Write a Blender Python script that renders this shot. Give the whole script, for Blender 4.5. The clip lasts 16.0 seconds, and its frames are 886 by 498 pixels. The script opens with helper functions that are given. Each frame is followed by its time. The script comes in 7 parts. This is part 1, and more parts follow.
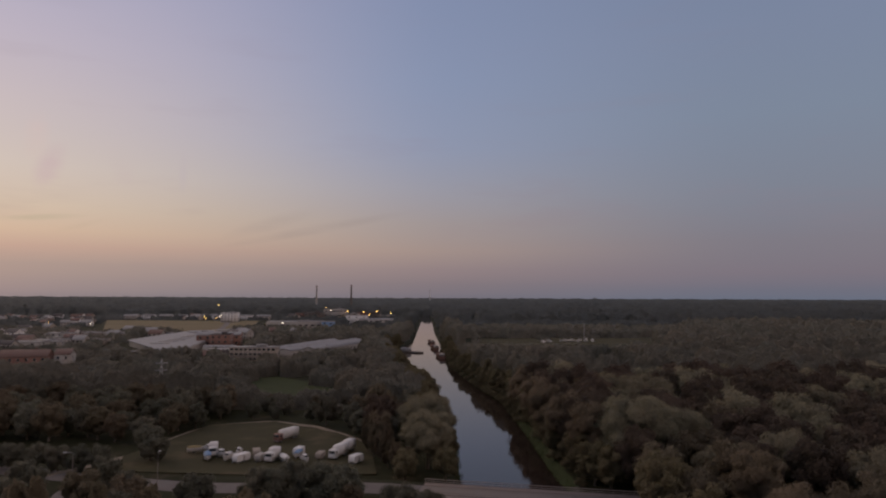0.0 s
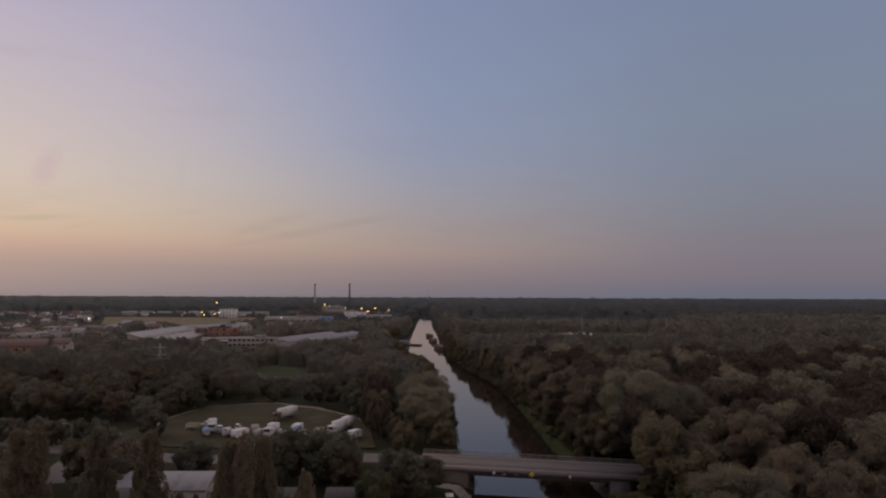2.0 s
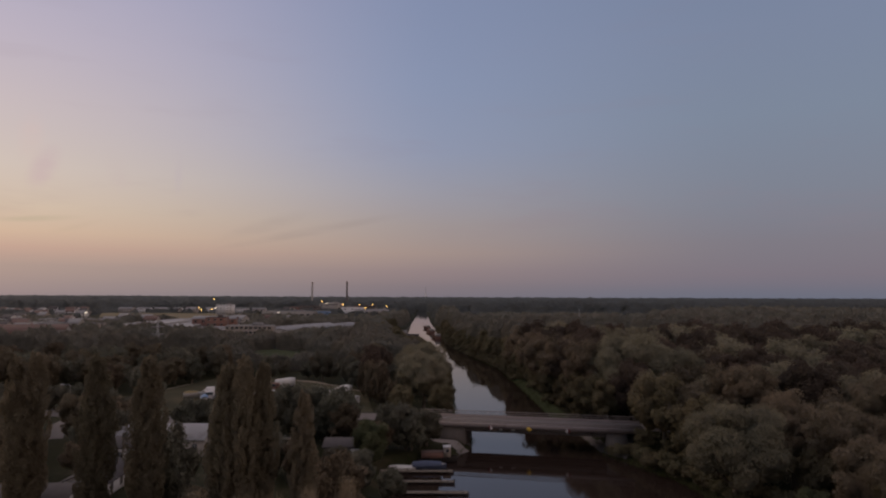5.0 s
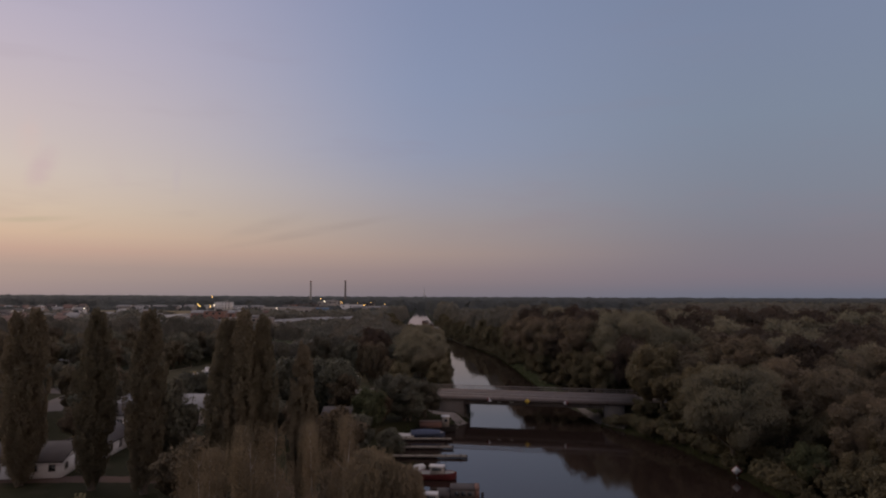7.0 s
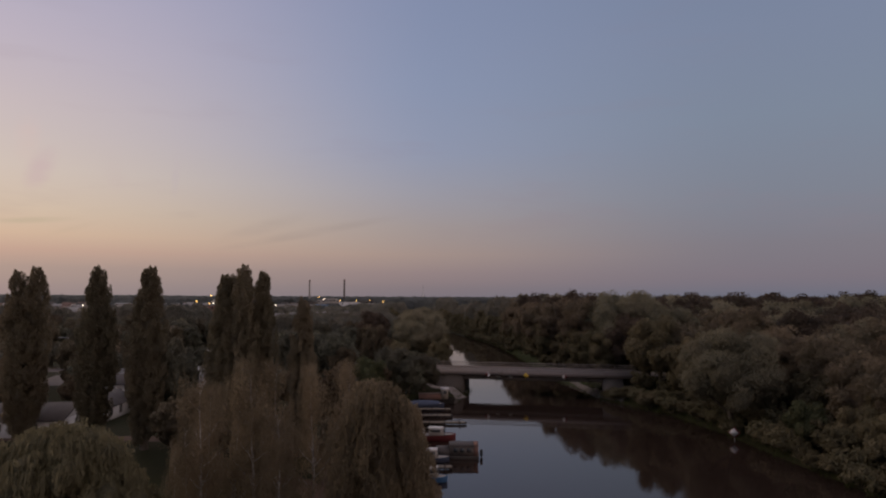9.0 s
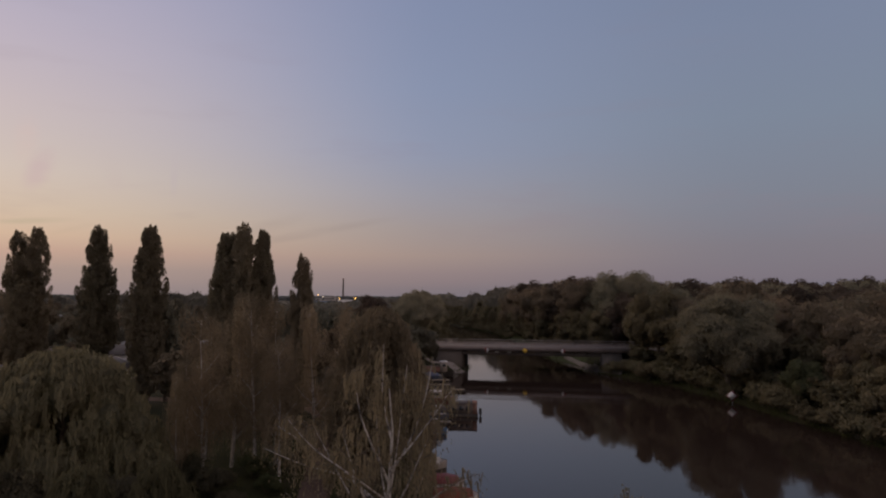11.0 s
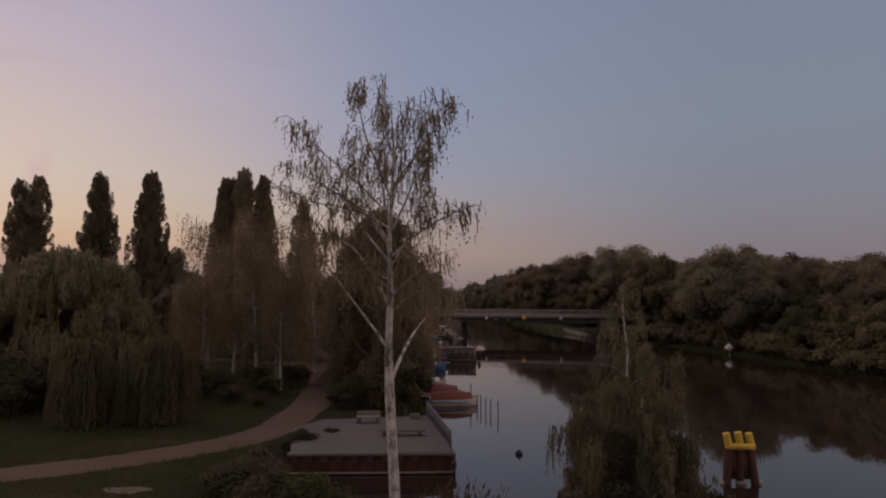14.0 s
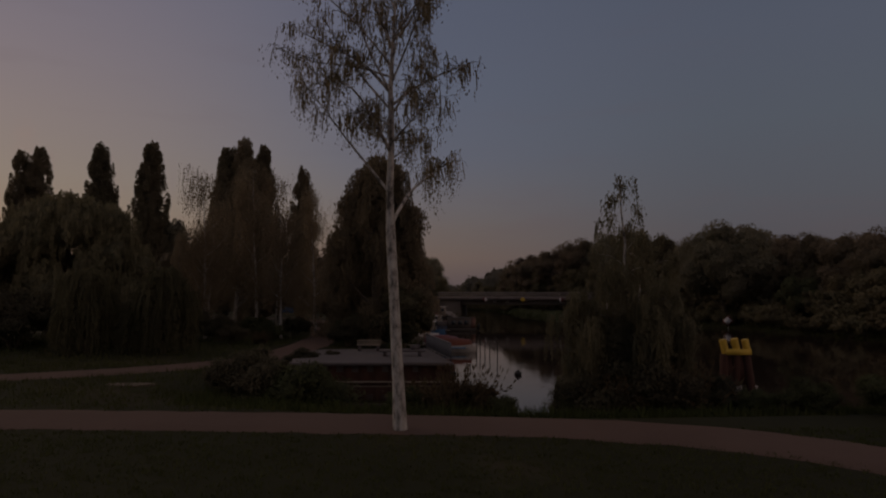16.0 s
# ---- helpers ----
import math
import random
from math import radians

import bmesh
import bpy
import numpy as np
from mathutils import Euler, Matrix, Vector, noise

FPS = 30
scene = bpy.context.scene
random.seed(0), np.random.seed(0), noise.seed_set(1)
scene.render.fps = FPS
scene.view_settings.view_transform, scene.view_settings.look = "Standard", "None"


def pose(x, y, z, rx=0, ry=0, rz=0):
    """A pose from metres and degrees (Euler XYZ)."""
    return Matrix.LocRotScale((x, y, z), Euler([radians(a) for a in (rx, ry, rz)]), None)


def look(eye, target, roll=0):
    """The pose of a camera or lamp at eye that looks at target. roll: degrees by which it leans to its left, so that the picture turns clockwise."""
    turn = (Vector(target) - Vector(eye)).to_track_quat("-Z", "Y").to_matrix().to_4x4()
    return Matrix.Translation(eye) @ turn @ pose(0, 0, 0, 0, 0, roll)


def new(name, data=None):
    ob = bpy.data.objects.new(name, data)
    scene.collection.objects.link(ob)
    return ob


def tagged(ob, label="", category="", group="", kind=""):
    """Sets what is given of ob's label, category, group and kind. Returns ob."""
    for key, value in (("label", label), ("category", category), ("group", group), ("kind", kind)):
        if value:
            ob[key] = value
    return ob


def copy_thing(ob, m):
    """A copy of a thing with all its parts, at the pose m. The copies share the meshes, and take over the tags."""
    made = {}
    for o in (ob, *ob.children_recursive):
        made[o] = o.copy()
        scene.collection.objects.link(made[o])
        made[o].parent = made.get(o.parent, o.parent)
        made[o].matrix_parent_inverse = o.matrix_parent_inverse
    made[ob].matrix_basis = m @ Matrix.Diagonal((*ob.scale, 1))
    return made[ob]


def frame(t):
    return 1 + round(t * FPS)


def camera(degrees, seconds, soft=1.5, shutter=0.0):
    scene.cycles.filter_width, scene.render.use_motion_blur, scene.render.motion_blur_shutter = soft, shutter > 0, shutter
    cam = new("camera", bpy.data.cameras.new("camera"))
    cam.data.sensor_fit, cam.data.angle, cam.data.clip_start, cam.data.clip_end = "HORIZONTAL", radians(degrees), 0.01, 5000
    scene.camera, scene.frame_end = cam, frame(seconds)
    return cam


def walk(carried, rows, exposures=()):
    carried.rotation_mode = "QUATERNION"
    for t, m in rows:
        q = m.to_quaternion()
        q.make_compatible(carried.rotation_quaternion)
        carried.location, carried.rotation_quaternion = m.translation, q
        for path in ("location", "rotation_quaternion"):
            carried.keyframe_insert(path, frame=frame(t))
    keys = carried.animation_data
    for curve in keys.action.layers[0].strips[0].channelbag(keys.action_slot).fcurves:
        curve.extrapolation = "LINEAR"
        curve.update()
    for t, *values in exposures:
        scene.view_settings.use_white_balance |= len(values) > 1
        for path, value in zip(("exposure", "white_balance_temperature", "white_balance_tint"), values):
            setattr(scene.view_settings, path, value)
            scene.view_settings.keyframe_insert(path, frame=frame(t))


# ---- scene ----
UNIT = 1.35                     # metres to one unit of the plan below
cam = camera(68.0, 16.0, soft=2.15)
PATH = [
    (0, (-0.000, -0.000, 42.756), (-0.0086, 1.9950, 42.8975), 0.24),
    (0.5, (-0.000, -0.002, 41.200), (-0.0073, 1.9926, 41.3417), 0.24),
    (1, (-0.000, -0.005, 39.645), (-0.0060, 1.9902, 39.7873), 0.24),
    (1.5, (-0.000, -0.007, 38.099), (-0.0047, 1.9878, 38.2418), 0.24),
    (2, (-0.000, -0.009, 36.571), (-0.0035, 1.9854, 36.7142), 0.24),
    (2.5, (-0.000, -0.012, 35.068), (-0.0023, 1.9831, 35.2118), 0.24),
    (3, (-0.000, -0.014, 33.592), (-0.0012, 1.9807, 33.7363), 0.24),
    (3.5, (-0.001, -0.016, 32.145), (0.0000, 1.9783, 32.2904), 0.24),
    (4, (-0.001, -0.019, 30.737), (0.0012, 1.9759, 30.8829), 0.24),
    (6.5, (-0.001, -0.031, 23.943), (0.0069, 1.9639, 24.0922), 0.24),
    (7, (-0.001, -0.033, 22.630), (0.0080, 1.9615, 22.7796), 0.24),
    (7.5, (-0.001, -0.035, 21.349), (0.0089, 1.9591, 21.4996), 0.24),
    (8, (-0.001, -0.038, 20.092), (0.0098, 1.9567, 20.2431), 0.24),
    (8.5, (-0.001, -0.040, 18.857), (0.0106, 1.9543, 19.0089), 0.24),
    (9, (-0.001, -0.042, 17.633), (0.0113, 1.9519, 17.7855), 0.24),
    (11.5, (-0.002, -0.054, 11.602), (0.0140, 1.9399, 11.7578), 0.24),
    (12, (-0.002, -0.056, 10.467), (0.0145, 1.9374, 10.6236), 0.24),
    (12.5, (-0.002, -0.059, 9.370), (0.0151, 1.9350, 9.5278), 0.24),
    (13, (-0.002, -0.061, 8.285), (0.0156, 1.9326, 8.4435), 0.24),
    (13.5, (-0.002, -0.063, 7.243), (0.0161, 1.9302, 7.4017), 0.24),
    (14, (-0.002, -0.066, 6.254), (0.0165, 1.9278, 6.4141), 0.24),
    (14.5, (-0.002, -0.068, 5.300), (0.0168, 1.9254, 5.4608), 0.24),
    (15, (-0.002, -0.070, 4.370), (0.0170, 1.9229, 4.5314), 0.24),
    (15.5, (-0.002, -0.073, 3.472), (0.0172, 1.9205, 3.6337), 0.24),
    (16, (-0.003, -0.075, 2.610), (0.0173, 1.9181, 2.7730), 0.24),
]
walk(cam, [(t, look(UNIT * Vector(eye), UNIT * Vector(target), roll)) for t, eye, target, roll in PATH],
     [(0, 0.0, 6500, 10), (6.5, 0.0, 6520, 10), (9.0, 0.0, 6570, 10), (11.5, 0.0, 6640, 10), (12.5, 0.0, 6800, 12), (13.5, 0.0, 7000, 13), (15.0, 0.0, 7050, 13),
      (15.2, -0.17, 7080, 12), (15.5, -0.5, 7080, 12), (15.8, -1.02, 7080, 12), (16.0, -1.38, 7080, 12)])


# ---- world and light ----
def srgb(r, g, b):
    return tuple((c / 255 / 12.92) if c < 11 else ((c / 255 + 0.055) / 1.055) ** 2.4 for c in (r, g, b)) + (1.0,)


SUN_AZ = radians(-62)          # the sun has set to the left of the view
world = bpy.data.worlds.new("dusk_sky")
scene.world = world
world.use_nodes = True
wn, wl = world.node_tree.nodes, world.node_tree.links
wn.clear()


def wnode(kind, **kw):
    n = wn.new(kind)
    for k, v in kw.items():
        if k == "operation":
            n.operation = v
        elif k == "blend_type":
            n.blend_type = v
    return n


def wmath(op, a, b=None):
    n = wnode("ShaderNodeMath", operation=op)
    for i, v in enumerate((a, b)):
        if v is None:
            continue
        if isinstance(v, (int, float)):
            n.inputs[i].default_value = v
        else:
            wl.new(v, n.inputs[i])
    return n.outputs[0]


def wramp(fac, stops):
    n = wn.new("ShaderNodeValToRGB")
    n.color_ramp.interpolation = "EASE" if len(stops) == 2 else "LINEAR"
    e = n.color_ramp.elements
    while len(e) < len(stops):
        e.new(0.5)
    for el, (p, c) in zip(e, stops):
        el.position, el.color = p, c
    wl.new(fac, n.inputs[0])
    return n.outputs[0]


def wmix(fac, a, b, mode="MIX"):
    n = wnode("ShaderNodeMixRGB", blend_type=mode)
    for i, v in enumerate((fac, a, b)):
        if isinstance(v, (int, float)):
            n.inputs[i].default_value = v
        elif isinstance(v, tuple):
            n.inputs[i].default_value = v
        else:
            wl.new(v, n.inputs[i])
    return n.outputs[0]


tc = wn.new("ShaderNodeTexCoord")
sep = wn.new("ShaderNodeSeparateXYZ")
wl.new(tc.outputs["Generated"], sep.inputs[0])
X, Y, Z = sep.outputs
up = wmath("MAXIMUM", Z, 0.0)
hor = wmath("SQRT", wmath("MAXIMUM", wmath("SUBTRACT", 1.0, wmath("MULTIPLY", Z, Z)), 0.0001))
toward = wmath("DIVIDE", wmath("ADD", wmath("MULTIPLY", X, math.sin(SUN_AZ)), wmath("MULTIPLY", Y, math.cos(SUN_AZ))), hor)
elev = wmath("SQRT", up)       # spreads the low part of the sky over the ramps
WARM = [(0.0, srgb(138, 131, 135)), (0.13, srgb(150, 140, 141)), (0.20, srgb(162, 146, 143)), (0.25, srgb(188, 158, 147)), (0.29, srgb(205, 177, 156)),
        (0.34, srgb(208, 187, 168)), (0.41, srgb(207, 191, 181)), (0.50, srgb(200, 185, 187)), (0.57, srgb(190, 178, 191)), (0.65, srgb(174, 168, 191)), (0.76, srgb(164, 163, 190)), (1.0, srgb(166, 160, 170))]
MIDS = [(0.0, srgb(118, 113, 122)), (0.13, srgb(127, 118, 125)), (0.20, srgb(142, 127, 131)), (0.26, srgb(160, 141, 137)), (0.33, srgb(158, 146, 147)),
        (0.40, srgb(152, 150, 163)), (0.47, srgb(142, 149, 174)), (0.56, srgb(135, 146, 175)), (0.66, srgb(129, 140, 171)), (0.78, srgb(138, 149, 180)), (1.0, srgb(166, 160, 170))]
COOL = [(0.0, srgb(104, 110, 126)), (0.10, srgb(108, 110, 125)), (0.18, srgb(118, 113, 126)), (0.28, srgb(121, 118, 131)), (0.38, srgb(122, 127, 143)),
        (0.5, srgb(122, 133, 153)), (0.6, srgb(121, 132, 157)), (0.68, srgb(116, 129, 157)), (0.8, srgb(130, 143, 170)), (1.0, srgb(166, 160, 170))]
BACK = [(0.0, srgb(200, 176, 172)), (0.3, srgb(244, 216, 204)), (0.55, srgb(242, 214, 206)), (0.8, srgb(190, 176, 184)), (1.0, srgb(166, 160, 170))]
warm, mids, cool, back = (wramp(elev, r) for r in (WARM, MIDS, COOL, BACK))
f_mid = wramp(toward, [(0.0, (0, 0, 0, 1)), (0.62, (1, 1, 1, 1))])
f_warm = wramp(toward, [(0.45, (0, 0, 0, 1)), (0.98, (1, 1, 1, 1))])
away = wramp(wmath("MULTIPLY", toward, -1.0), [(0.12, (0, 0, 0, 1)), (0.75, (1, 1, 1, 1))])
dusk = wmix(f_warm, wmix(f_mid, wmix(away, cool, back), mids), warm)
# thin drawn-out veils of cloud
vm = wn.new("ShaderNodeMapping")
vm.inputs["Scale"].default_value = (2.0, 1.2, 11.0)
vm.inputs["Rotation"].default_value = (0.18, 0.32, 0.1)
wl.new(tc.outputs["Generated"], vm.inputs[0])
vn = wn.new("ShaderNodeTexNoise")
vn.inputs["Scale"].default_value, vn.inputs["Detail"].default_value, vn.inputs["Roughness"].default_value = 2.6, 5.0, 0.55
wl.new(vm.outputs[0], vn.inputs["Vector"])
veil = wramp(vn.outputs[0], [(0.52, (0, 0, 0, 1)), (0.75, (1, 1, 1, 1))])
low = wramp(elev, [(0.1, (0, 0, 0, 1)), (0.28, (1, 1, 1, 1)), (0.5, (0.6, 0.6, 0.6, 1)), (0.7, (0.1, 0.1, 0.1, 1))])
dusk = wmix(wmath("MULTIPLY", wmath("MULTIPLY", veil, low), 0.16), dusk, srgb(140, 120, 132))
side, rise = wmath("DIVIDE", X, wmath("MAXIMUM", Y, 0.05)), wmath("DIVIDE", Z, wmath("MAXIMUM", Y, 0.05))
ragged = wramp(vn.outputs[0], [(0.30, (0.25, 0.25, 0.25, 1)), (0.62, (1, 1, 1, 1))])


def wisp(dusk, az, el, long_, thin, slope, colour, amount):
    """A drawn-out wisp of cloud at one place of the sky, frayed by the same noise as the veils."""
    da, de = wmath("SUBTRACT", side, az), wmath("SUBTRACT", rise, el)
    across = wmath("DIVIDE", wmath("SUBTRACT", de, wmath("MULTIPLY", da, slope)), thin)
    along_ = wmath("DIVIDE", wmath("ADD", da, wmath("MULTIPLY", de, slope)), long_)
    near = wmath("SQRT", wmath("ADD", wmath("MULTIPLY", across, across), wmath("MULTIPLY", along_, along_)))
    body = wramp(wmath("SUBTRACT", 1.0, near), [(0.0, (0, 0, 0, 1)), (0.9, (1, 1, 1, 1))])
    return wmix(wmath("MULTIPLY", wmath("MULTIPLY", body, ragged), amount), dusk, srgb(*colour))


dusk = wisp(dusk, -0.20, 0.100, 0.17, 0.010, 0.185, (140, 127, 128), 0.5)
dusk = wisp(dusk, -0.27, 0.108, 0.10, 0.016, 0.30, (146, 132, 132), 0.45)
dusk = wisp(dusk, -0.62, 0.118, 0.09, 0.007, 0.03, (180, 166, 146), 0.7)
dusk = wisp(dusk, -0.56, 0.105, 0.06, 0.007, 0.25, (184, 164, 146), 0.6)
dusk = wisp(dusk, -0.612, 0.200, 0.034, 0.055, -0.6, (192, 166, 172), 0.7)
dusk = wisp(dusk, -0.635, 0.245, 0.03, 0.05, 0.0, (212, 180, 174), 0.3)
dusk = wisp(dusk, -0.50, 0.195, 0.028, 0.050, 0.5, (190, 172, 172), 0.35)
dusk = wisp(dusk, -0.405, 0.190, 0.010, 0.045, 0.0, (182, 168, 176), 0.35)
nish = wn.new("ShaderNodeTexSky")
nish.sky_type, nish.sun_disc, nish.sun_elevation, nish.sun_rotation = "NISHITA", False, radians(1.0), SUN_AZ
sky = wmix(0.02, dusk, nish.outputs[0])
bg = wn.new("ShaderNodeBackground")
bg.inputs["Strength"].default_value = 1.0
wl.new(sky, bg.inputs[0])
wo = wn.new("ShaderNodeOutputWorld")
wl.new(bg.outputs[0], wo.inputs[0])

# the afterglow, wide and low on the left
glow = new("sun", bpy.data.lights.new("sun", "SUN"))
glow.data.energy, glow.data.angle, glow.data.color = 1.0, radians(60), (1.0, 0.74, 0.52)
glow.matrix_world = look((-60, 30, 30), (-60 - 100 * math.sin(SUN_AZ), 30 - 100 * math.cos(SUN_AZ), -12))


# ---- materials ----
def nodes_of(name):
    m = bpy.data.materials.new(name)
    m.use_nodes = True
    nt = m.node_tree
    return m, nt.nodes, nt.links, nt.nodes["Principled BSDF"]


def mat(name, a, b, rough=0.8, scale=1.0, fine=12.0, bump=0.2, metal=0.0, spec=0.3, wear=None, obj=True):
    """Two colours mixed by a broad and a fine noise, with a fine relief; wear: a third colour in patches."""
    m, n, l, bs = nodes_of(name)
    co = n.new("ShaderNodeTexCoord")
    out = []
    for s in (scale, fine):
        t = n.new("ShaderNodeTexNoise")
        t.inputs["Scale"].default_value, t.inputs["Detail"].default_value, t.inputs["Roughness"].default_value = s, 6.0, 0.62
        l.new(co.outputs["Object"], t.inputs["Vector"])
        out.append(t.outputs[0])
    k = n.new("ShaderNodeMath")
    k.operation = "MULTIPLY_ADD"
    l.new(out[1], k.inputs[0])
    k.inputs[1].default_value = 0.6
    k2 = n.new("ShaderNodeMath")
    k2.operation = "MULTIPLY_ADD"
    l.new(out[0], k2.inputs[0])
    k2.inputs[1].default_value, k2.inputs[2].default_value = 1.2, -0.45
    l.new(k2.outputs[0], k.inputs[2])
    src = k.outputs[0]
    if obj:
        oi = n.new("ShaderNodeObjectInfo")
        k3 = n.new("ShaderNodeMath")
        k3.operation = "MULTIPLY_ADD"
        l.new(oi.outputs["Random"], k3.inputs[0])
        k3.inputs[1].default_value = 0.3
        k4 = n.new("ShaderNodeMath")
        k4.operation = "SUBTRACT"
        l.new(src, k4.inputs[0])
        k4.inputs[1].default_value = 0.15
        l.new(k4.outputs[0], k3.inputs[2])
        src = k3.outputs[0]
    mx = n.new("ShaderNodeMixRGB")
    mx.use_clamp = True
    l.new(src, mx.inputs[0])
    mx.inputs[1].default_value, mx.inputs[2].default_value = (*a, 1), (*b, 1)
    col = mx.outputs[0]
    if wear:
        r = n.new("ShaderNodeValToRGB")
        r.color_ramp.elements[0].position, r.color_ramp.elements[1].position = 0.55, 0.68
        l.new(out[0], r.inputs[0])
        m2 = n.new("ShaderNodeMixRGB")
        l.new(r.outputs[0], m2.inputs[0])
        l.new(col, m2.inputs[1])
        m2.inputs[2].default_value = (*wear, 1)
        col = m2.outputs[0]
    l.new(col, bs.inputs["Base Color"])
    bs.inputs["Roughness"].default_value, bs.inputs["Metallic"].default_value = rough, metal
    bs.inputs["Specular IOR Level"].default_value = spec
    if bump:
        bp = n.new("ShaderNodeBump")
        bp.inputs["Strength"].default_value, bp.inputs["Distance"].default_value = bump, 0.03
        l.new(out[1], bp.inputs["Height"])
        l.new(bp.outputs[0], bs.inputs["Normal"])
    return m


def foliage(name, a, b, c, trans=0.22, dense=False, stands=(0.11, 0.5)):
    """Leaves: every leaf or spray its own tone between a and b, every tree a shift towards c; dense: the massed inner
    leaves, with relief and the shade of leaf gaps in the colour.
    """
    m, n, l, bs = nodes_of(name)
    geo, oi = n.new("ShaderNodeNewGeometry"), n.new("ShaderNodeObjectInfo")
    m1, m2 = n.new("ShaderNodeMixRGB"), n.new("ShaderNodeMixRGB")
    spread = n.new("ShaderNodeMath")
    spread.operation = "MULTIPLY_ADD"
    spread.inputs[1].default_value, spread.inputs[2].default_value = 0.6, 0.2
    l.new(geo.outputs["Random Per Island"], spread.inputs[0])
    l.new(spread.outputs[0], m1.inputs[0])
    m1.inputs[1].default_value, m1.inputs[2].default_value = (*a, 1), (*b, 1)
    co = n.new("ShaderNodeTexCoord")
    tone = []
    for scale in stands:
        t = n.new("ShaderNodeTexNoise")
        t.inputs["Scale"].default_value, t.inputs["Detail"].default_value = scale, 2.0
        l.new(co.outputs["Object"], t.inputs["Vector"])
        tone.append(t.outputs[0])

    def calc(op, p, q, r=None):
        k = n.new("ShaderNodeMath")
        k.operation = op
        for idx, val in enumerate((p, q, r)):
            if val is None:
                continue
            if isinstance(val, float):
                k.inputs[idx].default_value = val
            else:
                l.new(val, k.inputs[idx])
        return k.outputs[0]

    shift = calc("MULTIPLY_ADD", oi.outputs["Random"], 0.6, calc("MULTIPLY_ADD", tone[0], 1.4, -0.55))
    m2.use_clamp = True
    l.new(calc("MAXIMUM", calc("MINIMUM", shift, 1.0), 0.0), m2.inputs[0])
    l.new(m1.outputs[0], m2.inputs[1])
    m2.inputs[2].default_value = (*c, 1)
    hs_ = n.new("ShaderNodeHueSaturation")
    own = calc("FRACT", calc("MULTIPLY", oi.outputs["Random"], 7.31), 0.0)
    l.new(calc("MULTIPLY_ADD", own, 0.5, calc("MULTIPLY_ADD", tone[1], 0.7, 0.54)), hs_.inputs["Value"])
    l.new(m2.outputs[0], hs_.inputs["Color"])
    m2 = hs_
    l.new(m2.outputs[0], bs.inputs["Base Color"])
    bs.inputs["Roughness"].default_value, bs.inputs["Specular IOR Level"].default_value = 0.75, 0.1
    tr, mix = n.new("ShaderNodeBsdfTranslucent"), n.new("ShaderNodeMixShader")
    l.new(m2.outputs[0], tr.inputs[0])
    mix.inputs[0].default_value = trans
    l.new(bs.outputs[0], mix.inputs[1])
    l.new(tr.outputs[0], mix.inputs[2])
    l.new(mix.outputs[0], n["Material Output"].inputs[0])
    if dense:
        # strong noise in the colour; its darks paint the shaded gaps between leaves
        gap_grain = []
        for scale in (0.8, 2.6):
            gt = n.new("ShaderNodeTexNoise")
            gt.inputs["Scale"].default_value, gt.inputs["Detail"].default_value, gt.inputs["Roughness"].default_value = scale, 5.0, 0.7
            l.new(co.outputs["Object"], gt.inputs["Vector"])
            gap_grain.append(gt.outputs[0])
        both = calc("ADD", calc("MULTIPLY_ADD", gap_grain[0], 1.8, -0.7), calc("MULTIPLY_ADD", gap_grain[1], 2.0, -0.7))
        l.new(both, m1.inputs[0])
        m1.use_clamp = True
        m1.inputs[1].default_value = (a[0] * 0.85, a[1] * 0.85, a[2] * 0.85, 1)
        bp = n.new("ShaderNodeBump")
        bp.inputs["Strength"].default_value, bp.inputs["Distance"].default_value = 1.0, 1.6
        l.new(both, bp.inputs["Height"])
        l.new(bp.outputs[0], bs.inputs["Normal"])
        return m
    return m, foliage(name + "_massed", a, b, c, 0.1, True, stands)


def glowing(name, colour, strength):
    m, n, l, bs = nodes_of(name)
    bs.inputs["Base Color"].default_value = (*colour, 1)
    bs.inputs["Emission Color"].default_value, bs.inputs["Emission Strength"].default_value = (*colour, 1), strength
    return m


def glassy(name, colour=(0.02, 0.025, 0.03), rough=0.06):
    m, n, l, bs = nodes_of(name)
    bs.inputs["Base Color"].default_value = (*colour, 1)
    bs.inputs["Roughness"].default_value, bs.inputs["Specular IOR Level"].default_value = rough, 0.6
    return m


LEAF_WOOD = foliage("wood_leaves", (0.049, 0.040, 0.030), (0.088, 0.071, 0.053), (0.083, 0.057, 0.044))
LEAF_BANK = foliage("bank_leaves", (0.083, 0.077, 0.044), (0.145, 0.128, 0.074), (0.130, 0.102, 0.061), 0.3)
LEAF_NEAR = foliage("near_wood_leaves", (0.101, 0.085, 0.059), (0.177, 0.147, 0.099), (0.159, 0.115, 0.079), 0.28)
LEAF_DARK = foliage("dark_leaves", (0.078, 0.084, 0.063), (0.145, 0.144, 0.105), (0.122, 0.106, 0.079))
# middle woods: blue raised in the leaf colour to carry the distance haze
LEAF_MID_HAZY = foliage("hazy_middle_wood_leaves", (0.079, 0.083, 0.069), (0.144, 0.143, 0.118), (0.137, 0.115, 0.089), stands=(0.035, 0.13))
# farthest woods: bluish haze mixed into the leaf colour
LEAF_FAR_HAZY = foliage("hazy_distant_leaves", (0.050, 0.060, 0.060), (0.088, 0.098, 0.096), (0.080, 0.082, 0.076), stands=(0.008, 0.03))
LEAF_BROWN = foliage("browning_leaves", (0.090, 0.067, 0.044), (0.144, 0.105, 0.072), (0.110, 0.096, 0.064))
LEAF_WILLOW = foliage("willow_leaves", (0.130, 0.124, 0.086), (0.218, 0.201, 0.139), (0.185, 0.156, 0.105), 0.3)
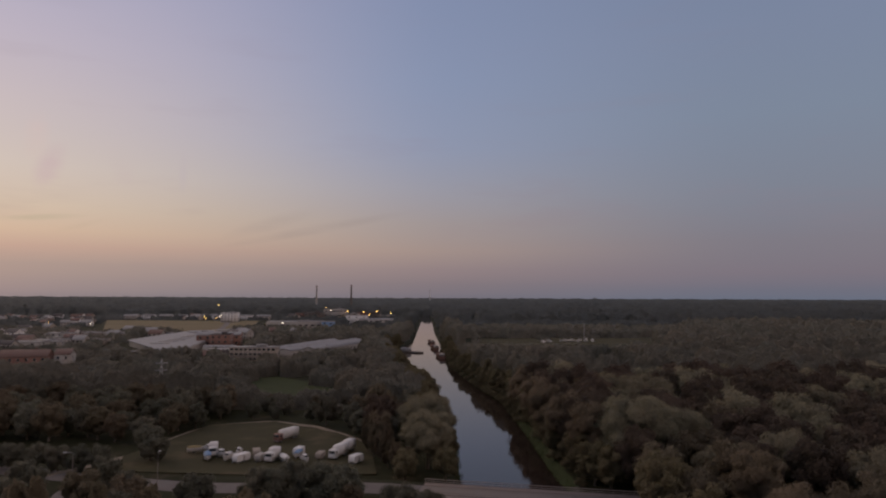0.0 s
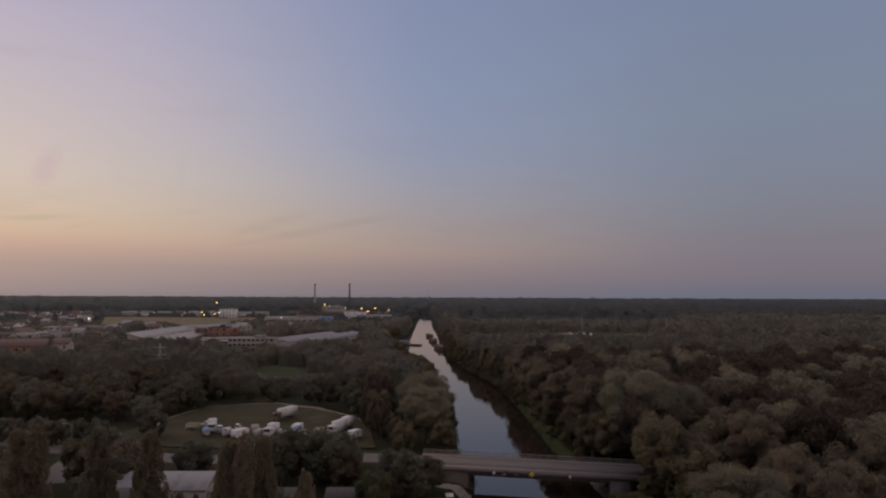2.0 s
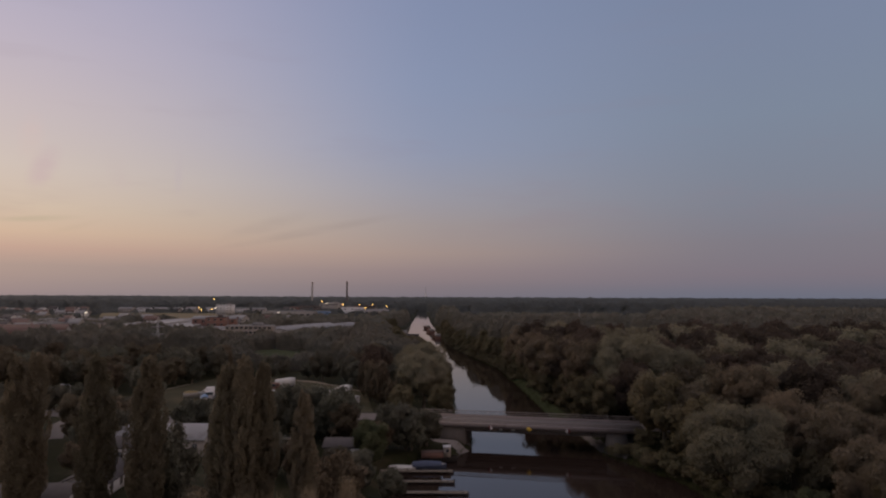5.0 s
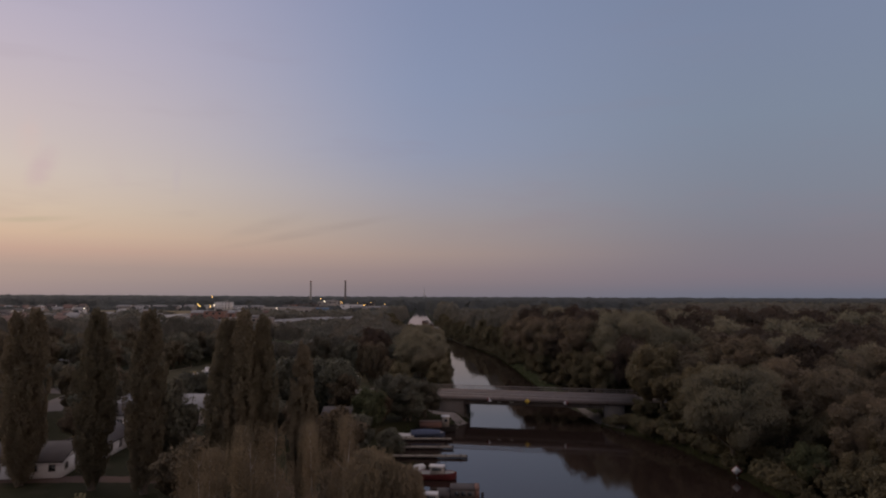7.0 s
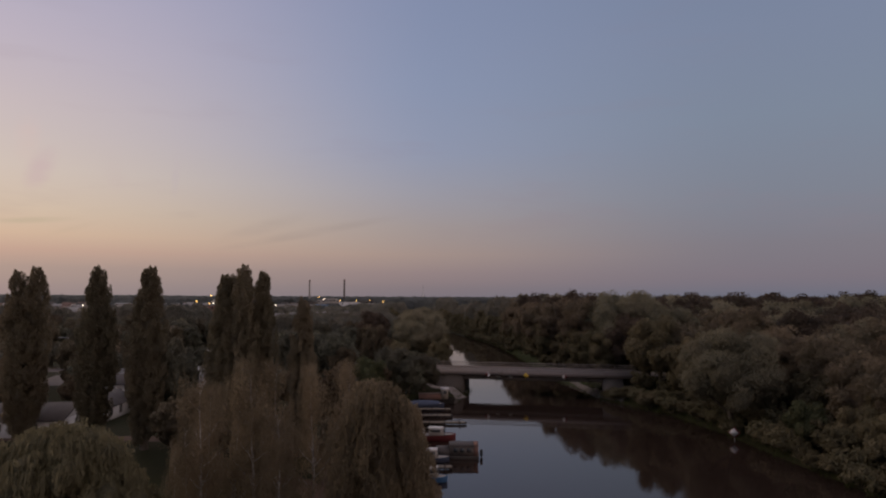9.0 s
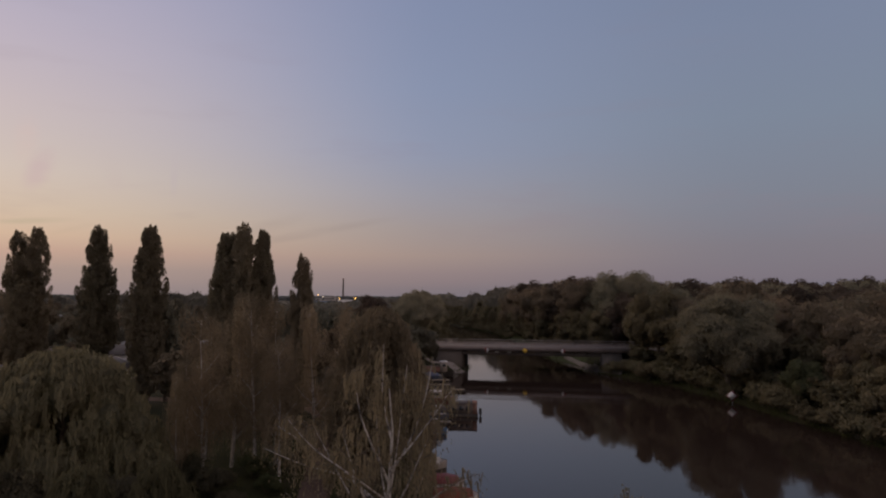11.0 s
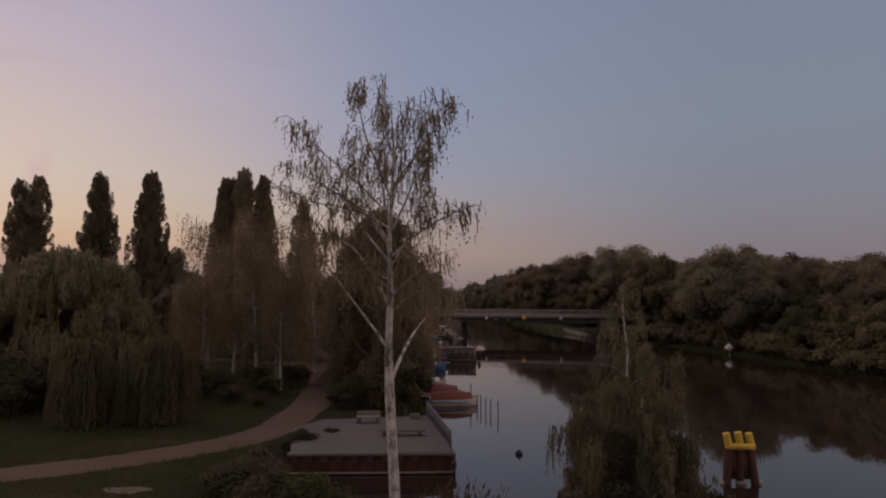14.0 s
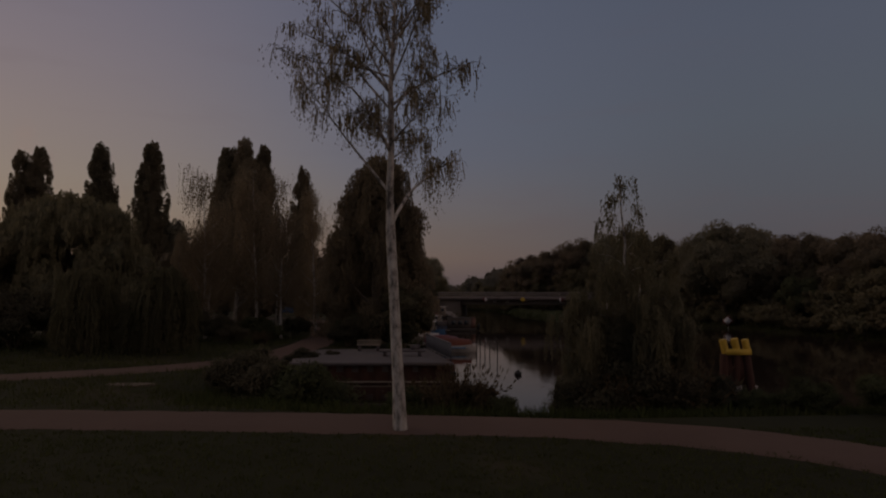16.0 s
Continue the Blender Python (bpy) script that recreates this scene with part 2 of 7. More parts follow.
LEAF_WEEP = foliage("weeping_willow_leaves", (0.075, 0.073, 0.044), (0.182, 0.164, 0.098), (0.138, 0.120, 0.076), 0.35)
# darker copy of the weeping willow leaves, with the low trees' shade painted in
LEAF_WEEP_SHADED = foliage("shaded_low_willow_leaves", (0.044, 0.047, 0.026), (0.114, 0.109, 0.061), (0.087, 0.078, 0.047), 0.35)
LEAF_BIRCH = foliage("birch_leaves", (0.124, 0.103, 0.070), (0.208, 0.169, 0.112), (0.184, 0.139, 0.091), 0.42)
LEAF_YOUNG = foliage("young_birch_leaves", (0.079, 0.076, 0.045), (0.146, 0.133, 0.083), (0.126, 0.102, 0.065), 0.35)
LEAF_TASSEL = foliage("hanging_birch_leaves", (0.139, 0.127, 0.084), (0.248, 0.216, 0.143), (0.213, 0.172, 0.110), 0.45)
LEAF_POPLAR = foliage("poplar_leaves", (0.104, 0.095, 0.065), (0.184, 0.157, 0.107), (0.157, 0.125, 0.086), 0.45)
LEAF_SHRUB = foliage("shrub_leaves", (0.041, 0.043, 0.028), (0.085, 0.078, 0.049), (0.076, 0.060, 0.039), 0.3)
LEAF_SHRUB_RED = foliage("reddish_shrub_leaves", (0.052, 0.038, 0.022), (0.098, 0.070, 0.042), (0.080, 0.062, 0.034), 0.3)
LEAF_SHRUB_GREEN = foliage("green_shrub_leaves", (0.038, 0.049, 0.022), (0.078, 0.082, 0.038), (0.063, 0.065, 0.032), 0.3)
LEAF_GREEN = foliage("fresh_green_leaves", (0.048, 0.059, 0.029), (0.090, 0.094, 0.049), (0.078, 0.076, 0.041), 0.3)
GRASS_BLADE = foliage("grass_blades", (0.028, 0.036, 0.010), (0.054, 0.066, 0.021), (0.054, 0.053, 0.022), 0.3)
BARK = mat("bark", (0.06, 0.048, 0.036), (0.13, 0.105, 0.08), 0.9, 2.0, 22.0, 0.8)
TURF = mat("turf", (0.015, 0.0155, 0.006), (0.029, 0.0285, 0.0125), 0.95, 0.12, 3.0, 0.6, spec=0.1, wear=(0.046, 0.036, 0.021), obj=False)
GRAVEL = mat("path_gravel", (0.082, 0.052, 0.041), (0.126, 0.082, 0.065), 0.95, 0.35, 30.0, 0.5, spec=0.15)
ASPHALT = mat("asphalt", (0.105, 0.088, 0.082), (0.160, 0.138, 0.128), 0.9, 0.25, 30.0, 0.3, spec=0.25, wear=(0.11, 0.10, 0.095))
CONCRETE = mat("concrete", (0.073, 0.062, 0.062), (0.121, 0.104, 0.104), 0.85, 0.4, 9.0, 0.3, wear=(0.11, 0.092, 0.082))
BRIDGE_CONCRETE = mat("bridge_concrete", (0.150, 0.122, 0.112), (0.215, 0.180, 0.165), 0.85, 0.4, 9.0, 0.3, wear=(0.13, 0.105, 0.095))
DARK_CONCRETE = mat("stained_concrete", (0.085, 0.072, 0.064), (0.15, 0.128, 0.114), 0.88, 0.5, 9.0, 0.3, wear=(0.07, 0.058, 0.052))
STEEL_RUST = mat("rusty_sheet_pile", (0.050, 0.022, 0.017), (0.092, 0.042, 0.030), 0.85, 0.7, 14.0, 0.5, wear=(0.05, 0.025, 0.02))
GALV = mat("galvanised_steel", (0.30, 0.31, 0.33), (0.46, 0.47, 0.49), 0.45, 3.0, 30.0, 0.05, metal=0.6)
WHITE = mat("white_paint", (0.48, 0.46, 0.45), (0.66, 0.64, 0.62), 0.6, 0.8, 14.0, 0.05, wear=(0.38, 0.36, 0.34))
OFFWHITE = mat("weathered_render", (0.24, 0.22, 0.20), (0.36, 0.33, 0.30), 0.85, 0.3, 8.0, 0.15, wear=(0.20, 0.18, 0.165))
BEIGE = mat("beige_render", (0.22, 0.185, 0.155), (0.31, 0.265, 0.22), 0.85, 0.3, 8.0, 0.15, wear=(0.19, 0.16, 0.135))
BRICK_RED = mat("red_brick", (0.15, 0.080, 0.062), (0.22, 0.125, 0.098), 0.9, 0.5, 10.0, 0.3, wear=(0.16, 0.09, 0.07))
ROOF_DARK = mat("dark_roof_felt", (0.056, 0.048, 0.048), (0.100, 0.088, 0.086), 0.95, 0.6, 12.0, 0.3, wear=(0.08, 0.075, 0.065))
ROOF_GREY = mat("grey_roof_sheet", (0.17, 0.165, 0.165), (0.27, 0.26, 0.258), 0.75, 0.2, 8.0, 0.2, wear=(0.14, 0.13, 0.125))
ROOF_RED = mat("red_roof_tiles", (0.11, 0.070, 0.058), (0.16, 0.102, 0.086), 0.85, 0.6, 12.0, 0.4, wear=(0.13, 0.07, 0.055))
TIMBER = mat("weathered_timber", (0.14, 0.115, 0.09), (0.26, 0.22, 0.175), 0.85, 1.5, 20.0, 0.4, wear=(0.11, 0.09, 0.075))
DARK_WOOD = mat("tarred_wood", (0.022, 0.019, 0.017), (0.050, 0.043, 0.038), 0.8, 1.5, 20.0, 0.4)
YELLOW = mat("yellow_paint", (0.50, 0.32, 0.04), (0.64, 0.43, 0.07), 0.55, 2.0, 20.0, 0.05, wear=(0.50, 0.32, 0.05))
RED = mat("red_paint", (0.115, 0.027, 0.028), (0.165, 0.040, 0.040), 0.5, 2.0, 20.0, 0.05)
ORANGE = mat("orange_tarpaulin", (0.12, 0.034, 0.020), (0.17, 0.052, 0.028), 0.7, 1.5, 12.0, 0.3)
BLUE = mat("blue_paint", (0.035, 0.09, 0.20), (0.055, 0.14, 0.28), 0.6, 1.5, 12.0, 0.1)
TARP = mat("pale_tarpaulin", (0.42, 0.41, 0.39), (0.60, 0.58, 0.56), 0.7, 1.0, 8.0, 0.4)
TARP_BLUE = mat("blue_tarpaulin", (0.10, 0.16, 0.26), (0.17, 0.26, 0.38), 0.7, 1.0, 8.0, 0.4)
NAVY = mat("navy_tarpaulin", (0.040, 0.050, 0.085), (0.070, 0.085, 0.130), 0.7, 1.0, 8.0, 0.4)
TARP_YELLOW = mat("faded_yellow_tarpaulin", (0.20, 0.155, 0.075), (0.30, 0.235, 0.115), 0.75, 1.0, 8.0, 0.4)
RUBBER = mat("black_rubber", (0.02, 0.02, 0.02), (0.04, 0.04, 0.04), 0.8, 4.0, 30.0, 0.1)
FIELD = mat("dry_grass_field", (0.120, 0.096, 0.055), (0.170, 0.137, 0.080), 0.95, 0.02, 0.6, 0.2, spec=0.1)
LAWN = mat("mown_lawn", (0.040, 0.036, 0.019), (0.066, 0.058, 0.031), 0.95, 0.10, 3.0, 0.4, spec=0.1, wear=(0.075, 0.06, 0.036))
BANK_GRASS = mat("bank_grass", (0.026, 0.032, 0.013), (0.046, 0.054, 0.022), 0.95, 0.3, 6.0, 0.6, spec=0.1)
RUBBLE = mat("pale_rubble", (0.14, 0.12, 0.11), (0.30, 0.265, 0.245), 0.95, 1.6, 5.0, 1.0, wear=(0.10, 0.085, 0.075))
SAND_TRACK = mat("trodden_sand", (0.15, 0.12, 0.09), (0.23, 0.185, 0.14), 0.95, 0.8, 20.0, 0.3)
PALE_SAND = mat("pale_sand", (0.09, 0.068, 0.054), (0.15, 0.115, 0.092), 0.95, 0.8, 20.0, 0.3)
WEATHERED_STEEL = mat("weathered_steel", (0.085, 0.085, 0.098), (0.135, 0.135, 0.150), 0.6, 2.0, 18.0, 0.05)
RAILING = mat("painted_railing", (0.19, 0.16, 0.145), (0.27, 0.235, 0.215), 0.6, 2.0, 18.0, 0.05)
GLASS = glassy("window_glass")
SODIUM = glowing("sodium_light", (1.0, 0.55, 0.12), 5.0)
LAMP_WHITE = glowing("cool_white_light", (1.0, 0.85, 0.62), 3.5)

m_birch, bn, bl, bb = nodes_of("birch_bark")
co = bn.new("ShaderNodeTexCoord")
mp = bn.new("ShaderNodeMapping")
mp.inputs["Scale"].default_value = (4.5, 4.5, 1.9)
bl.new(co.outputs["Object"], mp.inputs[0])
nz = bn.new("ShaderNodeTexNoise")
nz.inputs["Scale"].default_value, nz.inputs["Detail"].default_value, nz.inputs["Roughness"].default_value = 1.6, 7.0, 0.7
bl.new(mp.outputs[0], nz.inputs["Vector"])
rp = bn.new("ShaderNodeValToRGB")
rp.color_ramp.elements[0].position, rp.color_ramp.elements[0].color = 0.375, (0.055, 0.048, 0.042, 1)
rp.color_ramp.elements[1].position, rp.color_ramp.elements[1].color = 0.52, (0.34, 0.315, 0.29, 1)
e2 = rp.color_ramp.elements.new(0.7)
e2.color = (0.50, 0.47, 0.44, 1)
bl.new(nz.outputs[0], rp.inputs[0])
bl.new(rp.outputs[0], bb.inputs["Base Color"])
bb.inputs["Roughness"].default_value = 0.75
bpn = bn.new("ShaderNodeBump")
bpn.inputs["Strength"].default_value, bpn.inputs["Distance"].default_value = 0.5, 0.02
bl.new(nz.outputs[0], bpn.inputs["Height"])
bl.new(bpn.outputs[0], bb.inputs["Normal"])
BIRCH_BARK = m_birch

m_water, bn, bl, bb = nodes_of("river_water")
bb.inputs["Base Color"].default_value = (0.022, 0.0145, 0.0115, 1)
bb.inputs["Roughness"].default_value, bb.inputs["IOR"].default_value = 0.03, 1.33
co = bn.new("ShaderNodeTexCoord")
rough_patch = bn.new("ShaderNodeTexNoise")
rough_patch.inputs["Scale"].default_value, rough_patch.inputs["Detail"].default_value = 0.05, 2.0
bl.new(co.outputs["Object"], rough_patch.inputs["Vector"])
ripple = bn.new("ShaderNodeTexNoise")
ripple.inputs["Scale"].default_value, ripple.inputs["Detail"].default_value = 1.6, 3.0
bl.new(co.outputs["Object"], ripple.inputs["Vector"])
rp = bn.new("ShaderNodeValToRGB")
rp.color_ramp.elements[0].position, rp.color_ramp.elements[0].color = 0.42, (0.15, 0.15, 0.15, 1)
rp.color_ramp.elements[1].position = 0.7
bl.new(rough_patch.outputs[0], rp.inputs[0])
mu = bn.new("ShaderNodeMath")
mu.operation = "MULTIPLY"
bl.new(rp.outputs[0], mu.inputs[0])
mu.inputs[1].default_value = 0.10
bpn = bn.new("ShaderNodeBump")
bpn.inputs["Distance"].default_value = 0.12
bl.new(mu.outputs[0], bpn.inputs["Strength"])
bl.new(ripple.outputs[0], bpn.inputs["Height"])
bl.new(bpn.outputs[0], bb.inputs["Normal"])
WATER = m_water


# ---- building helpers ----
class Geo:
    """Gathers vertices and faces of one mesh."""

    def __init__(self):
        self.v, self.f, self.n = [], {3: [], 4: []}, 0
        self.m, self.slot = {3: [], 4: []}, 0

    def add(self, v, f):
        v, f = np.asarray(v, float), np.asarray(f, int)
        self.v.append(v)
        self.f[f.shape[1]].append(f + self.n)
        self.m[f.shape[1]].append(np.full(len(f), self.slot))
        self.n += len(v)
        return self

    def leaves(self, c, u, w):
        k = len(c)
        v = np.stack([c - u, c + w, c + u, c - w], 1).reshape(-1, 3)
        return self.add(v, np.arange(4 * k).reshape(-1, 4))

    def sprays(self, c, u, w):
        """Leaf sprays with a broad foot and a pointed tip along u."""
        v = np.stack([c - 0.7 * u - w, c - 0.7 * u + w, c + u], 1).reshape(-1, 3)
        return self.add(v, np.arange(len(v)).reshape(-1, 3))

    def ribbons(self, tops, lengths, rng, width, sway=0.2, seg=0.45):
        """Hanging shoots with their leaves, one frayed strip each."""
        for p, ln in zip(tops, lengths):
            k = max(3, int(ln / seg) + 1)
            t = np.linspace(0, 1, k)
            out = p[:2] / (np.linalg.norm(p[:2]) + 1e-6) * sway + rng.normal(0, min(0.07, 0.1 * ln), 2)
            mid = np.column_stack([p[0] + out[0] * np.sin(t * 1.5), p[1] + out[1] * np.sin(t * 1.5), p[2] - t * ln])
            mid[:, :2] += rng.normal(0, 0.03 * min(1.0, seg), (k, 2))
            a = rng.uniform(0, 3.1416)
            w_ = width * rng.uniform(0.45, 1.25, k) * np.minimum(1.0, 2.6 * (1.03 - t)) * rng.uniform(0.6, 1.3)
            sd = np.column_stack([np.cos(a) * w_, np.sin(a) * w_, np.zeros(k)])
            i = np.arange(k - 1)
            self.add(np.vstack([mid - sd, mid + sd]), np.stack([i, i + k, i + k + 1, i + 1], -1))
        return self

    def tube(self, pts, radii, sides=6):
        pts = np.asarray(pts, float)
        d = np.gradient(pts, axis=0)
        d /= np.linalg.norm(d, axis=1, keepdims=True) + 1e-9
        side = np.cross(d, (0.31, 0.95, 0.05))
        side /= np.linalg.norm(side, axis=1, keepdims=True) + 1e-9
        other = np.cross(d, side)
        a = np.linspace(0, 2 * math.pi, sides, endpoint=False)
        r = np.asarray(radii, float)[:, None, None]
        v = pts[:, None] + r * (np.cos(a)[None, :, None] * side[:, None] + np.sin(a)[None, :, None] * other[:, None])
        k = len(pts)
        i, j = np.meshgrid(np.arange(k - 1), np.arange(sides), indexing="ij")
        q = np.stack([i * sides + j, i * sides + (j + 1) % sides, (i + 1) * sides + (j + 1) % sides, (i + 1) * sides + j], -1)
        self.add(v.reshape(-1, 3), q.reshape(-1, 4))
        last, first = v[-1], v[0]
        for ring, way in ((last, 1), (first, -1)):
            mid = ring.mean(0)
            f = [(0, 1 + (s if way > 0 else (s + 1) % sides), 1 + ((s + 1) % sides if way > 0 else s)) for s in range(sides)]
            self.add(np.vstack([mid, ring]), f)
        return self

    def heart(self, c, r, rng, rough=0.1):
        """A rounded dense mass in the second material."""
        v = ICO2_V
        for _ in range(3):
            w_ = unit(rng, 1)[0]
            v = v * (1 + rough * np.sin(ICO2_V @ w_ * rng.uniform(2.5, 5) + rng.uniform(0, 6)))[:, None]
        self.slot = 1
        self.add(v * np.asarray(r) + np.asarray(c), ICO2_F)
        self.slot = 0
        return self

    def blob(self, c, r, rng, rough=0.15):
        v = ICO_V * (1 + rng.uniform(-rough, rough, (len(ICO_V), 1))) * np.asarray(r) + np.asarray(c)
        return self.add(v, ICO_F)

    def box(self, c, s, rz=0.0, taper=1.0):
        v = np.array([(x, y, z) for z in (-1, 1) for y in (-1, 1) for x in (-1, 1)], float)
        v[4:, :2] *= taper
        v *= np.asarray(s) / 2
        co_, si_ = math.cos(rz), math.sin(rz)
        v = v @ np.array([[co_, si_, 0], [-si_, co_, 0], [0, 0, 1]]) + np.asarray(c)
        return self.add(v, [(0, 2, 3, 1), (4, 5, 7, 6), (0, 1, 5, 4), (2, 6, 7, 3), (0, 4, 6, 2), (1, 3, 7, 5)])

    def prism(self, poly, z0, z1):
        """An upright prism on a polygon given counter-clockwise."""
        k = len(poly)
        v = [(x, y, z0) for x, y in poly] + [(x, y, z1) for x, y in poly]
        self.add(v, [(i, (i + 1) % k, k + (i + 1) % k, k + i) for i in range(k)])
        m = np.mean(np.array(poly), axis=0)
        self.add([(*m, z1)] + v[k:], [(0, 1 + i, 1 + (i + 1) % k) for i in range(k)])
        self.add([(*m, z0)] + v[:k], [(0, 1 + (i + 1) % k, 1 + i) for i in range(k)])
        return self

    def extrude_x(self, prof, x0, x1):
        """A profile in (y, z), counter-clockwise seen from +x, drawn out along x."""
        k = len(prof)
        v = [(x0, y, z) for y, z in prof] + [(x1, y, z) for y, z in prof]
        self.add(v, [(i, (i + 1) % k, k + (i + 1) % k, k + i)[::-1] for i in range(k)])
        m = np.mean(np.array(prof), axis=0)
        self.add([(x1, *m)] + v[k:], [(0, 1 + i, 1 + (i + 1) % k) for i in range(k)])
        self.add([(x0, *m)] + v[:k], [(0, 1 + (i + 1) % k, 1 + i) for i in range(k)])
        return self

    def mesh(self, name, material, smooth=False):
        me = bpy.data.meshes.new(name)
        v = np.vstack(self.v)
        fs = [np.vstack(self.f[k]) for k in (3, 4) if self.f[k]]
        loops = np.concatenate([f.ravel() for f in fs])
        sizes = np.concatenate([np.full(len(f), f.shape[1]) for f in fs])
        me.vertices.add(len(v))
        me.vertices.foreach_set("co", v.ravel())
        me.loops.add(len(loops))
        me.loops.foreach_set("vertex_index", loops.astype(np.int32))
        me.polygons.add(len(sizes))
        me.polygons.foreach_set("loop_start", np.concatenate([[0], np.cumsum(sizes)[:-1]]).astype(np.int32))
        me.polygons.foreach_set("loop_total", sizes.astype(np.int32))
        if smooth:
            me.polygons.foreach_set("use_smooth", np.ones(len(sizes), bool))
        if any(a.any() for k in (3, 4) for a in self.m[k]):
            me.polygons.foreach_set("material_index", np.concatenate([np.concatenate(self.m[k]) for k in (3, 4) if self.m[k]]).astype(np.int32))
        me.update(calc_edges=True)
        me.validate()
        for m_ in material if isinstance(material, tuple) else (material,):
            me.materials.append(m_)
        return me


_b = bmesh.new()
bmesh.ops.create_icosphere(_b, subdivisions=1, radius=1)
bmesh.ops.triangulate(_b, faces=_b.faces[:])
_b.verts.index_update()
ICO_V = np.array([v.co[:] for v in _b.verts])
ICO_F = np.array([[v.index for v in f.verts] for f in _b.faces])
_b.free()
_b = bmesh.new()
bmesh.ops.create_icosphere(_b, subdivisions=2, radius=1)
_b.verts.index_update()
ICO2_V = np.array([v.co[:] for v in _b.verts])
ICO2_F = np.array([[v.index for v in f.verts] for f in _b.faces])
_b.free()


def piece(name, geo, material, parent=None, label="", smooth=False):
    """One mesh object of gathered geometry under a thing or a part."""
    ob = new(name, geo.mesh(name, material, smooth))
    ob.parent = parent
    return tagged(ob, label)


SCALE = Matrix.Scale(UNIT, 4)


def thing(name, label, category, at=(0, 0, 0), rz=0.0, group="", kind="", size=1.0):
    """An Empty that carries a thing's parts; size: how large a unit of the parts is in the plan."""
    ob = new(name)
    ob.empty_display_size = 0.2
    ob.matrix_basis = SCALE @ pose(*at, 0, 0, rz) @ Matrix.Scale(size, 4)
    return tagged(ob, label, category, group, kind)


def solid(name, geo, material, label, category, at=(0, 0, 0), rz=0.0, group="", kind="", smooth=False):
    ob = new(name, geo.mesh(name, material, smooth))
    ob.matrix_basis = SCALE @ pose(*at, 0, 0, rz)
    return tagged(ob, label, category, group, kind)


# ---- the lie of the land ----
WATER_Z = -0.7
RIVER = np.array([(-7.5, 24.0), (-5, 28.5), (-1.2, 33), (-1.0, 38), (-1.5, 60), (-2, 84), (-2.6, 92), (-8.2, 95.2), (-9.2, 103), (-9.4, 111), (-5.5, 115), (1, 119), (5.5, 126), (6.3, 136), (4, 150),
                  (3.5, 186), (2, 230), (-1, 268), (-10, 320), (-22, 390), (-36, 470), (-38, 520), (-31, 600), (-31, 670), (-39, 1040), (-52, 1400),
                  (-34, 1400), (-21, 1044), (-13, 763), (-1, 502), (4, 389), (13, 328), (23, 268), (25.2, 210), (26.4, 159), (29, 138), (30, 122), (37, 106),
                  (39.5, 90), (40, 75), (41, 60), (52, 46), (90, 34), (190, 24), (400, 10), (400, -40), (150, -12), (60, 4), (30, 13), (19, 18.5),
                  (12.5, 20.4), (8, 19.8), (3.8, 19.4), (1.5, 19.6), (-3, 20.4), (-6.5, 21.5)])


def river_depth(x, y):
    """Distance inside the river's edge, negative on land."""
    p = np.stack([x, y], -1)
    best, inside = np.full(x.shape, 1e9), np.zeros(x.shape, bool)
    for a, b in zip(RIVER, np.roll(RIVER, -1, 0)):
        e = b - a
        t = np.clip(((p - a) @ e) / (e @ e), 0, 1)
        best = np.minimum(best, np.linalg.norm(p - a - t[..., None] * e, axis=-1))
        cross = ((a[1] > p[..., 1]) != (b[1] > p[..., 1]))
        with np.errstate(divide="ignore", invalid="ignore"):
            inside ^= cross & (p[..., 0] < (b[0] - a[0]) * (p[..., 1] - a[1]) / (b[1] - a[1] + 1e-12) + a[0])
    return np.where(inside, best, -best)


def smooth01(t):
    t = np.clip(t, 0, 1)
    return t * t * (3 - 2 * t)


def road_y(x):
    return 134.2 - 0.2 * x + 0.0006 * np.minimum(x + 20, 0) ** 2


def road_z(x):
    return 0.9 + 2.75 * smooth01((x + 62) / 52) - 2.6 * smooth01((x - 45) / 60)


def land(x, y):
    x, y = np.asarray(x, float), np.asarray(y, float)
    g = -0.3 + 0.3 * smooth01((y - 24) / 14) + 0.8 * smooth01((y - 45) / 50)
    g = g - 0.5 * smooth01((x - 20) / 12) * smooth01((140 - y) / 30)
    g = g + 0.10 * np.sin(x * 0.31 + 1) * np.sin(y * 0.27) * smooth01((y - 24) / 30)
    g = g + 12 * smooth01((np.hypot(x, y) - 1500) / 2000)
    off = np.abs(y - road_y(x)) - 5.5
    ramp = smooth01(1 - off / 7.0) * (x > -140) * (x < 140)
    ramp = ramp * (1 - smooth01((x + 4.5) / 4.0) * smooth01((38 - x) / 4.0))
    g = g + (np.maximum(road_z(x) - 0.06, g) - g) * ramp
    d = river_depth(x, y)
    bank = WATER_Z + (g - WATER_Z) * smooth01(-d / 3.0)
    return np.where(d > 0, WATER_Z - np.minimum(d * 0.6, 2.4), bank)


def spaced(lo, hi, step, edge_lo, edge_hi, grow=1.16):
    inner = list(np.arange(lo, hi + step / 2, step))
    out, s = [], step
    a = inner[-1]
    while a < edge_hi:
        s *= grow
        a += s
        out.append(min(a, edge_hi))
    low, s, a = [], step, inner[0]
    while a > edge_lo:
        s *= grow
        a -= s
        low.append(max(a, edge_lo))
    return np.array(low[::-1] + inner + out)


